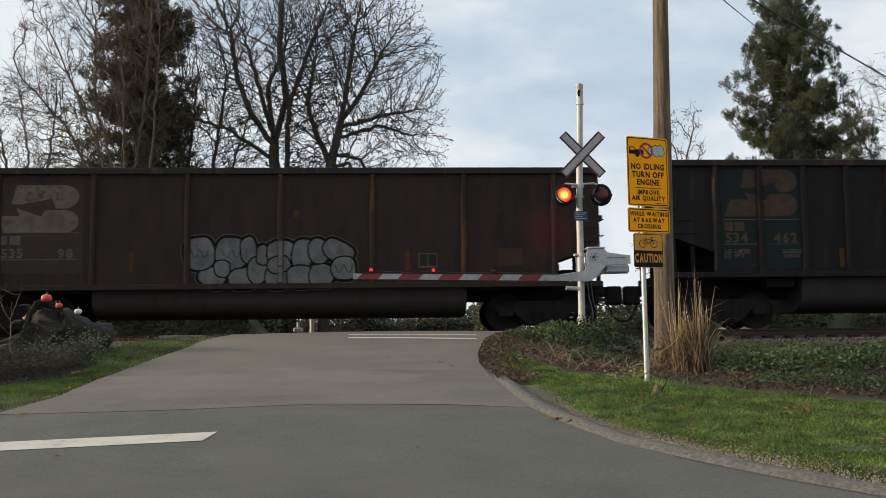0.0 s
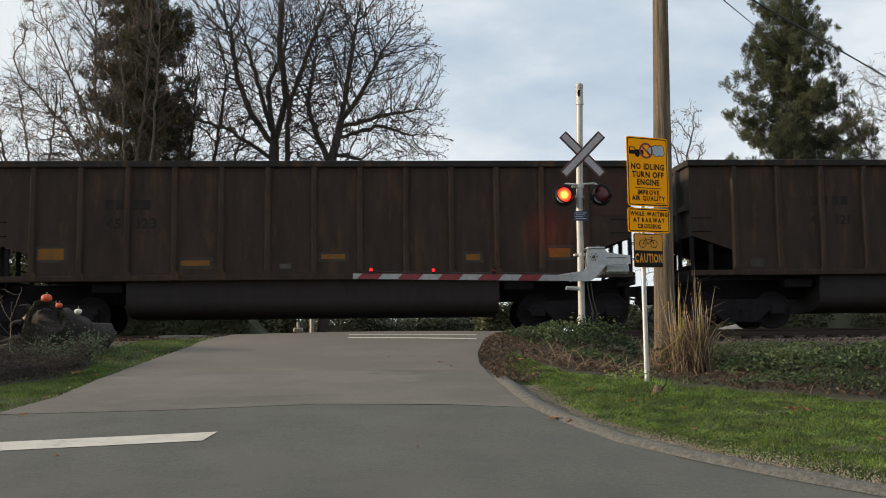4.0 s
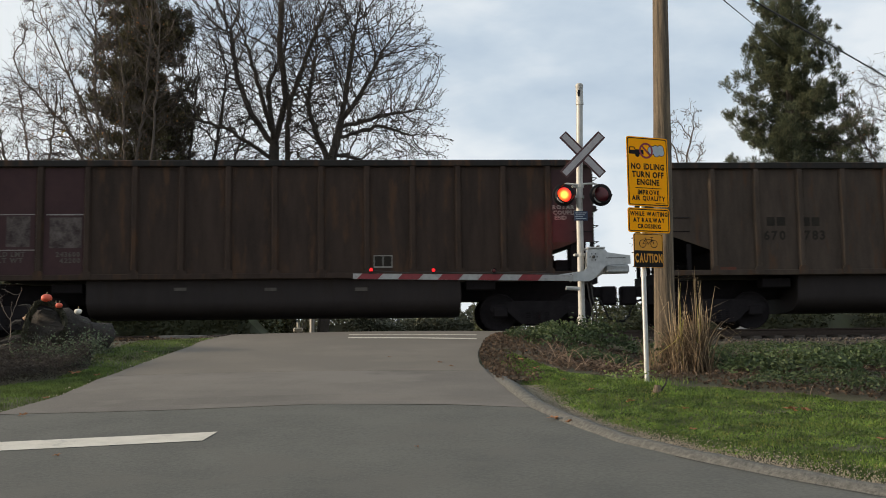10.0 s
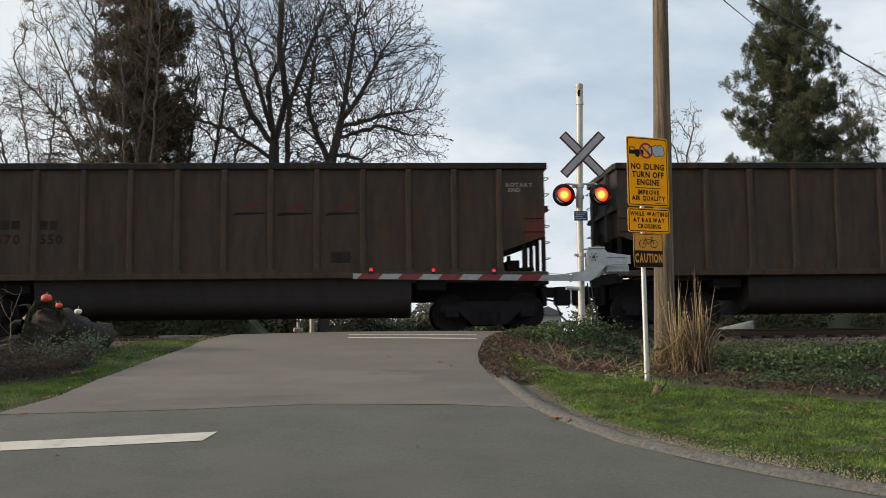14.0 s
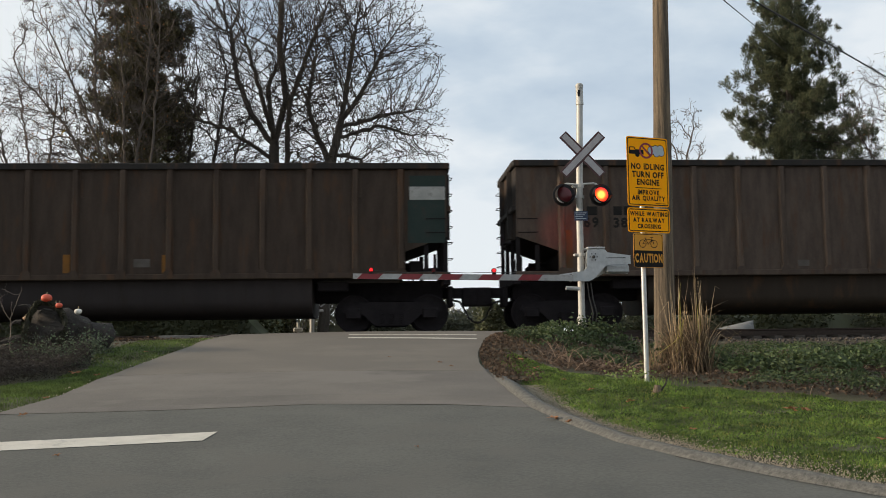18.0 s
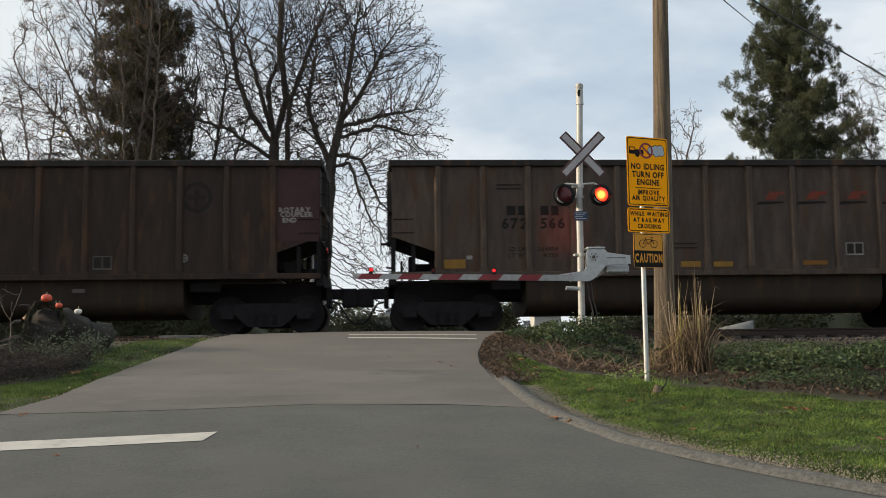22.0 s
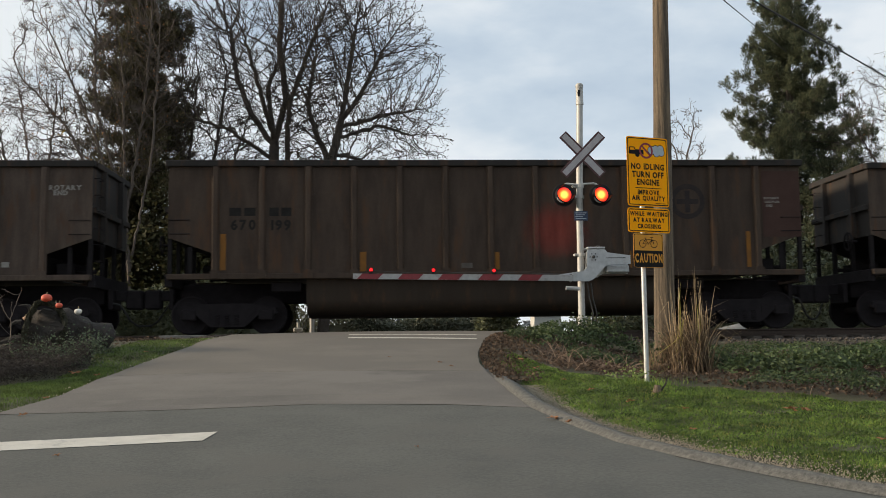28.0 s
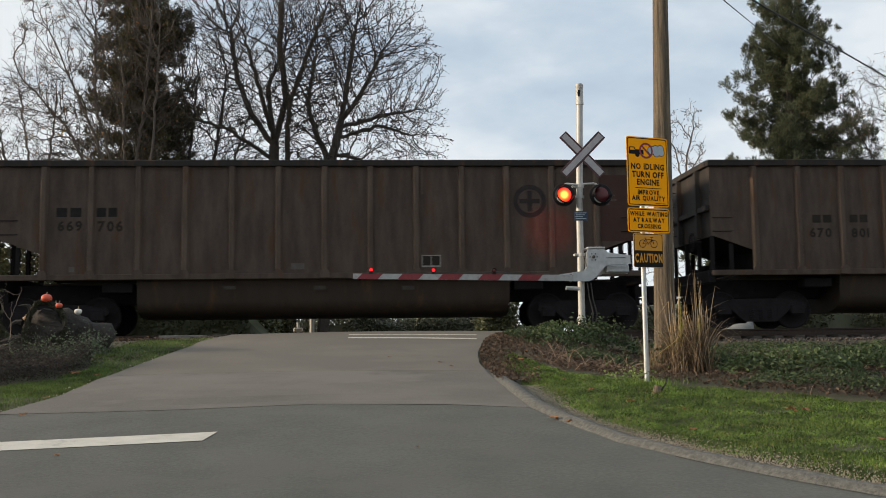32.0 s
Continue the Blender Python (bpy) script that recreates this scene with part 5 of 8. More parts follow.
stencil(car, "LT WT", -5.94, 1.71, 0.091, STENCIL_DIM, 1.0)
stencil(car, "263500", -4.55, 1.81, 0.091, STENCIL_DIM, 1.0)
stencil(car, "43500", -4.57, 1.7, 0.091, STENCIL_DIM, 1.0)
bar(car, "paint_patch", -5.72, -5.56, 1.76, 1.87, STENCIL_RED)
bar(car, "paint_patch", -3.4, -3.28, 1.42, 1.88, ORANGE_DIM)
bar(car, "paint_patch", -1.66, -1.53, 1.4, 1.87, ORANGE_DIM)
bar(car, "paint_patch", -0.31, -0.18, 1.39, 1.86, ORANGE_DIM)
bar(car, "paint_patch", 3.99, 4.13, 2.18, 2.51, ORANGE_DIM)
data_box(car, 3.25, 3.77, 1.5, 1.78, STENCIL_WHITE)
bar(car, "end_panel", 6.58, 7.59, 3.1, 3.47, LOGO_TAN)
bar(car, "paint_patch", 6.2, 6.3, 1.6, 2.24, ORANGE_DIM)
bar(car, "paint_patch", 5.7, 6.16, 1.55, 1.65, STENCIL_DIM)
car = TRAIN[2]
bar(car, "paint_patch", -6.29, -5.56, 1.66, 2.04, STENCIL_FAINT)
bar(car, "paint_patch", -6.22, -5.64, 1.72, 1.98, STENCIL_ORANGE)
bar(car, "paint_patch", -3.09, -2.3, 1.5, 1.76, STENCIL_FAINT)
bar(car, "paint_patch", -3.02, -2.38, 1.57, 1.69, STENCIL_ORANGE)
bar(car, "paint_patch", 0.08, 0.78, 1.64, 1.87, STENCIL_FAINT)
bar(car, "paint_patch", 0.16, 0.7, 1.7, 1.81, STENCIL_ORANGE)
bar(car, "paint_patch", 3.42, 3.9, 1.59, 1.85, STENCIL_FAINT)
bar(car, "paint_patch", 3.5, 3.82, 1.65, 1.79, STENCIL_ORANGE)
bar(car, "paint_patch", 5.36, 6.03, 1.64, 1.99, STENCIL_FAINT)
bar(car, "paint_patch", 5.44, 5.94, 1.71, 1.92, STENCIL_ORANGE)
bar(car, "letter_block", -4.74, -4.54, 2.86, 3.09, STENCIL_FAINTDARK)
bar(car, "letter_block", -4.51, -4.32, 2.86, 3.09, STENCIL_FAINTDARK)
bar(car, "letter_block", -4.15, -3.98, 2.86, 3.08, STENCIL_FAINTDARK)
bar(car, "letter_block", -3.93, -3.72, 2.86, 3.08, STENCIL_FAINTDARK)
stencil(car, "45", -4.56, 2.53, 0.221, STENCIL_FAINTDARK, 1.0)
stencil(car, "123", -3.8, 2.53, 0.221, STENCIL_FAINTDARK, 1.0)
bar(car, "notice", -0.79, -0.53, 1.49, 1.6, STENCIL_DIM)
bar(car, "end_panel", 6.45, 7.42, 2.68, 3.7, STENCIL_REDDISH)
car = TRAIN[3]
bar(car, "letter_block", -4.48, -4.29, 2.91, 3.13, STENCIL_FAINTDARK)
bar(car, "letter_block", -4.24, -4.06, 2.91, 3.13, STENCIL_FAINTDARK)
bar(car, "letter_block", -3.95, -3.79, 2.91, 3.13, STENCIL_FAINTDARK)
bar(car, "letter_block", -3.75, -3.57, 2.91, 3.13, STENCIL_FAINTDARK)
stencil(car, "45", -4.35, 2.55, 0.221, STENCIL_FAINTDARK, 1.0)
stencil(car, "121", -3.71, 2.55, 0.221, STENCIL_FAINTDARK, 1.0)
bar(car, "notice", -0.62, -0.36, 1.47, 1.63, STENCIL_DIM)
data_box(car, 2.39, 2.78, 1.52, 1.79, STENCIL_DIM)
bar(car, "end_panel", 6.5, 7.43, 2.63, 3.71, STENCIL_REDDISH)
bar(car, "paint_patch", -6.0, -5.68, 1.45, 1.64, STENCIL_FAINT)
car = TRAIN[4]
bar(car, "letter_block", -4.99, -4.79, 2.41, 2.62, STENCIL_FAINTDARK)
bar(car, "letter_block", -4.75, -4.55, 2.41, 2.62, STENCIL_FAINTDARK)
bar(car, "letter_block", -4.12, -3.94, 2.41, 2.62, STENCIL_FAINTDARK)
bar(car, "letter_block", -3.89, -3.71, 2.41, 2.62, STENCIL_FAINTDARK)
stencil(car, "571", -4.8, 2.18, 0.208, STENCIL_FAINTDARK, 1.0)
stencil(car, "119", -3.94, 2.17, 0.208, STENCIL_FAINTDARK, 1.0)
striped_letter(car, 0.14, 0.94, 2.77, STENCIL_REDDIM)
striped_letter(car, 1.24, 2.04, 2.77, STENCIL_REDDIM)
striped_letter(car, 2.3, 3.1, 2.76, STENCIL_REDDIM)
bar(car, "notice", 2.5, 2.87, 1.68, 1.87, STENCIL_FAINTDARK)
bar(car, "end_panel", 6.36, 7.5, 2.02, 3.77, PANEL_MAROON)
stencil(car, "ROTARY", 6.84, 3.45, 0.091, STENCIL_WHITE, 1.0)
stencil(car, "END", 6.74, 3.33, 0.091, STENCIL_WHITE, 1.0)
car = TRAIN[5]
bar(car, "paint_panel", -6.26, -5.39, 1.35, 3.82, PANEL_MAROON)
bar(car, "paint_panel", -5.21, -4.29, 1.34, 3.82, PANEL_MAROON)
bar(car, "rule", -6.22, -5.4, 2.75, 2.77, STENCIL_WHITE)
bar(car, "rule", -5.15, -4.3, 2.74, 2.77, STENCIL_WHITE)
bar(car, "rule", -6.2, -5.39, 1.94, 1.96, STENCIL_WHITE)
bar(car, "painted_out_patch", -6.03, -5.5, 2.02, 2.72, STENCIL_SMEAR)
bar(car, "painted_out_patch", -5.07, -4.35, 1.99, 2.69, STENCIL_SMEAR)
stencil(car, "LD LMT", -5.89, 1.85, 0.104, STENCIL_DIM, 1.0)
stencil(car, "LT WT", -5.92, 1.71, 0.104, STENCIL_DIM, 1.0)
stencil(car, "243600", -4.65, 1.84, 0.104, STENCIL_DIM, 1.0)
stencil(car, "42200", -4.6, 1.7, 0.104, STENCIL_DIM, 1.0)
data_box(car, 2.26, 2.69, 1.49, 1.78, STENCIL_WHITE)
bar(car, "end_panel", 6.34, 7.37, 2.02, 3.77, PANEL_MAROON)
stencil(car, "ROTARY", 6.76, 2.88, 0.091, STENCIL_WHITE, 1.0)
stencil(car, "COUPLER", 6.78, 2.75, 0.091, STENCIL_WHITE, 1.0)
stencil(car, "END", 6.63, 2.63, 0.091, STENCIL_WHITE, 1.0)
bar(car, "reflector", -2.27, -1.99, 1.0, 1.07, STENCIL_DIM)
bar(car, "reflector", -0.23, 0.04, 0.98, 1.05, STENCIL_DIM)
bar(car, "reflector", 1.83, 2.11, 0.96, 1.04, STENCIL_DIM)
car = TRAIN[6]
bar(car, "letter_block", -5.04, -4.84, 2.42, 2.63, STENCIL_FAINTDARK)
bar(car, "letter_block", -4.8, -4.59, 2.42, 2.63, STENCIL_FAINTDARK)
bar(car, "letter_block", -4.17, -3.99, 2.41, 2.62, STENCIL_FAINTDARK)
bar(car, "letter_block", -3.95, -3.76, 2.41, 2.62, STENCIL_FAINTDARK)
stencil(car, "670", -4.86, 2.18, 0.208, STENCIL_FAINTDARK, 1.0)
stencil(car, "783", -3.89, 2.18, 0.208, STENCIL_FAINTDARK, 1.0)
striped_letter(car, 0.11, 0.9, 2.76, STENCIL_REDDIM)
striped_letter(car, 1.14, 1.96, 2.76, STENCIL_REDDIM)
striped_letter(car, 2.25, 2.97, 2.75, STENCIL_REDDIM)
bar(car, "paint_patch", -6.2, -5.82, 1.38, 1.45, STENCIL_RED)
stencil(car, "ROTARY", 6.78, 3.42, 0.091, STENCIL_WHITE, 1.0)
stencil(car, "END", 6.68, 3.29, 0.091, STENCIL_WHITE, 1.0)
bar(car, "notice", 2.41, 2.84, 1.64, 1.84, STENCIL_FAINTDARK)
car = TRAIN[7]
bar(car, "letter_block", -5.02, -4.81, 2.42, 2.63, STENCIL_FAINTDARK)
bar(car, "letter_block", -4.77, -4.58, 2.42, 2.62, STENCIL_FAINTDARK)
bar(car, "letter_block", -4.15, -3.96, 2.41, 2.62, STENCIL_FAINTDARK)
bar(car, "letter_block", -3.92, -3.75, 2.41, 2.62, STENCIL_FAINTDARK)
stencil(car, "670", -4.84, 2.18, 0.208, STENCIL_FAINTDARK, 1.0)
stencil(car, "550", -3.88, 2.18, 0.208, STENCIL_FAINTDARK, 1.0)
striped_letter(car, 0.17, 0.93, 2.79, STENCIL_REDDIM)
striped_letter(car, 1.18, 2.0, 2.78, STENCIL_REDDIM)
striped_letter(car, 2.29, 3.09, 2.78, STENCIL_REDDIM)
data_box(car, 2.43, 2.87, 1.61, 1.87, STENCIL_FAINTDARK)
stencil(car, "ROTARY", 6.82, 3.41, 0.091, STENCIL_WHITE, 1.0)
stencil(car, "END", 6.7, 3.29, 0.091, STENCIL_WHITE, 1.0)
bar(car, "paint_patch", -6.32, -5.82, 1.38, 1.48, STENCIL_RED)
car = TRAIN[8]
striped_letter(car, 0.07, 0.74, 2.79, STENCIL_REDB)
striped_letter(car, 1.01, 1.85, 2.78, STENCIL_REDB)
striped_letter(car, 2.1, 2.93, 2.78, STENCIL_REDB)
striped_letter(car, 3.24, 3.92, 2.78, STENCIL_REDB)
bar(car, "notice", 2.29, 2.72, 1.59, 1.89, STENCIL_FAINTDARK)
stencil(car, "ROTARY", 6.61, 3.38, 0.104, STENCIL_WHITE, 1.0)
stencil(car, "END", 6.52, 3.25, 0.104, STENCIL_WHITE, 1.0)
bar(car, "paint_patch", 5.24, 5.39, 1.52, 1.62, STENCIL_RED)
car = TRAIN[9]
bar(car, "paint_panel", -6.28, -5.38, 1.36, 3.69, STENCIL_GREENB)
bar(car, "paint_panel", -5.25, -4.42, 1.35, 3.69, STENCIL_GREENB)
slab_emblem(car, -6.23, -4.4, 2.54, 3.62, LOGO_WHITE)
bar(car, "rule", -6.28, -4.44, 2.48, 2.5, LOGO_WHITE)
bar(car, "rule", -6.26, -4.43, 1.86, 1.87, LOGO_WHITE)
bar(car, "rule", -6.26, -4.42, 1.38, 1.39, LOGO_WHITE)
bar(car, "letter_block", -6.23, -6.04, 2.21, 2.41, STENCIL_DIM)
bar(car, "letter_block", -5.98, -5.78, 2.2, 2.41, STENCIL_DIM)
stencil(car, "534", -5.9, 2.02, 0.208, STENCIL_DIM, 1.0)
stencil(car, "647", -4.72, 2.02, 0.182, STENCIL_FAINT, 1.0)
stencil(car, "LD LMT", -6.0, 1.77, 0.091, STENCIL_DIM, 1.0)
stencil(car, "LT WT", -6.02, 1.65, 0.091, STENCIL_DIM, 1.0)
stencil(car, "300", -4.58, 1.76, 0.091, STENCIL_DIM, 1.0)
stencil(car, "16500", -4.63, 1.63, 0.091, STENCIL_DIM, 1.0)
bar(car, "end_panel", 6.54, 7.38, 3.07, 3.64, STENCIL_GREENB)
bar(car, "end_panel", 6.54, 7.37, 3.07, 3.38, LOGO_WHITE)
bar(car, "end_panel", 6.5, 7.36, 2.03, 3.06, STENCIL_GREENB)
bar(car, "notice", 0.26, 0.63, 1.54, 1.73, STENCIL_DIM)
bar(car, "paint_patch", -7.27, -6.56, 3.43, 3.58, STENCIL_GREENB)
bar(car, "paint_patch", -1.31, -1.15, 1.42, 1.84, STENCIL_ORANGE)
bar(car, "paint_patch", 0.9, 1.06, 1.4, 1.82, STENCIL_ORANGE)
car = TRAIN[10]
bar(car, "letter_block", -6.05, -5.81, 2.69, 2.9, STENCIL_BLACK)
bar(car, "letter_block", -5.74, -5.49, 2.69, 2.9, STENCIL_BLACK)
bar(car, "letter_block", -5.11, -4.9, 2.69, 2.9, STENCIL_BLACK)
bar(car, "letter_block", -4.86, -4.65, 2.69, 2.9, STENCIL_BLACK)
stencil(car, "669", -5.74, 2.51, 0.221, STENCIL_BLACK, 1.0)
stencil(car, "384", -4.84, 2.5, 0.221, STENCIL_BLACK, 1.0)
data_box(car, 2.27, 2.7, 1.49, 1.79, STENCIL_DIM)
bar(car, "rust_patch", -6.31, -6.09, 1.45, 2.35, STENCIL_RUSTPATCH)
bar(car, "lettering_bar", 6.44, 6.78, 3.11, 3.16, STENCIL_DIM)
bar(car, "lettering_bar", 6.43, 6.71, 3.02, 3.06, STENCIL_DIM)
bar(car, "notice", -0.72, -0.45, 1.46, 1.61, STENCIL_DIM)
bar(car, "end_panel", 6.42, 7.36, 2.02, 3.77, STENCIL_REDDISH)
round_emblem(car, 4.64, 2.99, 0.39, RING_DARK)
car = TRAIN[11]
bar(car, "paint_panel", -6.27, -5.43, 1.37, 3.82, PANEL_MAROON)
bar(car, "paint_panel", -5.15, -4.29, 1.36, 3.82, PANEL_MAROON)
bar(car, "rule", -6.21, -5.44, 2.75, 2.77, STENCIL_WHITE)
bar(car, "rule", -6.19, -5.43, 1.96, 1.98, STENCIL_WHITE)
bar(car, "rule", -5.17, -4.32, 2.74, 2.76, STENCIL_WHITE)
bar(car, "rule", -5.15, -4.31, 1.95, 1.97, STENCIL_WHITE)
bar(car, "letter_block", -6.2, -5.84, 2.42, 2.68, STENCIL_DIM)
bar(car, "letter_block", -5.79, -5.44, 2.42, 2.68, STENCIL_DIM)
bar(car, "letter_block", -5.13, -4.85, 2.42, 2.67, STENCIL_DIM)
bar(car, "letter_block", -4.81, -4.56, 2.42, 2.67, STENCIL_DIM)
stencil(car, "668", -5.83, 2.16, 0.273, STENCIL_DIM, 1.0)
stencil(car, "750", -4.78, 2.16, 0.273, STENCIL_DIM, 1.0)
stencil(car, "LD LMT", -5.91, 1.86, 0.104, STENCIL_WHITE, 1.0)
stencil(car, "LT WT", -5.94, 1.71, 0.104, STENCIL_WHITE, 1.0)
stencil(car, "243900", -4.64, 1.85, 0.104, STENCIL_WHITE, 1.0)
stencil(car, "42100", -4.59, 1.71, 0.104, STENCIL_WHITE, 1.0)
data_box(car, 2.29, 2.71, 1.49, 1.8, STENCIL_DIM)
round_emblem(car, 4.6, 3.14, 0.36, STENCIL_FAINTDARK)
round_emblem(car, 4.31, 1.74, 0.1, STENCIL_WHITE)
bar(car, "reflector", -2.27, -2.0, 1.01, 1.09, STENCIL_DIM)
bar(car, "reflector", -0.21, 0.06, 0.99, 1.08, STENCIL_DIM)
bar(car, "reflector", 1.85, 2.13, 0.97, 1.06, STENCIL_DIM)
bar(car, "end_panel", 6.43, 7.36, 3.07, 3.39, LOGO_DULL)
bar(car, "end_panel", 6.43, 7.38, 2.11, 3.79, PANEL_MAROON)
stencil(car, "ROTARY", 6.83, 2.84, 0.104, STENCIL_WHITE, 1.0)
stencil(car, "COUPLER", 6.87, 2.73, 0.104, STENCIL_WHITE, 1.0)
stencil(car, "END", 6.71, 2.6, 0.104, STENCIL_WHITE, 1.0)
car = TRAIN[12]
bar(car, "letter_block", -4.74, -4.53, 2.7, 2.92, STENCIL_BLACK)
bar(car, "letter_block", -4.47, -4.26, 2.7, 2.92, STENCIL_BLACK)
bar(car, "letter_block", -3.94, -3.75, 2.7, 2.92, STENCIL_BLACK)
bar(car, "letter_block", -3.69, -3.51, 2.69, 2.92, STENCIL_BLACK)
stencil(car, "672", -4.56, 2.49, 0.234, STENCIL_BLACK, 1.0)
stencil(car, "566", -3.66, 2.49, 0.234, STENCIL_BLACK, 1.0)
stencil(car, "LD LMT", -4.46, 1.9, 0.091, STENCIL_FAINTDARK, 1.0)
stencil(car, "264800", -3.78, 1.9, 0.091, STENCIL_FAINTDARK, 1.0)
stencil(car, "LT WT", -4.48, 1.75, 0.091, STENCIL_FAINTDARK, 1.0)
stencil(car, "41700", -3.72, 1.75, 0.091, STENCIL_FAINTDARK, 1.0)
bar(car, "paint_patch", -6.22, -5.72, 1.46, 1.67, STENCIL_YEL)
bar(car, "notice", -5.7, -5.55, 1.67, 1.76, STENCIL_WHITE)
bar(car, "paint_patch", -2.82, -2.35, 1.46, 1.57, STENCIL_YEL)
bar(car, "notice", -1.69, -1.43, 1.68, 1.8, STENCIL_WHITE)
bar(car, "paint_patch", -0.64, -0.17, 1.46, 1.59, STENCIL_YEL)
bar(car, "paint_patch", 0.14, 0.6, 1.46, 1.58, STENCIL_YEL)
bar(car, "paint_patch", 2.3, 2.89, 1.49, 1.59, STENCIL_ORANGE)
striped_letter(car, 1.23, 1.91, 3.0, STENCIL_REDB)
striped_letter(car, 2.19, 2.94, 3.0, STENCIL_REDB)
striped_letter(car, 3.23, 3.94, 3.0, STENCIL_REDB)
striped_letter(car, 4.26, 4.6, 2.99, STENCIL_REDB)
data_box(car, 3.35, 3.78, 1.71, 2.01, STENCIL_WHITE)
bar(car, "notice", 5.44, 5.62, 1.7, 1.79, STENCIL_WHITE)
bar(car, "lettering_bar", -4.97, -4.39, 3.4, 3.43, STENCIL_FAINTDARK)
bar(car, "lettering_bar", -4.97, -4.38, 3.31, 3.34, STENCIL_FAINTDARK)
bar(car, "lettering_bar", -0.82, -0.25, 2.0, 2.03, STENCIL_FAINTDARK)
bar(car, "lettering_bar", -0.82, -0.25, 1.9, 1.92, STENCIL_FAINTDARK)
bar(car, "end_panel", 6.44, 7.46, 2.06, 3.65, STENCIL_REDDISH)
stencil(car, "ROTARY", 6.67, 3.09, 0.051, STENCIL_WHITE, 1.0)
stencil(car, "COUPLER", 6.70, 3.0, 0.051, STENCIL_WHITE, 1.0)
stencil(car, "END", 6.61, 2.91, 0.051, STENCIL_WHITE, 1.0)
bar(car, "paint_patch", 5.74, 6.15, 1.49, 1.67, STENCIL_YEL)
car = TRAIN[13]
bar(car, "letter_block", -6.08, -5.82, 2.7, 2.91, STENCIL_BLACK)
bar(car, "letter_block", -5.76, -5.5, 2.7, 2.91, STENCIL_BLACK)
bar(car, "letter_block", -5.15, -4.95, 2.7, 2.91, STENCIL_BLACK)
bar(car, "letter_block", -4.9, -4.69, 2.7, 2.91, STENCIL_BLACK)
stencil(car, "6", -5.97, 2.51, 0.221, STENCIL_BLACK, 1.0)
stencil(car, "9", -5.59, 2.5, 0.221, STENCIL_BLACK, 1.0)
stencil(car, "035", -4.87, 2.5, 0.221, STENCIL_BLACK, 1.0)
bar(car, "paint_patch", -5.86, -5.67, 2.32, 2.63, STENCIL_DIM)
stencil(car, "6", -5.77, 2.5, 0.234, STENCIL_BLACK, 1.0)
bar(car, "notice", -0.74, -0.48, 1.51, 1.61, STENCIL_WHITE)
round_emblem(car, 4.73, 3.03, 0.39, RING_DARK)
bar(car, "reflector", -2.18, -1.92, 1.05, 1.12, STENCIL_FAINT)
bar(car, "reflector", -0.09, 0.17, 1.03, 1.11, STENCIL_FAINT)
bar(car, "reflector", -4.29, -4.03, 1.06, 1.14, STENCIL_FAINT)
bar(car, "end_panel", 6.33, 7.38, 2.12, 3.72, STENCIL_REDDISH)
stencil(car, "ROTARY", 6.63, 3.09, 0.045, STENCIL_DIM, 1.0)
stencil(car, "COUPLER", 6.64, 3.0, 0.045, STENCIL_DIM, 1.0)
stencil(car, "END", 6.57, 2.89, 0.045, STENCIL_DIM, 1.0)
data_box(car, 2.32, 2.72, 1.46, 1.75, STENCIL_WHITE)
car = TRAIN[14]
bar(car, "letter_block", -5.17, -4.96, 2.46, 2.66, STENCIL_BLACK)
bar(car, "letter_block", -4.92, -4.58, 2.46, 2.66, STENCIL_BLACK)
bar(car, "letter_block", -4.25, -4.07, 2.45, 2.65, STENCIL_BLACK)
bar(car, "letter_block", -4.02, -3.82, 2.45, 2.65, STENCIL_BLACK)
stencil(car, "571", -4.76, 2.21, 0.208, STENCIL_FAINTDARK, 1.0)
stencil(car, "127", -3.99, 2.21, 0.208, STENCIL_FAINTDARK, 1.0)
striped_letter(car, 0.16, 0.94, 2.78, STENCIL_REDDIM)
striped_letter(car, 1.2, 1.99, 2.78, STENCIL_REDDIM)
striped_letter(car, 2.28, 3.04, 2.77, STENCIL_REDDIM)
stencil(car, "ROTARY", 6.8, 3.37, 0.104, STENCIL_WHITE, 1.0)
stencil(car, "END", 6.7, 3.25, 0.104, STENCIL_WHITE, 1.0)
data_box(car, 2.55, 2.89, 1.61, 1.87, STENCIL_FAINTDARK)
bar(car, "notice", 5.43, 5.6, 1.56, 1.68, STENCIL_WHITE)
striped_letter(car, 2.37, 3.11, 2.84, STENCIL_REDDIM)
striped_letter(car, 3.42, 4.09, 2.84, STENCIL_REDDIM)
car = TRAIN[15]
bar(car, "letter_block", -6.03, -5.76, 2.71, 2.9, STENCIL_BLACK)
bar(car, "letter_block", -5.69, -5.43, 2.71, 2.9, STENCIL_BLACK)
bar(car, "letter_block", -5.12, -4.9, 2.7, 2.9, STENCIL_BLACK)
bar(car, "letter_block", -4.85, -4.61, 2.7, 2.9, STENCIL_BLACK)
stencil(car, "670", -5.71, 2.49, 0.221, STENCIL_BLACK, 1.0)
stencil(car, "199", -4.85, 2.48, 0.221, STENCIL_BLACK, 1.0)
bar(car, "paint_patch", -6.23, -6.1, 1.46, 2.29, STENCIL_ORANGE)
bar(car, "paint_patch", -3.04, -2.9, 1.41, 1.86, STENCIL_ORANGE)
bar(car, "paint_patch", 0.04, 0.19, 1.43, 1.84, STENCIL_ORANGE)
bar(car, "paint_patch", 3.16, 3.31, 1.45, 1.85, STENCIL_ORANGE)
data_box(car, 2.31, 2.73, 1.48, 1.76, STENCIL_WHITE)
bar(car, "notice", -0.7, -0.44, 1.47, 1.59, STENCIL_DIM)
round_emblem(car, 4.68, 3.01, 0.42, RING_DARK)
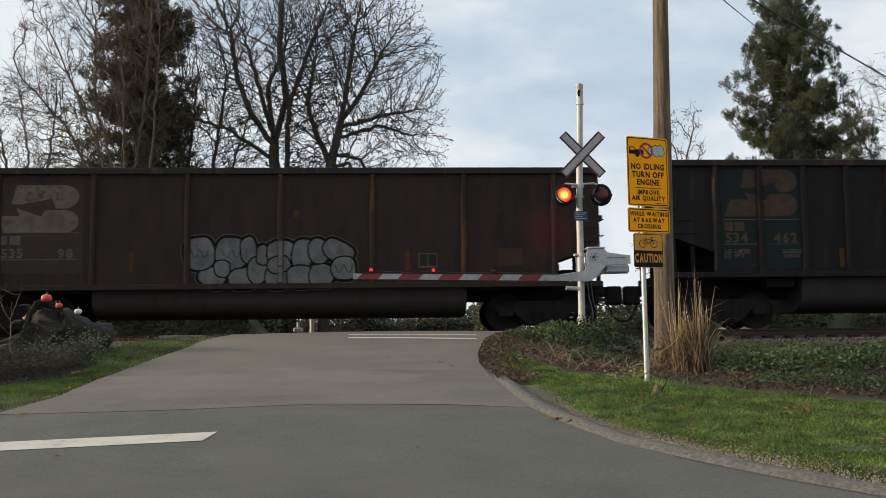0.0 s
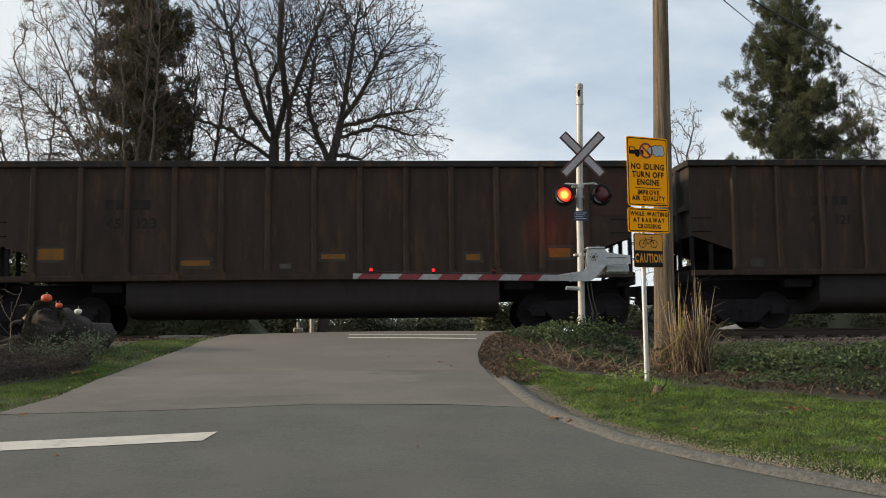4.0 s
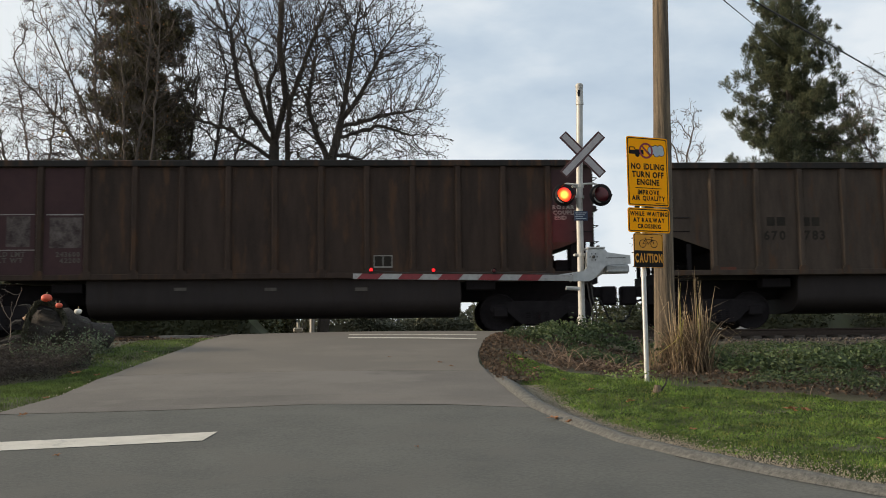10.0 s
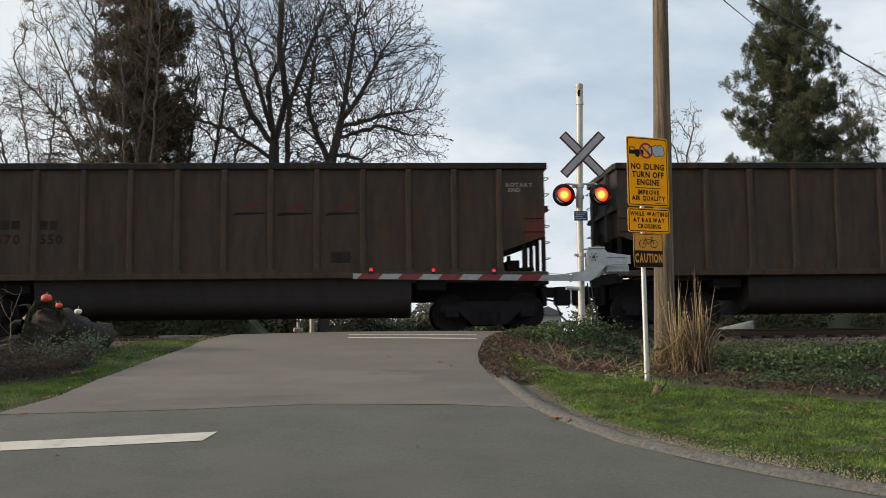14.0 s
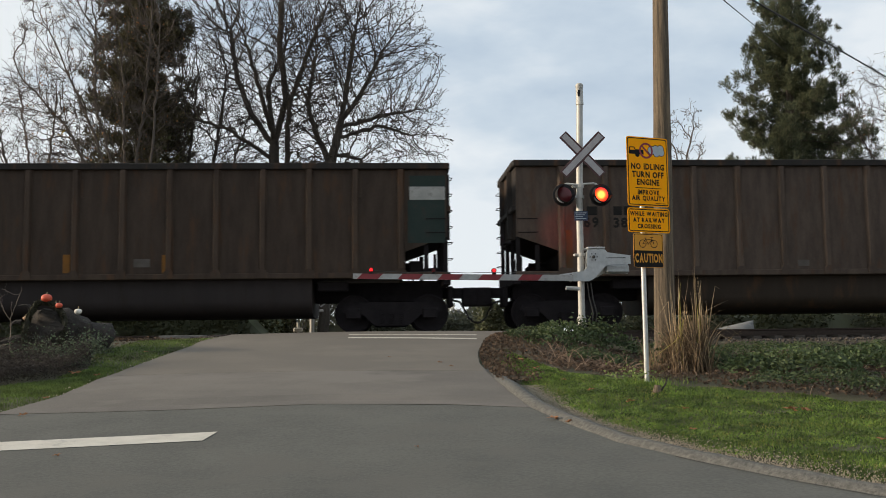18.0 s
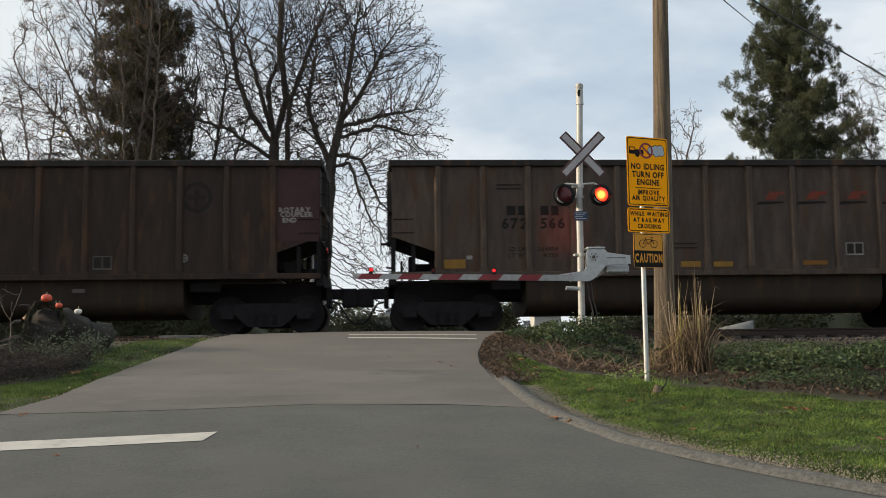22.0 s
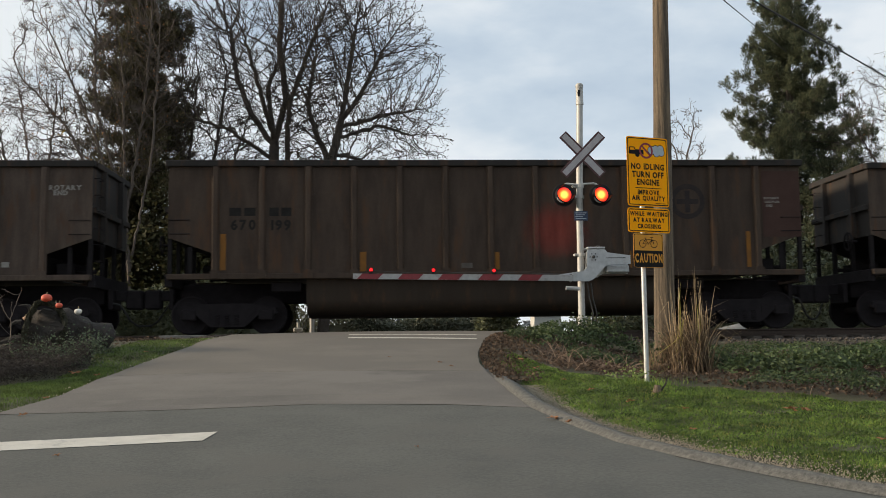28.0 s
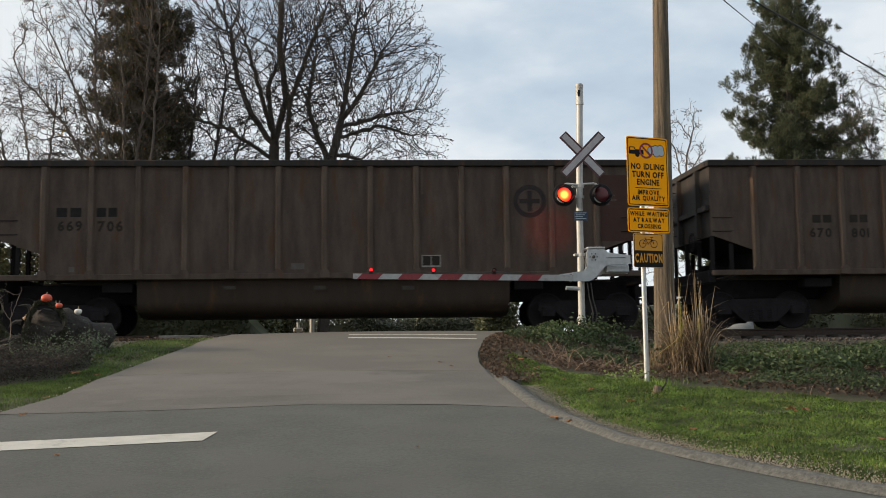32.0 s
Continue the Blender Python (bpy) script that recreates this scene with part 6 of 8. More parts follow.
bar(car, "end_panel", 6.48, 7.43, 2.16, 3.73, STENCIL_REDDISH)
stencil(car, "ROTARY", 6.71, 3.08, 0.051, STENCIL_WHITE, 1.0)
stencil(car, "COUPLER", 6.72, 2.99, 0.051, STENCIL_WHITE, 1.0)
stencil(car, "END", 6.65, 2.9, 0.051, STENCIL_WHITE, 1.0)
bar(car, "paint_patch", 6.06, 6.16, 1.45, 2.29, STENCIL_ORANGE)
bar(car, "paint_patch", 3.15, 3.24, 1.48, 1.79, STENCIL_ORANGE)
car = TRAIN[16]
bar(car, "letter_block", -5.0, -4.79, 2.42, 2.63, STENCIL_FAINTDARK)
bar(car, "letter_block", -4.75, -4.55, 2.42, 2.62, STENCIL_FAINTDARK)
bar(car, "letter_block", -4.14, -3.95, 2.41, 2.62, STENCIL_FAINTDARK)
bar(car, "letter_block", -3.9, -3.72, 2.41, 2.62, STENCIL_FAINTDARK)
stencil(car, "670", -4.83, 2.18, 0.208, STENCIL_FAINTDARK, 1.0)
stencil(car, "791", -3.87, 2.18, 0.208, STENCIL_FAINTDARK, 1.0)
striped_letter(car, 0.14, 0.89, 2.78, STENCIL_REDDIM)
striped_letter(car, 1.18, 1.97, 2.77, STENCIL_REDDIM)
striped_letter(car, 2.31, 3.06, 2.77, STENCIL_REDDIM)
stencil(car, "ROTARY", 6.83, 3.42, 0.091, STENCIL_WHITE, 1.0)
stencil(car, "END", 6.73, 3.3, 0.091, STENCIL_WHITE, 1.0)
bar(car, "notice", 2.49, 2.89, 1.63, 1.82, STENCIL_FAINTDARK)
bar(car, "end_panel", 6.44, 7.44, 2.03, 3.77, PANEL_MAROON)
car = TRAIN[17]
bar(car, "letter_block", -6.07, -5.83, 2.7, 2.91, STENCIL_BLACK)
bar(car, "letter_block", -5.76, -5.51, 2.7, 2.91, STENCIL_BLACK)
bar(car, "letter_block", -5.17, -4.96, 2.7, 2.91, STENCIL_BLACK)
bar(car, "letter_block", -4.91, -4.71, 2.7, 2.91, STENCIL_BLACK)
stencil(car, "669", -5.76, 2.48, 0.221, STENCIL_FAINTDARK, 1.0)
stencil(car, "706", -4.86, 2.47, 0.221, STENCIL_FAINTDARK, 1.0)
bar(car, "notice", -0.76, -0.5, 1.47, 1.6, STENCIL_WHITE)
round_emblem(car, 4.77, 3.03, 0.39, RING_DARK)
bar(car, "end_panel", 6.39, 7.37, 2.08, 3.64, STENCIL_REDDISH)
stencil(car, "ROTARY", 6.64, 3.15, 0.045, STENCIL_DIM, 1.0)
stencil(car, "COUPLER", 6.67, 3.05, 0.045, STENCIL_DIM, 1.0)
stencil(car, "END", 6.59, 2.95, 0.045, STENCIL_DIM, 1.0)
data_box(car, 2.23, 2.67, 1.5, 1.78, STENCIL_WHITE)
bar(car, "notice", -0.77, -0.47, 1.47, 1.61, STENCIL_DIM)
bar(car, "notice", -5.76, -5.64, 1.44, 1.56, STENCIL_DIM)
bar(car, "reflector", -2.3, -2.03, 1.02, 1.1, STENCIL_FAINT)
bar(car, "reflector", -0.25, 0.02, 1.0, 1.09, STENCIL_FAINT)
bar(car, "reflector", 1.77, 2.05, 0.98, 1.07, STENCIL_FAINT)
car = TRAIN[18]
bar(car, "letter_block", -4.95, -4.74, 2.49, 2.68, STENCIL_FAINTDARK)
bar(car, "letter_block", -4.69, -4.48, 2.49, 2.68, STENCIL_FAINTDARK)
bar(car, "letter_block", -4.04, -3.84, 2.49, 2.68, STENCIL_FAINTDARK)
bar(car, "letter_block", -3.79, -3.6, 2.49, 2.68, STENCIL_FAINTDARK)
stencil(car, "670", -4.76, 2.24, 0.208, STENCIL_FAINTDARK, 1.0)
stencil(car, "801", -3.79, 2.23, 0.208, STENCIL_FAINTDARK, 1.0)
spray_piece(TRAIN[0])


# ---- trees ----
BARK_DARK = surf("dark_wet_bark", (0.040, 0.032, 0.025), (0.075, 0.060, 0.047), 6, 0.9, 0, 0.5, 30)
BARK_PALE = surf("grey_twig_bark", (0.075, 0.060, 0.050), (0.12, 0.098, 0.082), 6, 0.9, 0, 0.3, 30)
CEDAR = leafy("cedar_foliage", (0.027, 0.040, 0.021), (0.118, 0.126, 0.064), 0.8, 0.15)
CEDAR_DIM = leafy("dark_conifer_foliage", (0.045, 0.044, 0.023), (0.125, 0.106, 0.052), 0.85, 0.15)


def limb_line(pts, step, wob, rng):
    """A limb through a few points, cut into short steps with a little wander."""
    out = []
    for a, b in zip(pts, pts[1:]):
        a, b = np.array(a, float), np.array(b, float)
        k = max(1, int(np.linalg.norm(b - a) / step))
        out += [a + (b - a) * i / k + rng.normal(0, wob, 3) * (i > 0) for i in range(k)]
    return out + [np.array(pts[-1], float)]


def grown_tree(base, limbs, blobs, n, label, bark, seed, kill=0.26, reach=1.4, step=0.2, tip=0.0085, power=2.25, sprigs=2, sprig=0.26, keys=None, key_share=0.4, key_size=0.035, sag=0.0, fork=(0, 0, 7.0), outward=0.9, name="bare_tree", group="bare trees", most=0.4):
    """A leafless tree whose branches grow from its first limbs into the free room of a crown (egg shapes from the base) and thicken towards the
    trunk; limbs in one mesh, fine twigs in a second, the seeds or leaves that still hang on them in a third."""
    rng = np.random.default_rng(seed)
    t = thing(name, Matrix.Translation(base), label, "tree", group)
    pos, up = [], []
    for pts in limbs:
        line = limb_line(pts, step, 0.12 * step, rng)
        at = int(np.argmin([np.sum((p - line[0]) ** 2) for p in pos])) if pos else -1
        for p in line:
            pos.append(p)
            up.append(at)
            at = len(pos) - 1
    goal = []
    share = [b[3] * b[4] * b[5] for b in blobs]
    for b, s in zip(blobs, share):
        q = rng.normal(size=(int(n * s / sum(share)), 3))
        q *= (rng.random(len(q)) ** 0.27 / np.linalg.norm(q, axis=1))[:, None]
        goal.append(q * (b[3], b[4], b[5]) + (b[0], b[1], b[2]))
    goal = np.concatenate(goal)
    near = np.full(len(goal), 1e9)
    who = np.zeros(len(goal), int)
    fresh = list(range(len(pos)))
    for _ in range(140):
        p = np.array([pos[i] for i in fresh])
        for s in range(0, len(p), 400):
            d = ((goal[:, None, :] - p[None, s:s + 400, :]) ** 2).sum(2)
            j = d.argmin(1)
            m = d[np.arange(len(goal)), j]
            better = m < near
            near[better], who[better] = m[better], np.array(fresh)[s + j[better]]
        live = near > kill * kill
        goal, near, who = goal[live], near[live], who[live]
        pull = near < reach * reach
        if not pull.any():
            break
        nodes, inv = np.unique(who[pull], return_inverse=True)
        here = np.array([pos[i] for i in nodes])
        g = goal[pull] - here[inv]
        g /= np.linalg.norm(g, axis=1)[:, None] + 1e-9
        acc = np.zeros((len(nodes), 3))
        np.add.at(acc, inv, g)
        acc /= np.linalg.norm(acc, axis=1)[:, None] + 1e-9
        away = here - np.array(fork, float)
        away /= np.linalg.norm(away, axis=1)[:, None] + 1e-9
        acc += outward * away + rng.normal(0, 0.28, acc.shape)
        acc[:, 2] += 0.15 - sag
        acc /= np.linalg.norm(acc, axis=1)[:, None] + 1e-9
        fresh = []
        for i, q in zip(nodes, here + acc * step):
            pos.append(q)
            up.append(int(i))
            fresh.append(len(pos) - 1)
    count = len(pos)
    kids = [[] for _ in range(count)]
    for i, u in enumerate(up):
        if u >= 0:
            kids[u].append(i)
    load = [0.0] * count
    for i in range(count - 1, -1, -1):
        load[i] = sum(load[c] for c in kids[i]) or 1.0
    rad = [min(tip * l ** (1 / power), most) for l in load]
    wood, fine = Shape(), Shape()
    starts, tips = [0], []
    while starts:
        i = starts.pop()
        chain = [up[i], i] if up[i] >= 0 else [i]
        while kids[i]:
            order = sorted(kids[i], key=lambda c: -load[c])
            starts += order[1:]
            i = order[0]
            chain.append(i)
        tips.append(i)
        rr = [rad[c] for c in chain]
        rr[0] = min(rr[0], rr[1] * 1.15)
        if len(chain) > 1:
            big = rr[0] > tip * 4
            (wood if big else fine).tube([pos[c] for c in chain], rr, 9 if rr[0] > 0.09 else 5 if big else 3, caps=False)
    leaf_v, leaf_f = [], []

    def hang(o):
        for _ in range(2):
            e = Euler(tuple(rng.random(3) * 6)).to_matrix()
            s = key_size * rng.uniform(0.6, 1.3)
            k = len(leaf_v)
            leaf_v.extend(tuple(o + e @ Vector(c) * s) for c in ((-1, 0, 0), (0, -0.7, 0.25), (1, 0, 0), (0, 0.7, -0.25)))
            leaf_f.append((k, k + 1, k + 2, k + 3))

    for i in range(count):
        if rad[i] > tip * 2.6 or up[i] < 0:
            continue
        d0 = pos[i] - pos[up[i]]
        d0 = d0 / (np.linalg.norm(d0) + 1e-9)
        for _ in range(sprigs + (2 if not kids[i] else 0)):
            if rng.random() < 0.3:
                continue
            d = d0 + rng.normal(0, 0.75, 3)
            d /= np.linalg.norm(d)
            ln = sprig * rng.uniform(0.4, 1.2)
            a = pos[i]
            b = a + d * ln * 0.55
            d = d + rng.normal(0, 0.4, 3) + np.array((0, 0, 0.25 - 2 * sag))
            c = b + d / np.linalg.norm(d) * ln * 0.5
            fine.tube([a, b, c], [tip * 0.75, tip * 0.65, tip * 0.5], 3, caps=False)
            if keys and rng.random() < key_share:
                hang(Vector(c))
    part("trunk", wood, bark, t, smooth=True)
    part("crown", fine, bark, t, "fine leafless twigs")
    if leaf_v:
        me = bpy.data.meshes.new("hanging_seed")
        me.from_pydata(leaf_v, [], leaf_f)
        me.materials.append(keys)
        tagged(part("hanging_seed", me, None, t), kind="stuff")
    return t


def conifer(base, height, width, seed, leaf, label, name="conifer", limbs_per_m=13, taper=0.72, tufts=70, size=0.17, rise_tip=0.5, gap=0.25, clump=0.34, lean_up=0.9):
    """An evergreen: tapered trunk, boughs in uneven whorls that sweep out and turn up, and on each bough tufts of many small upright sprays, with gaps between."""
    rng = random.Random(seed)
    t = thing(name, Matrix.Translation(base), label, "tree", "evergreen trees")
    wood = Shape().tube([(0.1 * noise.noise(Vector((0, 0, z * 0.3 + seed))), 0.1 * noise.noise(Vector((5, 0, z * 0.3))), z) for z in np.linspace(-0.4, height * 0.97, 12)], list(np.linspace(width * 0.04, 0.02, 12)), 10)
    v, f = [], []
    n = int(height * limbs_per_m)
    for i in range(n):
        h = 0.05 + 0.95 * (i + rng.random()) / n
        a = rng.random() * 6.283
        bulge = 1 + 0.2 * noise.noise(Vector((math.cos(a) * 1.1, math.sin(a) * 1.1, h * height * 0.42 + seed)))
        r = width / 2 * (1 - h) ** taper * rng.uniform(0.78, 1.05) * bulge + 0.12
        root = Vector((0, 0, h * height))
        way = Vector((math.cos(a), math.sin(a), 0))
        mid = root + way * r * 0.6 - Vector((0, 0, r * rng.uniform(0.08, 0.25)))
        end = root + way * r + Vector((0, 0, r * rng.uniform(-0.12, 0.12) + rise_tip * 0.4))
        wood.tube([root, mid, end], [0.045 * (1 - h) + 0.012, 0.03 * (1 - h) + 0.01, 0.008], 4, caps=False)
        m = max(2, int(r / clump * 1.6))
        share = 1.0 if h > 0.36 else 0.3
        for j in range(m):
            u = 0.08 + 0.92 * (j + rng.random()) / m
            if rng.random() < gap * (1.25 - u):
                continue
            o = (root.lerp(mid, u / 0.6) if u < 0.6 else mid.lerp(end, (u - 0.6) / 0.4)) + Vector((rng.gauss(0, 0.16), rng.gauss(0, 0.16), rng.gauss(0.02, 0.12)))
            cr = clump * rng.uniform(0.6, 1.2) * (0.75 + 0.25 * min(r, 1))
            axis = (way * 0.5 + Vector((rng.gauss(0, 0.25), rng.gauss(0, 0.25), lean_up))).normalized()
            for _ in range(int(tufts * share * rng.uniform(0.7, 1.2))):
                q = Vector((rng.gauss(0, 1), rng.gauss(0, 1), rng.gauss(0, 1)))
                q = q.normalized() * rng.random() ** 0.45
                p = o + Vector((q.x * cr * 0.72, q.y * cr * 0.72, q.z * cr * 0.95))
                d = (axis + q * 0.9 + Vector((rng.gauss(0, 0.3), rng.gauss(0, 0.3), rng.gauss(0, 0.3)))).normalized()
                side = d.cross(Vector((rng.gauss(0, 1), rng.gauss(0, 1), rng.gauss(0, 1)))).normalized()
                s = size * rng.uniform(0.55, 1.2) * (1.0 if h > 0.36 else 1.8)
                k = len(v)
                v.extend((tuple(p - side * s * 0.15), tuple(p + side * s * 0.15), tuple(p + d * s * 1.1)))
                f.append((k, k + 1, k + 2))
    part("trunk", wood, BARK_DARK, t, smooth=True)
    me = bpy.data.meshes.new("crown")
    me.from_pydata(v, [], f)
    me.materials.append(leaf)
    part("crown", me, None, t)
    return t


SEEDS = leafy("dry_seed_clusters", (0.032, 0.024, 0.018), (0.075, 0.055, 0.038), 0.8, 0.1)
RUSTY_LEAF = leafy("rusty_last_leaves", (0.22, 0.10, 0.035), (0.32, 0.17, 0.07), 0.7, 0.4)
conifer((-9.35, 38.0, 0.9), 21.5, 5.6, 11, CEDAR_DIM, "tall dark brownish evergreen behind the track", taper=0.42, limbs_per_m=16, tufts=110, size=0.13, gap=0.12, clump=0.28, lean_up=0.5, rise_tip=0.2)
conifer((18.9, 44, 0.6), 18.8, 12.2, 12, CEDAR, "tall green cedar with upswept branch tips", limbs_per_m=17, tufts=115, size=0.115, gap=0.06, clump=0.26, taper=0.78)
grown_tree((-4.0, 36.5, 1.0), [
    [(0.25, 0, -0.4), (0.1, 0, 3.5), (0.0, 0, 7.7)], [(0, 0, 7.7), (-0.9, 0.5, 9.0), (-1.5, 0.9, 10.5), (-1.8, 1.0, 12.5)],
    [(0, 0, 7.7), (0.45, -0.2, 9.4), (0.25, -0.5, 11.4), (0.3, -0.6, 13.6)], [(0.1, 0, 3.5), (0.5, -0.4, 6.8), (0.6, -0.8, 9.0), (1.2, -1.0, 10.7), (2.0, -1.2, 12.6)],
    [(0, 0, 7.2), (-1.6, -0.6, 8.2), (-3.0, -0.9, 8.6)], [(0, 0, 7.9), (-0.4, 1.2, 10.2), (0.3, 2.0, 12.4)], [(0, 0, 7.9), (-0.3, -1.2, 9.2), (-0.9, -1.9, 11.4)]],
    [(-0.2, 0, 11.8, 3.5, 2.8, 5.4), (-1.7, 0, 8.6, 1.9, 1.8, 2.4)], 5200, "large leafless maple with spreading limbs", BARK_DARK, 21, kill=0.22, reach=1.0, step=0.17, power=2.36, tip=0.0078, outward=0.75, keys=SEEDS, key_share=0.2, sprigs=1, sprig=0.24)
grown_tree((-2.1, 36.0, 1.0), [
    [(-0.1, 0, -0.4), (0.05, 0, 4.0), (0.2, 0, 6.9), (0.6, 0, 8.6)], [(0.6, 0, 8.6), (1.3, -0.4, 9.4), (2.2, -0.7, 11.1)],
    [(0.6, 0, 8.6), (0.95, 0.3, 10.9), (1.2, 0.4, 12.6)], [(0.5, 0, 8.3), (2.2, 0.5, 8.9), (3.2, 0.7, 9.1)], [(0.4, 0, 7.9), (2.0, -0.3, 8.3), (3.2, -0.5, 7.9)],
    [(0.2, 0, 6.9), (-0.3, 0.3, 8.0), (-0.7, 0.6, 9.3), (-0.3, 0.7, 11.6)], [(0.3, 0, 7.3), (1.3, 0.4, 7.2), (2.0, 0.6, 5.6)], [(0.2, 0, 6.8), (0.9, -0.5, 6.9), (1.5, -0.7, 5.2)]],
    [(1.0, 0, 9.9, 3.35, 2.7, 4.2), (3.1, 0, 7.9, 1.5, 1.3, 1.5), (1.9, 0, 4.4, 1.5, 1.2, 3.2), (1.9, 0, 4.2, 1.6, 1.2, 3.0)], 6000, "leafless maple with a leaning trunk and low hanging boughs", BARK_DARK, 22, kill=0.22, reach=1.0, step=0.17, power=2.36, tip=0.0078, outward=0.75, keys=SEEDS, key_share=0.35, key_size=0.04, sprigs=1, sprig=0.24)
grown_tree((-6.9, 37.5, 1.0), [
    [(0.2, 0, -0.4), (0.1, 0, 4.0), (0.6, 0, 8.0), (1.0, 0.2, 11.0)], [(0.1, 0, 3.6), (-0.5, 0.3, 7.4), (-0.2, 0.4, 10.5)], [(0.1, 0, 3.0), (1.2, -0.4, 6.8), (1.9, -0.5, 9.0)]],
    [(0.4, 0, 8.8, 1.9, 1.6, 4.6)], 1500, "slender leafless maple beside the evergreen", BARK_DARK, 31, kill=0.24, reach=1.0, step=0.17, power=2.6, fork=(0.3, 0, 3.0), keys=SEEDS, key_share=0.1, tip=0.0075, sprigs=1)
grown_tree((-8.7, 34.8, 0.9), [
    [(0, 0, -0.4), (-0.1, 0, 3.0), (-0.3, 0, 6.2), (-0.5, 0.2, 10.5)], [(-0.1, 0, 3.0), (-1.3, 0.2, 7.6), (-2.6, 0.4, 10.5)], [(-0.1, 0, 3.4), (-2.2, -0.2, 8.0), (-3.8, -0.3, 9.8)],
    [(-0.1, 0, 3.0), (0.7, -0.3, 7.2), (0.9, -0.4, 11.0)], [(-0.2, 0, 5.0), (-1.5, 0.5, 9.0), (-1.6, 0.7, 12.2)], [(-0.2, 0, 5.2), (0.2, 0.6, 9.0), (0.4, 0.6, 12.5)]],
    [(-0.7, 0, 10.4, 2.4, 1.5, 5.2), (-2.9, 0, 9.6, 1.7, 1.3, 3.4)], 2600, "leafless tree with grey twigs and a few rusty leaves", BARK_PALE, 26, kill=0.22, reach=1.0, step=0.17, power=2.8, fork=(-0.2, 0, 3.0), keys=RUSTY_LEAF, key_share=0.05, tip=0.007, most=0.065, key_size=0.036)
grown_tree((-13.0, 37.0, 0.9), [
    [(0, 0, -0.4), (0.1, 0, 4.0), (-0.1, 0, 7.5), (-0.5, 0, 10.0)], [(0.1, 0, 4.0), (0.6, 0.2, 7.4), (0.8, 0.2, 9.6)], [(0.1, 0, 4.0), (-0.9, 0.2, 7.0), (-1.3, 0.1, 8.8)]],
    [(-0.2, 0, 7.8, 2.2, 1.3, 3.2)], 330, "thin leafless sapling with a few withered leaves", BARK_PALE, 23, kill=0.25, reach=1.0, fork=(0.1, 0, 3.0), keys=SEEDS, key_share=0.3, tip=0.0075, most=0.1)
grown_tree((12.9, 41, 0.8), [
    [(0, 0, -0.4), (0, 0, 4.5), (-0.05, 0, 7.6)], [(-0.05, 0, 7.0), (0.15, 0, 8.6), (0.45, 0, 9.6), (0.35, 0, 10.7)], [(-0.05, 0, 7.2), (-0.35, 0.1, 8.7), (-0.75, 0.1, 9.4)], [(-0.05, 0, 7.4), (0.6, -0.1, 8.3), (0.85, -0.1, 9.1)],
    [(0, 0, 4.2), (-0.7, 0.1, 5.0), (-1.5, 0.2, 4.8)], [(0, 0, 3.0), (-0.9, -0.1, 3.7), (-1.9, -0.2, 3.3)], [(0, 0, 5.2), (-0.5, 0.2, 6.2), (-1.1, 0.2, 6.5)]],
    [(0.0, 0, 8.9, 1.05, 0.8, 1.5), (-1.2, 0, 4.4, 1.1, 0.8, 2.0)], 260, "slender bare sapling beside the cedar", BARK_PALE, 24, fork=(0, 0, 6.5), keys=SEEDS, key_share=0.4, tip=0.009, power=2.5, kill=0.26, most=0.15, sprig=0.22, sprigs=1)
grown_tree((23.6, 42, 0.8), [
    [(0, 0, -0.4), (0.1, 0, 4.0), (-0.2, 0, 8.0), (-0.3, 0, 11.5)], [(0.1, 0, 4.0), (-1.2, 0.2, 7.6), (-2.4, 0.3, 9.8)], [(0.1, 0, 4.0), (1.4, 0.2, 8.0), (1.8, 0.1, 11.0)]],
    [(-0.4, 0, 9.2, 3.4, 2.4, 4.3)], 1900, "leafless tree with reddish drooping twigs", BARK_PALE, 25, kill=0.22, reach=1.0, step=0.17, keys=RUSTY_LEAF, key_share=0.05, tip=0.007, power=2.7, sag=0.2, most=0.14, sprigs=1)


# ---- verges ----
GRASS = leafy("verge_grass", (0.082, 0.150, 0.020), (0.175, 0.240, 0.044), 0.8, 0.25, 0.62, 2.4)
MOSSY = leafy("mossy_turf", (0.030, 0.062, 0.014), (0.085, 0.125, 0.028), 0.85, 0.2, 0.4, 3.0)
DRY = leafy("dry_reed", (0.15, 0.105, 0.062), (0.50, 0.38, 0.235), 0.7, 0.3)
BRACKEN = leafy("dead_bracken", (0.038, 0.026, 0.018), (0.125, 0.082, 0.052), 0.8, 0.25)
DEADWOOD = leafy("pale_dead_stalk", (0.055, 0.036, 0.026), (0.19, 0.135, 0.098), 0.8, 0.1)
IVY = leafy("ground_ivy", (0.028, 0.046, 0.018), (0.070, 0.098, 0.038), 0.75, 0.25)
HEDGE = leafy("hedge_leaves", (0.044, 0.053, 0.027), (0.130, 0.138, 0.068), 0.65, 0.2)
OLIVE = leafy("olive_undergrowth", (0.036, 0.042, 0.015), (0.105, 0.088, 0.030), 0.7, 0.3)
TANGLE = leafy("brown_tangle", (0.040, 0.034, 0.020), (0.095, 0.076, 0.042), 0.8, 0.25)
YELLOW_LEAF = leafy("yellow_autumn_leaves", (0.26, 0.17, 0.02), (0.40, 0.28, 0.04), 0.6, 0.4)
HEATHER = leafy("grey_brown_shrub", (0.028, 0.023, 0.020), (0.062, 0.050, 0.041), 0.85, 0.2)
SAGE = leafy("grey_green_shrub", (0.040, 0.060, 0.036), (0.10, 0.125, 0.075), 0.8, 0.25)
LEAF_BROWN = leafy("fallen_leaf", (0.17, 0.070, 0.028), (0.30, 0.14, 0.06), 0.7, 0.2)
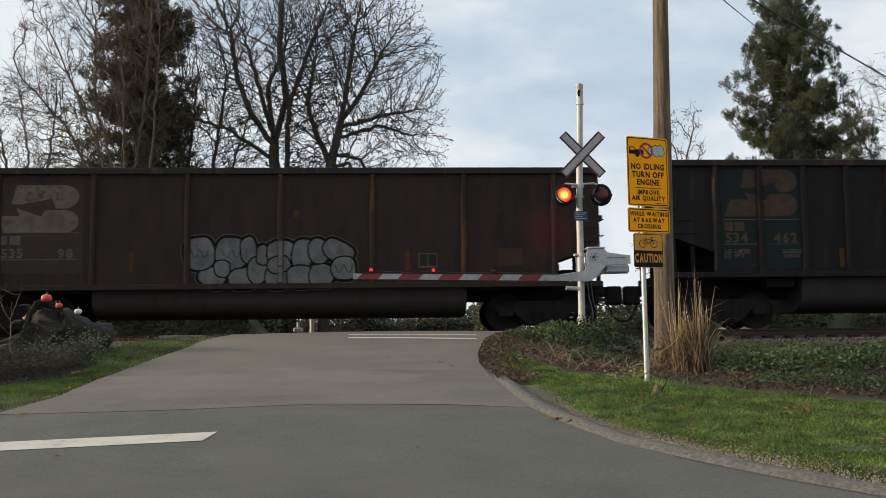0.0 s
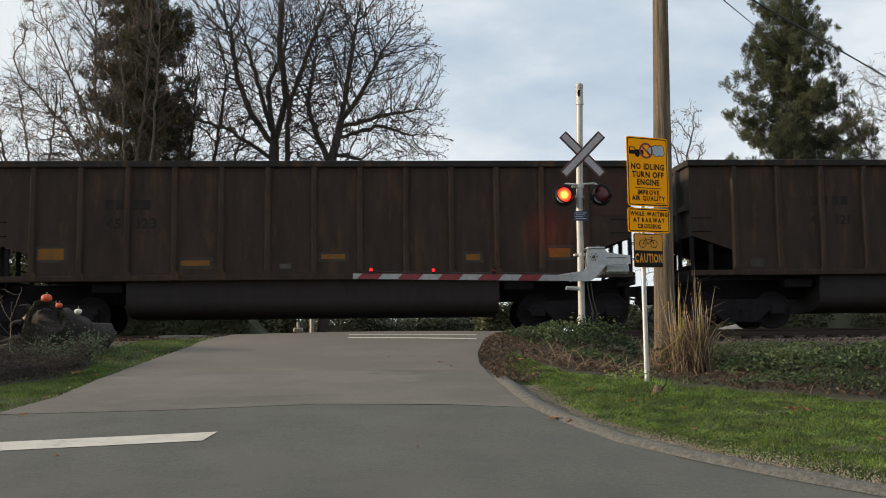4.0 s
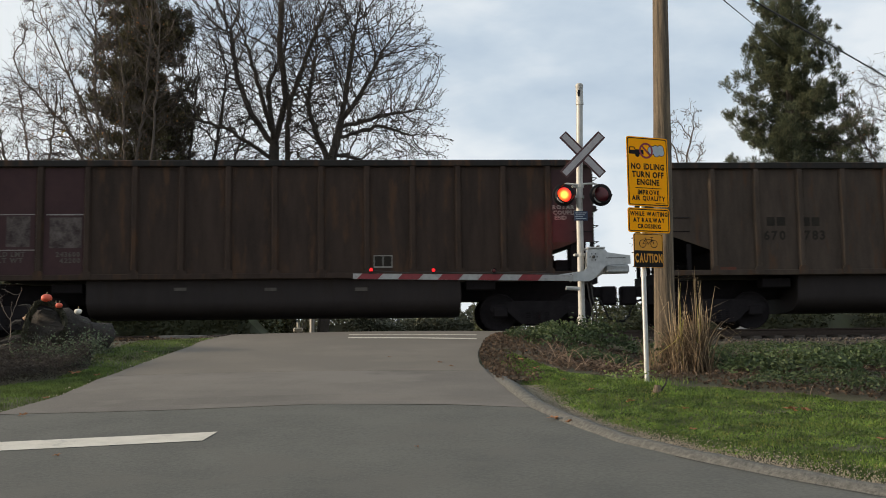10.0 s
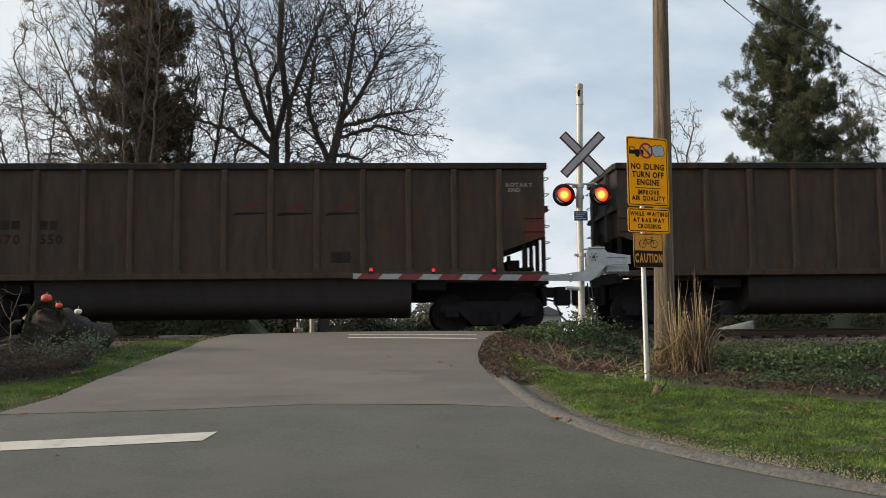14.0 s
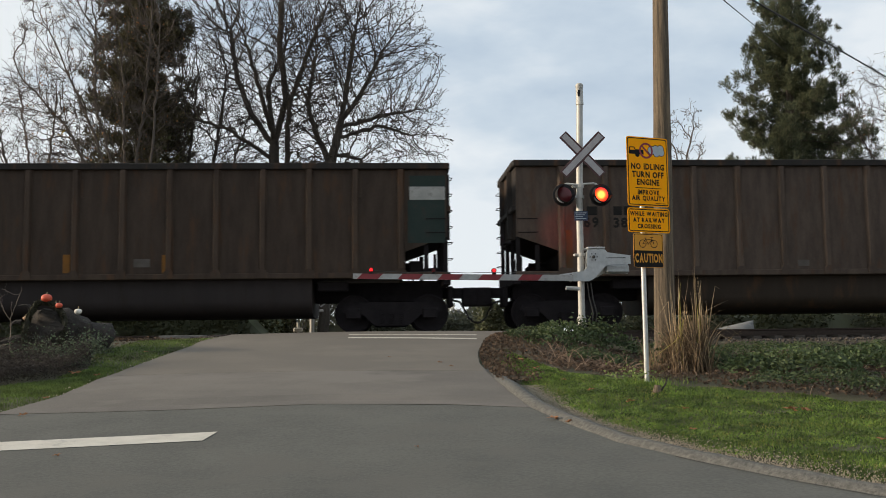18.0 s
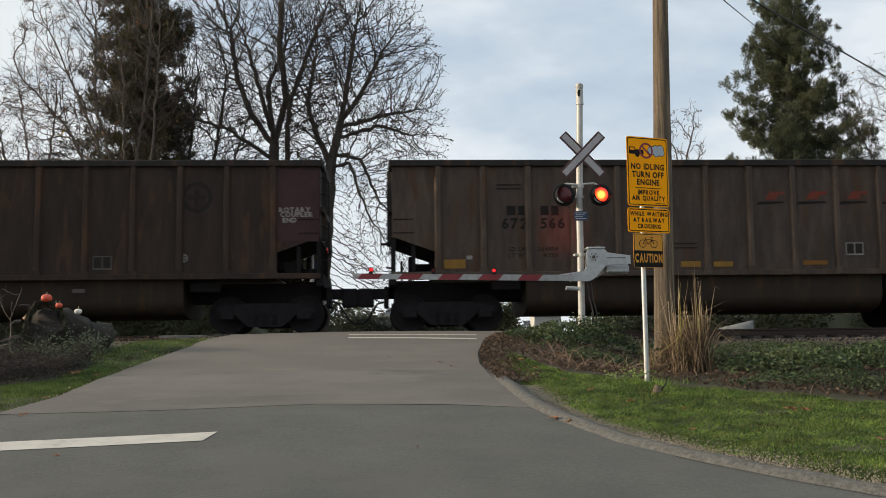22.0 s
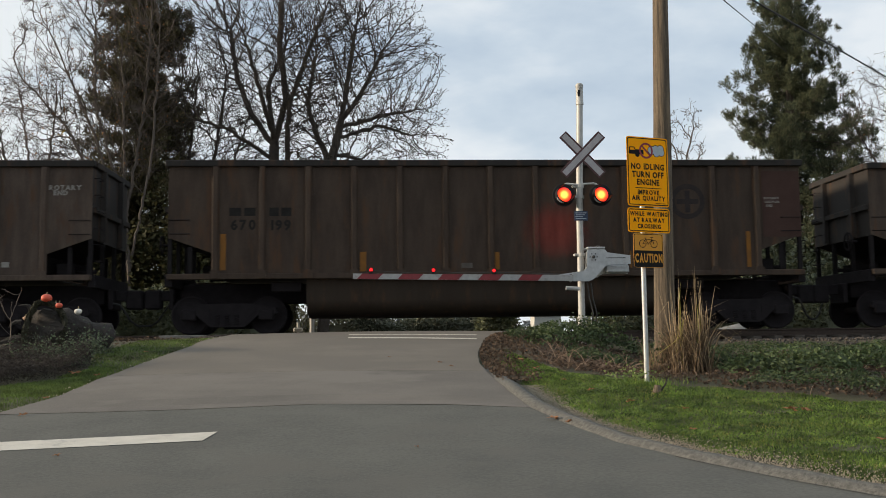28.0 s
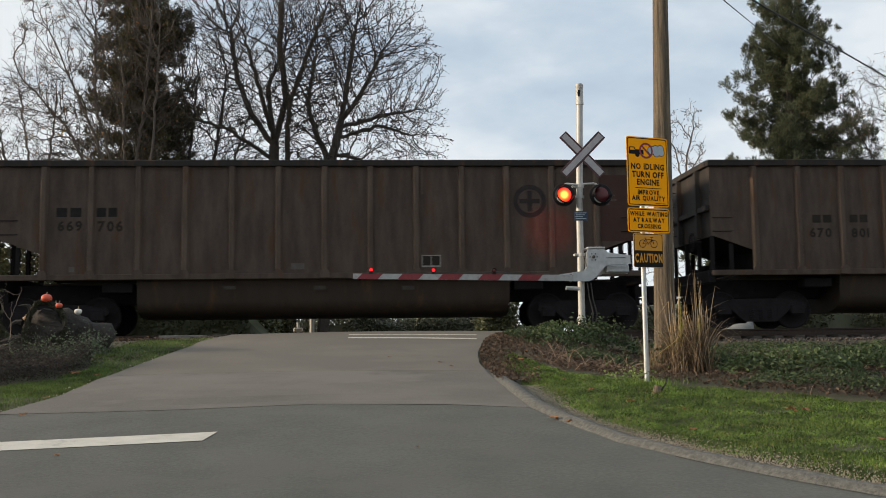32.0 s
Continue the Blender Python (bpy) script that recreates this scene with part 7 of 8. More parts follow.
GRAVEL = surf("shoulder_gravel", (0.20, 0.17, 0.125), (0.44, 0.385, 0.29), 12, 0.9, 0, 0.6, 50, spread=0.3)
WEED = leafy("pale_green_weed", (0.10, 0.15, 0.035), (0.20, 0.26, 0.08), 0.75, 0.3)
STRAW = leafy("yellowed_grass", (0.16, 0.17, 0.035), (0.30, 0.27, 0.085), 0.75, 0.3)
rngv = random.Random(77)


def shrub_line(x):
    """Where the mown grass ends and the rough growth begins, right of the road."""
    return float(np.interp(x, (1.6, 1.95, 2.5, 3.3, 4.2, 5.0, 6.0, 8.0, 14.0), (18.6, 17.3, 14.6, 13.35, 12.7, 12.1, 11.4, 10.6, 10.0)))


def west_grass(x, y):
    """The mown strip left of the road."""
    if y < 14.3:
        return x < west(y) - 0.05 and y < 13.55 + 0.9 * (x + 5.1) * (x > -5.1) and x > -9
    return west(y) - 0.05 > x > float(np.interp(y, (14.3, 15, 16.7, 18.3, 19.6), (-4.6, -4.35, -4.75, -4.5, -3.6)))


def blades(name, spots, mat, lo, hi, wide, label, lean=0.9, per=1):
    """Grass: bent blades of two pieces."""
    v, f = [], []
    for x, y in spots:
        for _ in range(per):
            px, py = x + rngv.gauss(0, 0.012), y + rngv.gauss(0, 0.012)
            h, a, b = rngv.uniform(lo, hi), rngv.random() * 6.283, rngv.gauss(0, lean)
            w = wide * rngv.uniform(0.6, 1.2)
            z = land(px, py) - 0.005
            dx, dy, ox, oy = math.cos(a) * w, math.sin(a) * w, -math.sin(a) * b * h, math.cos(a) * b * h
            k = len(v)
            v.extend(((px - dx, py - dy, z), (px + dx, py + dy, z), (px + dx * 0.7 + ox * 0.35, py + dy * 0.7 + oy * 0.35, z + h * 0.6), (px - dx * 0.7 + ox * 0.35, py - dy * 0.7 + oy * 0.35, z + h * 0.6), (px + ox, py + oy, z + h)))
            f.extend(((k, k + 1, k + 2, k + 3), (k + 3, k + 2, k + 4)))
    ob = raw(name, v, f, mat)
    return tagged(ob, label, "grass", kind="stuff")


def verge_spots(n):
    out = []
    while len(out) < n:
        y = rngv.uniform(5.4, 18)
        x = rngv.uniform(1.5, 8.2)
        edge = east(y) + 0.42 + 0.12 * max(0, 9 - y) + 0.26 * noise.noise(Vector((x * 2, y * 2, 0))) + 0.15 * (y < 10)
        if x > edge and y < shrub_line(x) + 0.25 * noise.noise(Vector((x * 1.7, y * 1.7, 4))):
            if noise.noise(Vector((x * 1.3, y * 1.3, 9))) > -0.62 or rngv.random() < 0.3:
                out.append((x, y))
    return out


def west_spots(n):
    out = []
    while len(out) < n:
        y, x = rngv.uniform(10.5, 19.4), rngv.uniform(-9, -3)
        if west_grass(x, y):
            out.append((x, y))
    return out


def leaf_mat(name, spots, mat, size, label, category, lift=(0.0, 0.2), kind="stuff"):
    """A tangle of small pointed leaves at the given spots, each (x, y, height)."""
    v, f = [], []
    for x, y, z in spots:
        s = size * rngv.uniform(0.55, 1.25)
        e = Euler((rngv.gauss(0, 0.75), rngv.gauss(0, 0.75), rngv.random() * 6.283)).to_matrix()
        o = Vector((x, y, z))
        k = len(v)
        v.extend(tuple(o + e @ Vector(c) * s) for c in ((0, -0.5, 0), (-0.36, -0.05, 0.08), (0, 0.55, -0.06), (0.36, -0.05, 0.08)))
        f.extend(((k, k + 1, k + 2), (k, k + 2, k + 3)))
    ob = raw(name, v, f, mat)
    return tagged(ob, label, category, kind=kind)


blades("verge_grass", verge_spots(120000), GRASS, 0.010, 0.036, 0.0050, "short green mown grass beside the kerb")
leaf_green = lambda p: noise.noise(Vector((p[0] * 3.1, p[1] * 3.1, 57))) > 0.05
blades("verge_grass", [p for p in verge_spots(60000) if leaf_green(p)], MOSSY, 0.018, 0.042, 0.0062, "dark mossy patches in the mown grass", 1.2)
leaf_mat("turf_moss", [(x, y, land(x, y) + 0.004 + 0.012 * rngv.random()) for x, y in verge_spots(26000)], MOSSY, 0.024, "moss and clover between the grass", "moss")
patchy = lambda p: noise.noise(Vector((p[0] * 2.2, p[1] * 2.2, 21))) > 0.16
blades("verge_grass", [p for p in verge_spots(34000) if patchy(p)], STRAW, 0.012, 0.036, 0.0048, "yellowed patches in the mown grass")
blades("verge_grass", [p for p in verge_spots(26000) if noise.noise(Vector((p[0] * 1.6, p[1] * 1.6, 33))) > 0.2], GRASS, 0.03, 0.06, 0.0045, "longer tufts in the mown grass", 0.7)
STRIP_GRASS = leafy("shaded_strip_grass", (0.058, 0.100, 0.020), (0.135, 0.180, 0.042), 0.8, 0.25, 0.55, 2.4)
blades("verge_grass", west_spots(40000), STRIP_GRASS, 0.015, 0.05, 0.0045, "short green grass strip beside the road")


def heap(x, y, scale, tall, seed, least=0.05):
    """Uneven height of a thicket over the soil."""
    n = noise.noise(Vector((x * scale, y * scale, seed))) * 0.6 + noise.noise(Vector((x * scale * 2.7, y * scale * 2.7, seed + 3))) * 0.4
    return tall * max(least, 0.5 + 0.5 * least + 0.75 * n)


def thicket(n, x0, x1, y0, y1, test, scale, tall, seed, mound=0.5, least=0.05):
    out = []
    while len(out) < n:
        x, y = rngv.uniform(x0, x1), rngv.uniform(y0, y1)
        if test(x, y):
            h = heap(x, y, scale, tall, seed, least)
            out.append((x, y, land(x, y) + h * (1 - mound * rngv.random() ** 2)))
    return out


rough = lambda x, y: y > shrub_line(x) + 0.1 and x > east(y) + 0.3 and y < 18.9 and not (3.75 < x < 4.1 and 19.2 < y < 19.6)
leaf_mat("ground_ivy", thicket(34000, 2.2, 13, 11.2, 20.6, lambda x, y: rough(x, y) and noise.noise(Vector((x * 0.7, y * 0.7, 2))) > 0.18 - 0.32 * (x > 4.8) - 0.2 * (y > 17.5), 0.8, 0.34, 1.0), IVY, 0.05, "dark green bramble and ivy ground cover", "ground cover")
leaf_mat("leaf_litter", thicket(34000, 1.8, 13, 11.2, 20.4, rough, 1.4, 0.10, 5.0), BRACKEN, 0.05, "brown leaf litter under the brambles", "leaf litter")


MOUND = leafy("bramble_leaves", (0.040, 0.062, 0.022), (0.095, 0.135, 0.048), 0.7, 0.25)
for cx, cy, rx, ry, h, n in ((6.0, 13.6, 0.75, 0.5, 0.34, 900), (5.2, 13.9, 0.45, 0.4, 0.26, 480), (7.4, 14.6, 0.9, 0.6, 0.42, 900), (8.6, 13.4, 0.8, 0.5, 0.36, 700), (6.7, 16.2, 1.0, 0.7, 0.42, 900), (5.4, 17.2, 0.9, 0.6, 0.40, 800), (3.0, 17.6, 0.5, 0.5, 0.3, 500), (3.4, 18.4, 0.8, 0.5, 0.34, 800), (4.5, 18.6, 0.9, 0.5, 0.36, 800)):
    spots = []
    for _ in range(n):
        a, r = rngv.random() * 6.283, rngv.random() ** 0.5
        x, y = cx + rx * r * math.cos(a), cy + ry * r * math.sin(a)
        spots.append((x, y, land(x, y) + 0.04 + h * (1 - r * r) * (0.6 + 0.4 * rngv.random())))
    leaf_mat("bramble_mound", spots, MOUND, 0.066, "low mound of green bramble leaves", "bramble")


def stems_mesh(name, n, spot, length, mat, label, category, width=0.006, flat=0.6, up=0.5, curl=0.5, thing_kind="stuff", parent_at=None):
    """Dry stalks, each a bent tapering strip with a little thickness."""
    sh = Shape()
    for _ in range(n):
        x, y = spot()
        h = length * rngv.uniform(0.45, 1.1)
        a, t = rngv.random() * 6.283, abs(rngv.gauss(0, flat))
        d = Vector((math.cos(a) * t, math.sin(a) * t, up)).normalized()
        p = Vector((x, y, land(x, y) - 0.02))
        pts, r = [p], [width]
        for i in range(4):
            d = (d + Vector((math.cos(a) * curl * 0.25, math.sin(a) * curl * 0.25, -curl * 0.22 * i)) + Vector((rngv.gauss(0, 0.07), rngv.gauss(0, 0.07), rngv.gauss(0, 0.05)))).normalized()
            p = p + d * h / 4
            pts.append(p)
            r.append(width * (1 - 0.2 * (i + 1)))
        sh.tube(pts, r, 3, caps=False)
    me = mesh_of(name, sh, mat)
    return tagged(new(name, me), label, category, kind=thing_kind)


stems_mesh("dead_stalks", 1500, lambda: (lambda p: p)(next((x, y) for x, y in iter(lambda: (rngv.uniform(1.9, 9), rngv.uniform(12, 19.5)), None) if rough(x, y))), 0.25, DEADWOOD, "tangled pale dead bracken stalks", "dead stalks", 0.0065, 1.4, 0.42, 0.6)
stems_mesh("dead_stalks", 420, lambda: (rngv.uniform(2.55, 3.9), rngv.uniform(14.4, 16.6)), 0.5, DEADWOOD, "fallen reddish-brown stalks and twigs", "dead stalks", 0.009, 1.6, 0.35, 0.5)


def ribbons(name, n, spot, lo, hi, wide, mat, label, lean=0.08, kink=0.5):
    """Long dry leaves: narrow folded strips that stand up and then droop or break over."""
    v, f = [], []
    for _ in range(n):
        x, y = spot()
        h, a = rngv.uniform(lo, hi), rngv.random() * 6.283
        d = Vector((math.cos(a) * lean * rngv.random(), math.sin(a) * lean * rngv.random(), 1)).normalized()
        p = Vector((x, y, land(x, y) - 0.02))
        side = Vector((-math.sin(a), math.cos(a), 0))
        snap = rngv.randint(3, 9)
        for i in range(8):
            w = wide * (0.7 + 0.5 * math.sin(math.pi * min(i / 7 + 0.15, 1))) * (1 - (i / 7) ** 3 * 0.85)
            fold = Vector((math.cos(a), math.sin(a), 0)) * w * 0.35
            v.extend((tuple(p - side * w / 2), tuple(p + fold), tuple(p + side * w / 2)))
            if i:
                k = len(v) - 6
                f.extend(((k, k + 1, k + 4, k + 3), (k + 1, k + 2, k + 5, k + 4)))
            if i == snap:
                d = (Vector((math.cos(a), math.sin(a), rngv.uniform(-0.9, 0.3)))).normalized()
            d = (d + Vector((math.cos(a) * kink * 0.05 * i, math.sin(a) * kink * 0.05 * i, -kink * 0.03 * i)) + Vector((rngv.gauss(0, 0.03), rngv.gauss(0, 0.03), 0))).normalized()
            p = p + d * h / 7
    return tagged(raw(name, v, f, mat), label, "reeds")


# the tall dry clump beside the pole
DRY_DULL = leafy("dull_dead_reed", (0.045, 0.030, 0.018), (0.21, 0.145, 0.085), 0.8, 0.2)
GREENING = leafy("yellow_green_reed", (0.20, 0.17, 0.04), (0.34, 0.30, 0.08), 0.7, 0.3)
clump = lambda: (4.44 + rngv.uniform(-0.27, 0.27), 14.2 + rngv.gauss(0, 0.13))
stems_mesh("reed_clump", 130, clump, 0.95, DRY_DULL, "brown dead stalks at the foot of the reeds", "reeds", 0.0048, 0.05, 1.0, 0.08, "")
stems_mesh("reed_clump", 26, clump, 1.2, DRY, "upright dry tan reed stalks beside the pole", "reeds", 0.0085, 0.04, 1.0, 0.05, "")
ribbons("reed_clump", 380, clump, 0.35, 1.12, 0.0115, DRY_DULL, "brown withered reed leaves beside the pole", 0.30, 0.9)
ribbons("reed_clump", 80, clump, 0.5, 1.35, 0.0125, DRY, "pale dry reed leaves beside the pole", 0.4, 1.3)
for cx, n in ((4.22, 6), (4.53, 8), (4.66, 9)):
    ribbons("reed_clump", n, lambda: (cx + rngv.gauss(0, 0.025), 14.15 + rngv.gauss(0, 0.05)), 1.3, 1.68, 0.016, DRY, "tall pale reed blades beside the pole", 0.04, 0.05)
ribbons("reed_clump", 7, lambda: (4.25 + rngv.gauss(0, 0.04), 14.1), 0.9, 1.35, 0.022, GREENING, "yellow-green reed blades beside the pole", 0.03, 0.05)
ribbons("reed_clump", 4, lambda: (4.52 + rngv.gauss(0, 0.02), 14.1), 1.2, 1.5, 0.020, GREENING, "yellow-green reed blades beside the pole", 0.03, 0.05)
stems_mesh("reed_clump", 120, lambda: (4.08 + rngv.gauss(0, 0.16), 14.45 + rngv.gauss(0, 0.12)), 0.55, DRY_DULL, "short dead stalks round the pole foot", "reeds", 0.006, 0.2, 0.9, 0.25, "")
leaf_mat("climbing_ivy", [(4.16 + rngv.gauss(0, 0.16), 14.6 + rngv.gauss(-0.05, 0.08), 0.80 + abs(rngv.gauss(0, 0.3))) for _ in range(200)], IVY, 0.06, "sparse ivy leaves climbing the pole foot", "ivy")
leaf_mat("weed_tuft", [(3.35 + rngv.gauss(0, 0.18), 13.35 + rngv.gauss(0, 0.15), 0.68 + abs(rngv.gauss(0, 0.13))) for _ in range(420)], WEED, 0.045, "pale green weeds at the sign post foot", "weeds")
leaf_mat("weed_tuft", [(4.05 + rngv.gauss(0, 0.28), 19.2 + rngv.gauss(-0.2, 0.2), 1.46 + abs(rngv.gauss(0, 0.12))) for _ in range(700)], IVY, 0.075, "ivy round the foot of the gate mast", "ivy")
blades("tall_grass_tuft", [(3.5 + rngv.gauss(0, 0.25), 12.95 + rngv.gauss(0, 0.1)) for _ in range(260)], GRASS, 0.05, 0.13, 0.004, "longer grass round the sign post", 0.8)


leaf_mat("leaf_litter", [(lambda y: (east(y) + 0.03 + abs(rngv.gauss(0, 0.28)), y, land(east(y) + 0.2, y) + 0.03 + 0.05 * rngv.random()))(rngv.uniform(13.2, 20.6)) for _ in range(3800)], BRACKEN, 0.045, "brown litter along the road edge", "leaf litter")


# ---- kerb, gravel, leaves ----
def make_kerb():
    ys = np.concatenate([np.linspace(4.3, 7.5, 26), np.linspace(7.6, 14.6, 50)])
    sec = ((-0.04, -0.06), (0.0, 0.006), (0.05, 0.050), (0.13, 0.055), (0.20, 0.02), (0.26, -0.08))
    v, f = [], []
    for i, y in enumerate(ys):
        a = Vector((east(y + 0.05) - east(y - 0.05), 0.1)).normalized()
        out = Vector((a.y, -a.x))
        fade = smooth(14.6, 12.6, y) if y > 12.6 else 1.0
        for o, h in sec:
            wob = 0.018 * noise.noise(Vector((y * 2.3, o * 5, 1)))
            x, yy = east(y) + out.x * (o + wob), y + out.y * (o + wob)
            v.append((x, yy, rise(yy) + 0.004 + h * fade + 0.012 * noise.noise(Vector((y * 3.1, o * 9, 7))) - (1 - fade) * 0.02))
    n = len(sec)
    for i in range(len(ys) - 1):
        f.extend((i * n + k, (i + 1) * n + k, (i + 1) * n + k + 1, i * n + k + 1) for k in range(n - 1))
    tagged(raw("kerb", v, f, KERB_MAT, True), "low rounded asphalt kerb along the road edge", "kerb", kind="structure")


make_kerb()


def make_gutter():
    """The shadow line where the asphalt meets the kerb, laid as a dark strip."""
    ys = np.linspace(4.4, 8.6, 50)
    v, f = [], []
    for i, y in enumerate(ys):
        w = 0.006 + 0.006 * noise.noise(Vector((y * 4, 0, 2)))
        x = east(y) - 0.045 + 0.012 * noise.noise(Vector((y * 2.3, 1, 1)))
        v += [(x - w, y, rise(y) + 0.0085), (x + w, y, rise(y) + 0.0085)]
    f = [(2 * i, 2 * i + 1, 2 * i + 3, 2 * i + 2) for i in range(len(ys) - 1)]
    tagged(raw("road_joint", v, f, JOINT_SHADE), "dark strip drawn as the shadow along the joint of asphalt and kerb", "joint", kind="structure")


JOINT_SHADE = surf("joint_shade", (0.012, 0.011, 0.010), (0.025, 0.023, 0.02), 6, 0.95, 0, 0.3)
make_gutter()


def scatter_stones(n, spot, lo, hi, name, label):
    v, f = [], []
    quads = [(0, 3, 2, 1), (4, 5, 6, 7), (0, 1, 5, 4), (1, 2, 6, 5), (2, 3, 7, 6), (3, 0, 4, 7)]
    for _ in range(n):
        x, y = spot()
        s = rngv.uniform(lo, hi)
        e = Euler((rngv.random() * 6, rngv.random() * 6, rngv.random() * 6)).to_matrix()
        o = Vector((x, y, land(x, y) + 0.02 + s * 0.3))
        k = len(v)
        v.extend(tuple(o + e @ Vector((a * s * rngv.uniform(0.7, 1), b * s * rngv.uniform(0.6, 1), c * s * 0.6))) for a, b, c in ((-1, -1, -1), (1, -1, -1), (1, 1, -1), (-1, 1, -1), (-0.7, -0.7, 1), (0.8, -0.6, 1), (0.7, 0.8, 1), (-0.8, 0.6, 1)))
        f.extend(tuple(k + q for q in quad) for quad in quads)
    tagged(raw(name, v, f, GRAVEL), label, "gravel", kind="stuff")


def gravel_spot():
    y = rngv.uniform(5.0, 13.0)
    return east(y) + 0.22 + abs(rngv.gauss(0, 0.15 + 0.11 * max(0, 10.5 - y))), y


scatter_stones(13000, gravel_spot, 0.0025, 0.0065, "shoulder_gravel", "pale gravel spilt along the kerb")
scatter_stones(60, lambda: (lambda y: (west(y) - abs(rngv.gauss(0, 0.10)), y))(rngv.uniform(11.6, 20)), 0.005, 0.014, "shoulder_gravel", "pale gravel at the road edge")


def maple_leaf(size):
    pts = []
    for i in range(20):
        a = 2 * math.pi * i / 20
        k = 1.0 if i % 4 == 0 else (0.62 if i % 2 == 0 else 0.48)
        pts.append((size * k * math.cos(a), size * k * math.sin(a), size * (0.16 * math.sin(3 * a) + 0.10 * math.cos(2 * a))))
    return pts


def fallen_leaf(x, y, size, turn):
    size *= 0.72
    pts = maple_leaf(size)
    me = bpy.data.meshes.new("fallen_leaf")
    me.from_pydata([(0, 0, 0.0)] + pts + [(px, py, pz - 0.003) for px, py, pz in pts], [], [(0, i + 1, (i + 1) % 20 + 1) for i in range(20)] + [(i + 1, i + 21, (i + 1) % 20 + 21, (i + 1) % 20 + 1) for i in range(20)])
    me.materials.append(LEAF_BROWN)
    ob = new("fallen_leaf", me)
    paved = west(y) < x < east(y)
    z = rise(y) + 0.02 if paved else land(x, y) + 0.05
    ob.matrix_basis = pose(x, y, z + size * 0.2, rngv.uniform(-12, 12), rngv.uniform(-12, 12), turn)
    tagged(ob, "curled orange-brown fallen leaf on the " + ("asphalt" if paved else "grass"), "leaf", "fallen leaves")


for x, y, s in ((4.56, 10.97, 0.13), (4.72, 10.92, 0.10), (4.6, 8.95, 0.12), (1.80, 10.55, 0.10), (1.95, 10.35, 0.09), (-3.98, 11.3, 0.08), (-4.1, 12.4, 0.07), (-4.35, 14.35, 0.13), (-4.0, 14.2, 0.08), (0.85, 15.0, 0.055), (1.0, 14.6, 0.05), (0.1, 15.6, 0.05),
                (2.9, 11.6, 0.09), (3.4, 11.1, 0.07), (2.6, 12.4, 0.07), (5.3, 9.6, 0.08), (3.1, 9.9, 0.06), (2.2, 14.3, 0.09), (2.1, 15.2, 0.1), (2.3, 16.2, 0.1), (2.4, 13.2, 0.06), (-4.9, 12.9, 0.08), (-3.9, 16.6, 0.07), (-1.2, 13.6, 0.04), (0.3, 9.2, 0.035), (-2.9, 9.1, 0.05), (-0.6, 14.8, 0.035)):
    fallen_leaf(x, y, s, rngv.uniform(0, 360))

DRIFT = surf("weathered_driftwood", (0.014, 0.0118, 0.010), (0.044, 0.036, 0.030), 5, 0.9, 0, 0.9, 35, stretch=(1, 3, 3), dist=0.03)
MOSS_ROPE = surf("mossy_root", (0.022, 0.023, 0.013), (0.062, 0.056, 0.036), 14, 0.95, 0, 0.8, 50, dist=0.02)
PUMPKIN = surf("orange_pumpkin", (0.50, 0.060, 0.030), (0.62, 0.10, 0.045), 6, 0.45, 0, 0.1, 40)
GOURD_WHITE = surf("white_gourd", (0.60, 0.57, 0.50), (0.72, 0.69, 0.62), 6, 0.5, 0, 0.1, 40)
GOURD_PEACH = surf("peach_gourd", (0.45, 0.26, 0.15), (0.55, 0.34, 0.21), 6, 0.5, 0, 0.1, 40)
STALK = surf("dry_stalk", (0.16, 0.13, 0.07), (0.24, 0.2, 0.11), 8, 0.8)


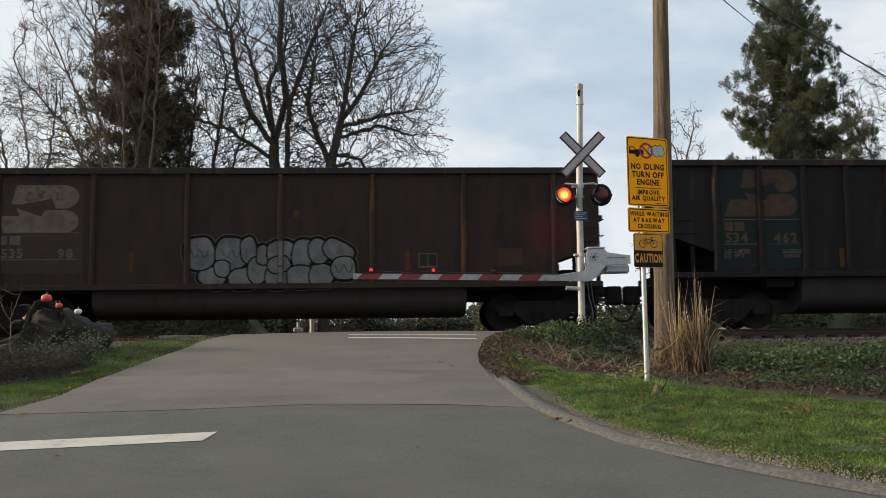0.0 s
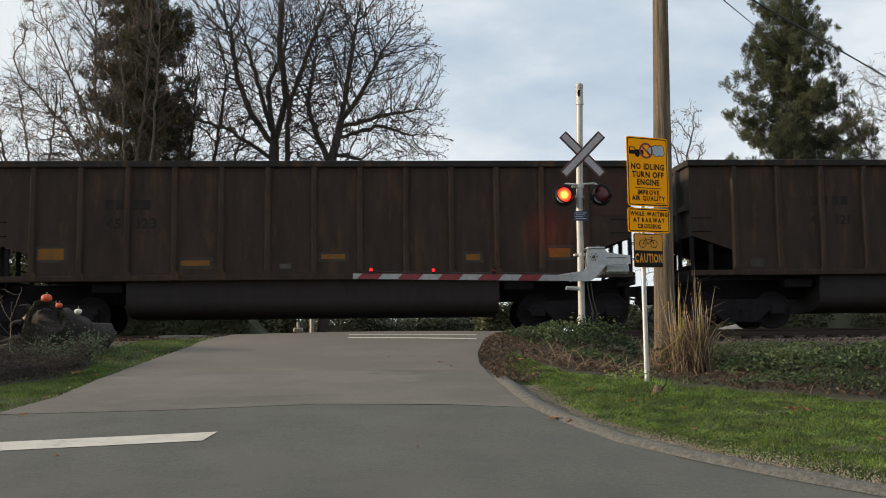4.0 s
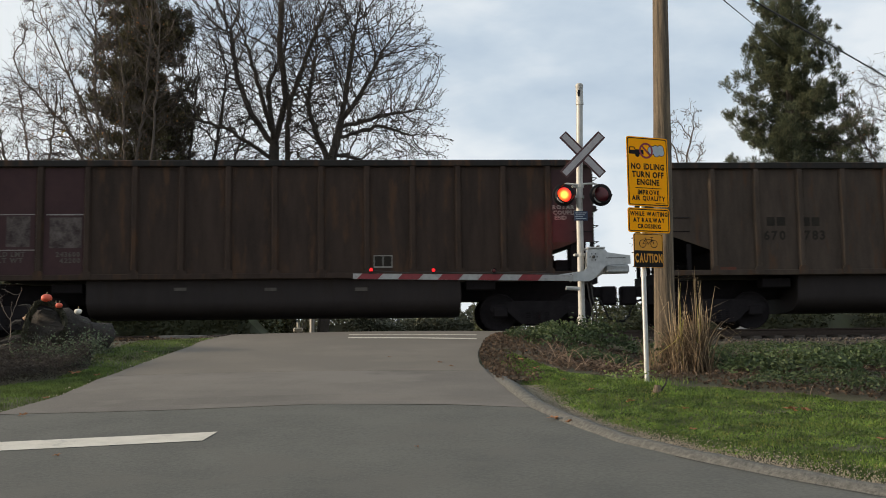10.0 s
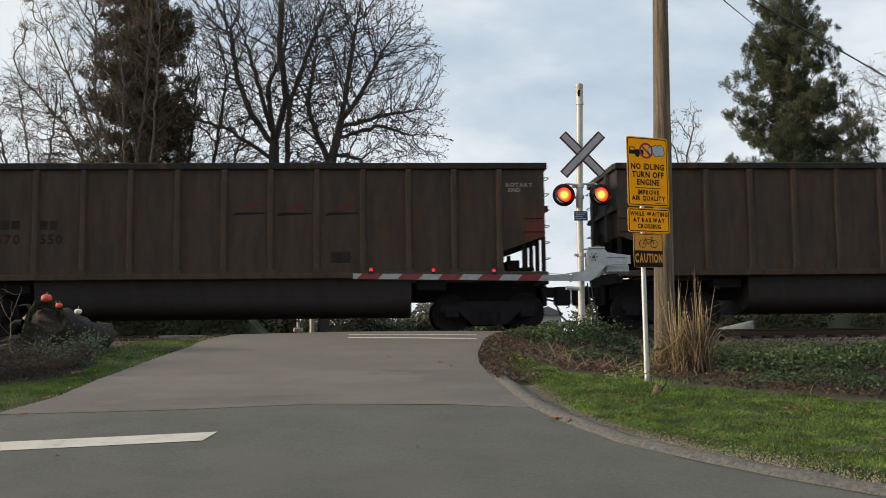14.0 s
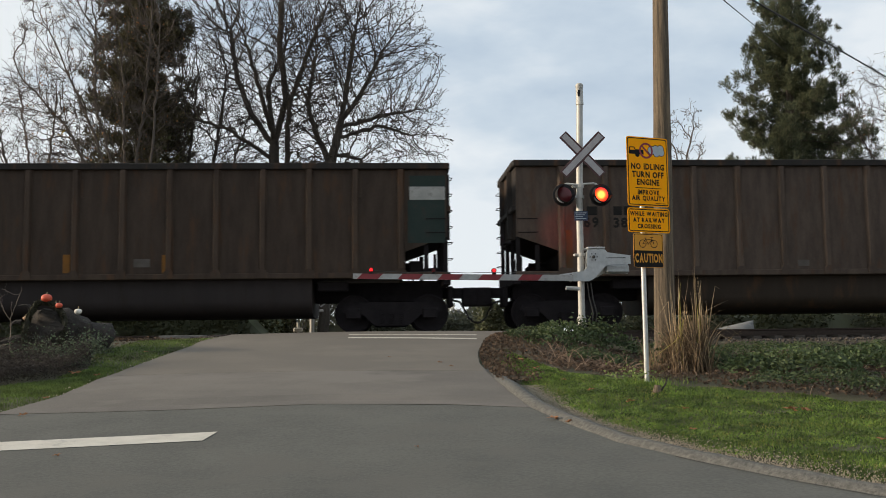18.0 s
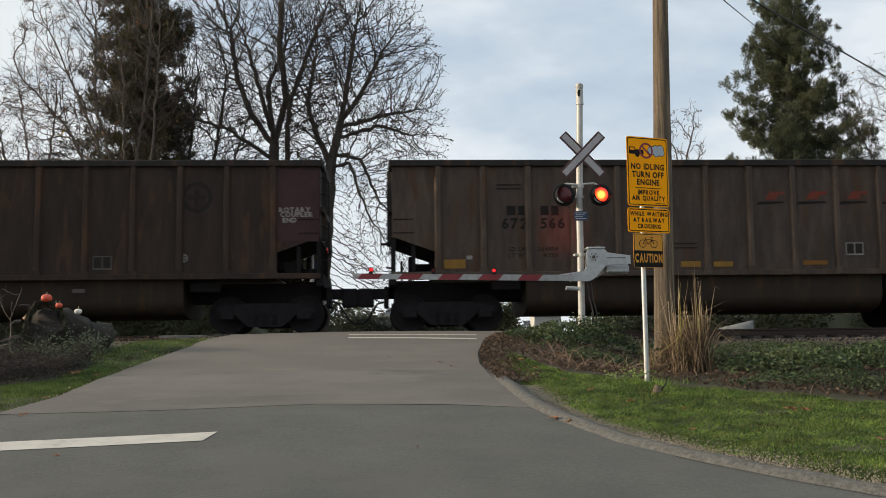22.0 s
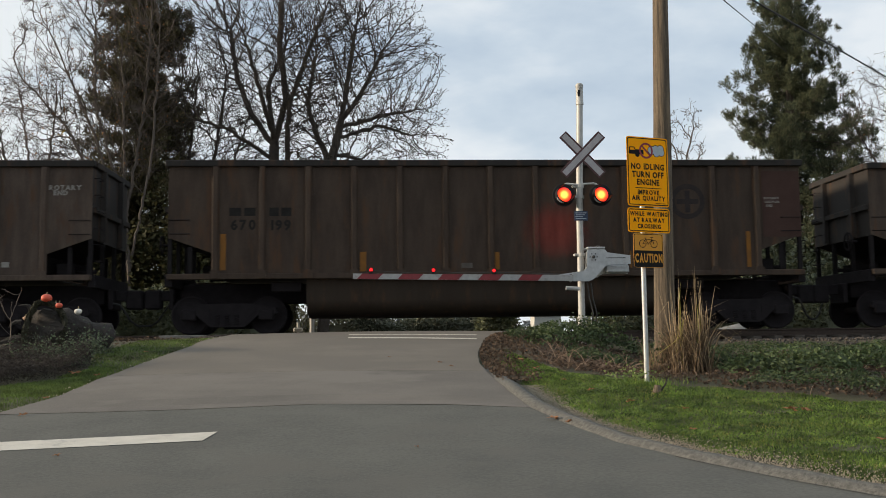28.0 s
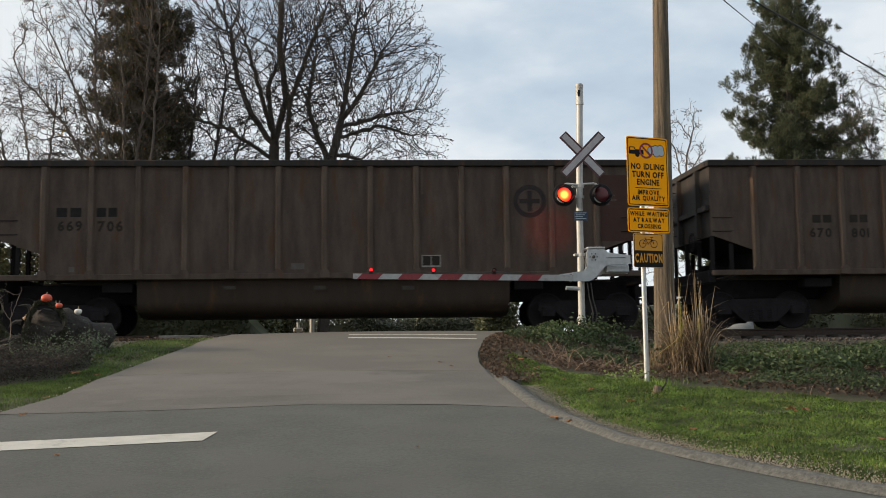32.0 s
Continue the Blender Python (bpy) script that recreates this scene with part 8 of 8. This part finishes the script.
def make_stump():
    """A toppled driftwood stump: root plate on end towards the road, trunk lying behind it."""
    t = thing("driftwood_stump", pose(-5.57, 17.0, 1.23), "toppled weathered driftwood stump with a ring of mossy roots", "stump")
    log = Shape()
    pts, rad = [], []
    for i in range(9):
        pts.append((0.1 + i * 0.095, 0.1 + 0.05 * i, 0.36 - 0.020 * i + 0.03 * math.sin(i * 1.3)))
        rad.append(0.36 - 0.020 * i + 0.03 * math.sin(i * 2.1))
    log.tube(pts, rad, 18)
    log.v = [(x + 0.05 * noise.noise(Vector((x * 3, y * 5, z * 5))), y + 0.07 * noise.noise(Vector((x * 2, y * 6, z * 6 + 3))), z + 0.07 * noise.noise(Vector((x * 2, y * 6, z * 6 + 9)))) for x, y, z in log.v]
    part("log", log, DRIFT, t, smooth=True)
    plate = Shape().spin([(0.0, -0.10), (0.19, -0.13), (0.31, -0.08), (0.37, 0.0), (0.31, 0.10), (0.0, 0.12)], (0.0, -0.14, 0.38), (0.25, 1, 0.1), 26)
    plate.v = [(x + 0.11 * noise.noise(Vector((x * 9, y * 9, z * 9))), y + 0.10 * noise.noise(Vector((x * 5, y * 5, z * 5 + 4))), z + 0.09 * noise.noise(Vector((x * 6, y * 6, z * 6 + 8)))) for x, y, z in plate.v]
    part("root_plate", plate, DRIFT, t, smooth=True)
    ring = [(0.0 + 0.31 * math.cos(a) + 0.03 * math.sin(3 * a), -0.30, 0.36 + 0.46 * math.sin(a)) for a in np.linspace(-0.5, math.pi + 0.5, 22)]
    hoop = Shape().tube(ring, [0.046 + 0.010 * math.sin(i * 1.9) for i in range(22)], 9)
    hoop.v = [(x + 0.02 * noise.noise(Vector((x * 14, y * 14, z * 14))), y + 0.02 * noise.noise(Vector((x * 14, y * 14, z * 14 + 4))), z + 0.02 * noise.noise(Vector((x * 14, y * 14, z * 14 + 8)))) for x, y, z in hoop.v]
    part("root", hoop, MOSS_ROPE, t, "thick arched mossy root", smooth=True)
    r2 = random.Random(3)
    for i in range(7):
        a = r2.uniform(-0.3, 3.6)
        p = Vector((-0.12 + 0.30 * math.cos(a), -0.2, 0.44 + 0.30 * math.sin(a)))
        d = Vector((math.cos(a), r2.uniform(-0.7, 0.2), math.sin(a) * 0.8)).normalized()
        pp = [p, p + d * 0.08, p + d * 0.15 + Vector((0, 0, -0.05)), p + d * 0.22 + Vector((r2.uniform(-0.1, 0.1), 0, -0.12))]
        part("root", Shape().tube(pp, [0.05, 0.035, 0.022, 0.008], 6), DRIFT, t, smooth=True)
    for x, z, w in ((-0.55, 0.24, 0.35), (-0.62, 0.10, 0.4), (0.62, 0.16, 0.5)):
        part("root", Shape().tube([(x + 0.3, -0.1, z), (x, -0.2, z - 0.02), (x - 0.25, -0.25, z - 0.1)], [0.09, 0.06, 0.02], 7), DRIFT, t, smooth=True)


make_stump()


def gourd(x, y, z, r, mat, label, squash=0.78):
    t = thing("pumpkin" if mat is PUMPKIN else "gourd", pose(x, y, z), label, "pumpkin", "pumpkins on the stump")
    n, m = 30, 12
    v = [(0, 0, -r * squash * 0.9)]
    for j in range(1, m):
        b = math.pi * j / m
        for i in range(n):
            a = 2 * math.pi * i / n
            k = 1 - 0.09 * abs(math.cos(5 * a)) ** 0.6
            v.append((r * k * math.sin(b) * math.cos(a), r * k * math.sin(b) * math.sin(a), -r * squash * math.cos(b) * (1 - 0.12 * math.exp(-((b - math.pi) / 0.5) ** 2))))
    v.append((0, 0, r * squash * 0.82))
    f = [(0, 1 + (i + 1) % n, 1 + i) for i in range(n)]
    for j in range(m - 2):
        f += [(1 + j * n + i, 1 + j * n + (i + 1) % n, 1 + (j + 1) * n + (i + 1) % n, 1 + (j + 1) * n + i) for i in range(n)]
    f += [(1 + (m - 2) * n + i, 1 + (m - 2) * n + (i + 1) % n, len(v) - 1) for i in range(n)]
    part("flesh", Shape().add(v, f), mat, t, smooth=True)
    part("stalk", Shape().tube([(0, 0, r * squash * 0.75), (0.005, 0, r * squash + 0.012), (0.012, 0, r * squash + 0.03)], [0.012, 0.009, 0.010], 7), STALK, t, smooth=True)


gourd(-5.55, 16.70, 2.115, 0.095, PUMPKIN, "small orange pumpkin on the stump")
gourd(-5.32, 16.62, 1.99, 0.060, PUMPKIN, "tiny orange pumpkin on the stump")
gourd(-5.42, 16.75, 2.02, 0.034, GOURD_WHITE, "tiny cream gourd on the stump")
gourd(-5.08, 16.85, 1.895, 0.066, GOURD_WHITE, "white gourd on the stump")
gourd(-5.90, 16.75, 1.79, 0.045, GOURD_PEACH, "small peach-coloured gourd on the roots")


def west_rough(x, y):
    return not west_grass(x, y) and x < west(y) - 0.15 and y > 13.2


leaf_mat("heather_shrubs", thicket(34000, -10, -4.2, 13.4, 16.4, lambda x, y: west_rough(x, y) and y < 16.2, 1.9, 0.40, 11.0, 0.8, 0.25), HEATHER, 0.025, "grey-brown low shrubs below the stump", "shrub")
leaf_mat("heather_shrubs", thicket(15000, -6.2, -4.3, 13.5, 15.6, west_rough, 2.4, 0.36, 12.0, 0.95, 0.25), HEATHER, 0.027, "brown low shrubs beside the grass strip", "shrub")
blades("verge_grass", [p for p in ((rngv.uniform(-6.0, -4.0), rngv.uniform(12.8, 15.2)) for _ in range(30000)) if west_grass(*p)], STRIP_GRASS, 0.015, 0.05, 0.0045, "short green grass along the shrubs")
leaf_mat("sage_shrub", [(-4.98 + rngv.gauss(0, 0.30), 15.3 + rngv.gauss(0, 0.25), 0.98 + abs(rngv.gauss(0.10, 0.18))) for _ in range(2900)], SAGE, 0.036, "grey-green leafy shrub below the stump", "shrub")
leaf_mat("sage_shrub", [(-4.75 + rngv.gauss(0, 0.16), 16.5 + rngv.gauss(0, 0.2), 1.2 + abs(rngv.gauss(0.05, 0.16))) for _ in range(900)], SAGE, 0.04, "grey-green weeds beside the log", "weeds")
leaf_mat("leaf_litter", thicket(6000, -14, -3.3, 16.5, 21.5, lambda x, y: west_rough(x, y), 1.2, 0.1, 6.0), BRACKEN, 0.05, "brown litter along the track side", "leaf litter")
stems_mesh("dead_stalks", 420, lambda: (rngv.uniform(-9, -4.5), rngv.uniform(14.2, 16.6)), 0.5, HEATHER, "thin dry stalks among the shrubs", "dead stalks", 0.003, 0.5, 0.8, 0.3)
grown_tree((-6.02, 16.4, 1.1), [[(0, 0, -0.1), (0.02, 0, 0.5), (0.01, 0, 0.95)], [(0.02, 0, 0.7), (0.10, 0, 0.95), (0.17, 0.02, 1.15)], [(0.02, 0, 0.62), (-0.10, 0, 0.80), (-0.17, 0, 1.0)], [(0.02, 0, 0.4), (-0.14, 0.02, 0.55), (-0.2, 0, 0.66)]],
           [(0, 0, 0.95, 0.22, 0.15, 0.30)], 9, "small bare sapling beside the stump", BARK_PALE, 61, kill=0.07, reach=0.4, step=0.05, tip=0.0035, sprigs=0, sprig=0.08, most=0.014)


MOSS = leafy("root_moss", (0.016, 0.018, 0.009), (0.055, 0.052, 0.028), 0.9, 0.1)
moss = []
for _ in range(1600):
    a, q, r = rngv.uniform(-0.5, math.pi + 0.5), rngv.random() * 6.283, 0.048
    s = 0.31 + r * math.cos(q)
    moss.append((-5.57 + s * math.cos(a) + 0.03 * math.sin(3 * a), 16.70 - abs(r * math.sin(q)), 1.59 + (0.46 + r * math.cos(q)) * math.sin(a)))
leaf_mat("root_moss", moss, MOSS, 0.034, "dark moss on the arched root", "moss")

stub = thing("cut_stub", pose(3.42, 12.35, 0.60), "small brown cut tree stub in the grass", "stump")
part("wood", Shape().spin([(0.0, 0.13), (0.035, 0.128), (0.043, 0.11), (0.055, 0.03), (0.085, -0.06), (0.12, -0.1)], (0, 0, 0), (0.15, 0.1, 1), 11), POLE_WOOD, stub, smooth=True)
part("shoot", Shape().tube([(0.05, 0, 0.05), (0.12, 0.0, 0.14), (0.14, 0.0, 0.24)], [0.014, 0.01, 0.004], 6), DRIFT, stub)


# ---- beyond the track ----
def bank(name, x0, x1, y0, y1, n, tall, mat, size, label, seed, floor=0.0, gaps=-0.25, core=False):
    if core:
        nx = int((x1 - x0) / 0.4)
        v = []
        for j in range(5):
            w = (y1 - y0) * j / 4
            for i in range(nx + 1):
                x = x0 + (x1 - x0) * i / nx
                h = heap(x, y0 + w, 0.45, tall, seed, 0.6) * 0.8 * (0.0 if j in (0, 4) else 1.0) * min(1, i / 5, (nx - i) / 5)
                v.append((x, y0 + w, land(x, y0 + w) + h - 0.1))
        f = [(j * (nx + 1) + i, j * (nx + 1) + i + 1, (j + 1) * (nx + 1) + i + 1, (j + 1) * (nx + 1) + i) for j in range(4) for i in range(nx)]
        tagged(raw("hedge_core", v, f, mat), "dense inner growth of the hedge", "hedge", kind="stuff")
    spots = []
    while len(spots) < n:
        x, y = rngv.uniform(x0, x1), y0 + (y1 - y0) * rngv.random() ** (1.8 if core else 1)
        h = heap(x, y, 0.45, tall, seed, 0.6 if core else 0.05)
        z = floor + h * rngv.random() ** 0.75
        if west(y) - 0.5 < x < east(y) + 0.5 and y < 40 and z < 2.6:
            continue
        if noise.noise(Vector((x * 0.9, y * 0.9, z * 0.9 + seed))) > gaps:
            spots.append((x, y, land(x, y) + z))
    leaf_mat(name, spots, mat, size, label, "hedge")


bank("hedge", -22, -2.9, 30.5, 33.5, 26000, 2.2, HEDGE, 0.13, "low dark green hedge beyond the track", 2.0, core=True)
bank("hedge", 2.9, 4.3, 31, 34, 2600, 1.7, HEDGE, 0.13, "low dark green hedge beyond the track", 3.0, core=True)
bank("hedge", 6.3, 30, 31, 34, 24000, 1.8, HEDGE, 0.13, "low dark green hedge beyond the track", 3.2, core=True)
GREY_HEDGE = leafy("grey_green_scrub", (0.085, 0.090, 0.062), (0.165, 0.170, 0.115), 0.8, 0.2, 0.25)
bank("hedge", -4.5, 5.6, 42, 45, 15000, 2.3, GREY_HEDGE, 0.17, "grey-green scrub at the road end", 3.5, core=True)
bank("undergrowth", -24, -11.2, 34.5, 38, 15000, 5.2, HEDGE, 0.2, "dense dark undergrowth below the bare trees", 17.0, 0.3, -0.5)
bank("undergrowth", -19, -3.0, 34.5, 41, 34000, 7.0, OLIVE, 0.17, "tangled olive undergrowth below the trees", 4.0, 0.3, -0.05)
bank("undergrowth", -7.8, -3.1, 35, 38.5, 30000, 9.6, OLIVE, 0.16, "tangled olive undergrowth between the maple trunks", 14.0, 0.3, -0.45)
bank("undergrowth", -3.7, -2.0, 35.2, 37.6, 11000, 9.4, TANGLE, 0.11, "tangled brown and olive undergrowth beside the maple trunks", 15.0, 0.3, -0.5)
bank("undergrowth", -3.25, -2.25, 36.4, 38.0, 5200, 12.5, TANGLE, 0.10, "thin brown tangle of creeper between the maple trunks", 21.0, 0.8, -0.15)
bank("undergrowth", -11.7, -9.7, 35.5, 37.5, 5200, 6.2, OLIVE, 0.15, "dark bush below the evergreen", 18.0, 2.6, -0.4)
bank("undergrowth", -11.6, -9.7, 35.4, 37.2, 900, 4.6, YELLOW_LEAF, 0.13, "yellow autumn leaves on low branches", 8.0, 4.6, 0.05)
bank("undergrowth", 15, 27, 38, 43, 8000, 4.5, OLIVE, 0.17, "tangled olive undergrowth below the cedar", 6.0, 0.3, 0.0)
bank("undergrowth", 13.3, 30, 34.5, 38, 15000, 6.0, HEDGE, 0.2, "dense dark green undergrowth below the cedar", 16.0, 0.3, -0.4)
FAR_WOOD = leafy("distant_wood", (0.16, 0.17, 0.17), (0.24, 0.25, 0.25), 0.9, 0.0)
spots = []
for i in range(9000):
    x = rngv.uniform(-160, 170)
    h = 7.5 + 4.0 * noise.noise(Vector((x * 0.05, 0, 0))) + 2.5 * noise.noise(Vector((x * 0.3, 0, 0)))
    spots.append((x, 190 + rngv.uniform(-5, 5), h * rngv.random() ** 0.6))
leaf_mat("distant_treeline", spots, FAR_WOOD, 1.5, "pale distant line of trees", "treeline")

WHITE_WALL = surf("white_boarding", (0.46, 0.45, 0.41), (0.56, 0.55, 0.50), 3, 0.6, 0, 0.1, 40)
GLASS_DARK = surf("dark_window", (0.03, 0.035, 0.04), (0.05, 0.055, 0.06), 3, 0.15)
ROOF_GREY = surf("grey_roofing", (0.16, 0.16, 0.16), (0.24, 0.24, 0.24), 6, 0.85)


def make_hut():
    t = thing("white_hut", pose(7.5, 45.5, 0.40), "small white boarded hut with a window strip", "hut")
    part("wall", Shape().box(-0.62, 0.62, -0.6, 0.6, -0.1, 2.2, 0.02), WHITE_WALL, t)
    part("roof", Shape().prism([(-0.70, 2.2), (0.70, 2.2), (0.70, 2.28), (0, 2.6), (-0.70, 2.28)], -0.7, 0.7, "y"), ROOF_GREY, t)
    for x in (-0.35, 0.0, 0.35):
        part("window", Shape().box(x - 0.13, x + 0.13, -0.62, -0.595, 1.35, 1.62), GLASS_DARK, t)
    part("door", Shape().box(0.22, 0.56, -0.615, -0.6, 0.0, 1.3), WHITE_WALL, t)


make_hut()


def make_timber_crossing():
    t = thing("timber_crossing", pose(-4.55, 22.95, 1.36, 0, 0, 3), "weathered pale timber crossing deck beside the near rail", "crossing deck")
    for i in range(3):
        part("plank", Shape().box(-0.5 + 0.04 * i, 0.5 + 0.03 * i, -0.30 + 0.2 * i, -0.115 + 0.2 * i, 0.0, 0.2, 0.012), PANEL_WOOD, t)


PANEL_WOOD = surf("weathered_panel_wood", (0.10, 0.093, 0.083), (0.22, 0.205, 0.185), 4, 0.9, 0, 0.5, 40, stretch=(0.6, 5, 5))
make_timber_crossing()


def make_marker():
    t = thing("marker_post", pose(-2.35, 27.6, 1.5), "short white marker post beside the far rail", "post")
    part("post", Shape().tube([(0, 0, -0.2), (0, 0, 0.45)], 0.04, 12), WHITE_WALL, t, smooth=True)
    part("cap", Shape().box(-0.12, 0.12, -0.06, 0.06, 0.18, 0.30, 0.02), WHITE_WALL, t)


make_marker()


HULL = surf("dull_grey_hull", (0.16, 0.16, 0.15), (0.26, 0.255, 0.24), 4, 0.7, 0, 0.1, 40)


def make_boat():
    t = thing("rowing_boat", pose(10.6, 29.4, 1.30, 0, 0, 15), "small upturned grey rowing boat with a red stripe", "boat")
    v, f = [], []
    for i in range(13):
        u = i / 12
        w = 0.55 * math.sin(math.pi * min(u * 0.85 + 0.15, 1)) ** 0.6
        for j in range(9):
            a = math.pi * j / 8
            v.append((-0.62 + 1.3 * u, w * math.cos(a), 0.62 * (0.6 + 0.4 * u) * math.sin(a) ** 0.8))
    for i in range(12):
        f += [(i * 9 + j, i * 9 + j + 1, (i + 1) * 9 + j + 1, (i + 1) * 9 + j) for j in range(8)]
    part("hull", Shape().add(v, f), HULL, t, smooth=True)
    part("stripe", Shape().tube([(-0.62 + 1.3 * i / 12, -0.565 * math.sin(math.pi * min(i / 12 * 0.85 + 0.15, 1)) ** 0.6, 0.06) for i in range(13)], 0.03, 6), RED_STRIPE, t)


make_boat()


# ---- overhead wires ----
def wire(name, a, b, sag, r, label):
    a, b = Vector(a), Vector(b)
    pts = [a.lerp(b, i / 24) + Vector((0, 0, -4 * sag * (i / 24) * (1 - i / 24))) for i in range(25)]
    ob = new(name, mesh_of(name, Shape().tube(pts, r, 6), HOSE))
    tagged(ob, label, "wire")


wire("overhead_wire", (4.49, 14.8, 7.41), (19.7, 34.0, 9.89), 0.0, 0.02, "thick black overhead cable from the pole")
wire("overhead_wire", (4.49, 14.8, 7.36), (25.84, 58.0, 18.2), 0.0, 0.012, "thin black overhead wire from the pole")


# ---- motion of the train and the lamps ----
RUN = (5.19, -257.828, -15.654, -21.59, 18.612, -3.112)
SLACK = (-0.06, 0, 0.22, -0.05, -0.1, -0.1, 0, 0.13, 0.18, 0, -0.06, -0.08, -0.1, 0, 0, 0.03, 0.04, 0.02, 0)


def run_at(t):
    u = t / 32.0
    return sum(c * u ** i for i, c in enumerate(RUN))


def wagon_x(k, t):
    return run_at(t) + PITCH * k - HALF + SLACK[k]


def motions():
    for k, car in enumerate(TRAIN):
        walk(car, [(s, pose(wagon_x(k, s), RAIL_Y, RAIL_Z)) for s in range(33)])
    for k, w, x in WHEELS:
        ticks = [i / 15 for i in range(481) if -24 < wagon_x(k, i / 15) < 28]
        rows = []
        for s in ticks:
            turn = math.degrees(wagon_x(k, s) / 0.457)
            rows.append((s, pose(x, 0, 0.457, 0, turn % 360, 0)))
        if ticks[0] > 0:
            rows.insert(0, (0, rows[0][1]))
        if ticks[-1] < 32:
            rows.append((32, rows[-1][1]))
        walk(w, rows)
    # the lamps flash in turn: each lens swings its lit face to the front and back again
    on = [0.145 + 1.0315 * n for n in range(-1, 32)]
    for group in FLASHERS:
        for j, lens in enumerate(group[-2:]):
            at = lens.location.copy()
            spans = [(a, a + 0.45) for a in on] if j else [(a + 0.42, b + 0.03) for a, b in zip(on, on[1:])]
            marks = {}
            for a, b in spans:
                for i, turn in enumerate((178, 90, 2)):
                    marks[frame(a) - 2 + i] = turn
                    marks[frame(b) + 2 - i] = turn
            fr = sorted(m for m in marks if 1 <= m <= frame(32))
            rows = [((m - 1) / FPS, pose(at.x, at.y, at.z, 0, 0, marks[m] + (180 if lens.name in REAR else 0))) for m in fr]
            if fr[0] > 1:
                rows.insert(0, (0, rows[0][1]))
            if fr[-1] < frame(32):
                rows.append((32, rows[-1][1]))
            walk(lens, rows)


motions()
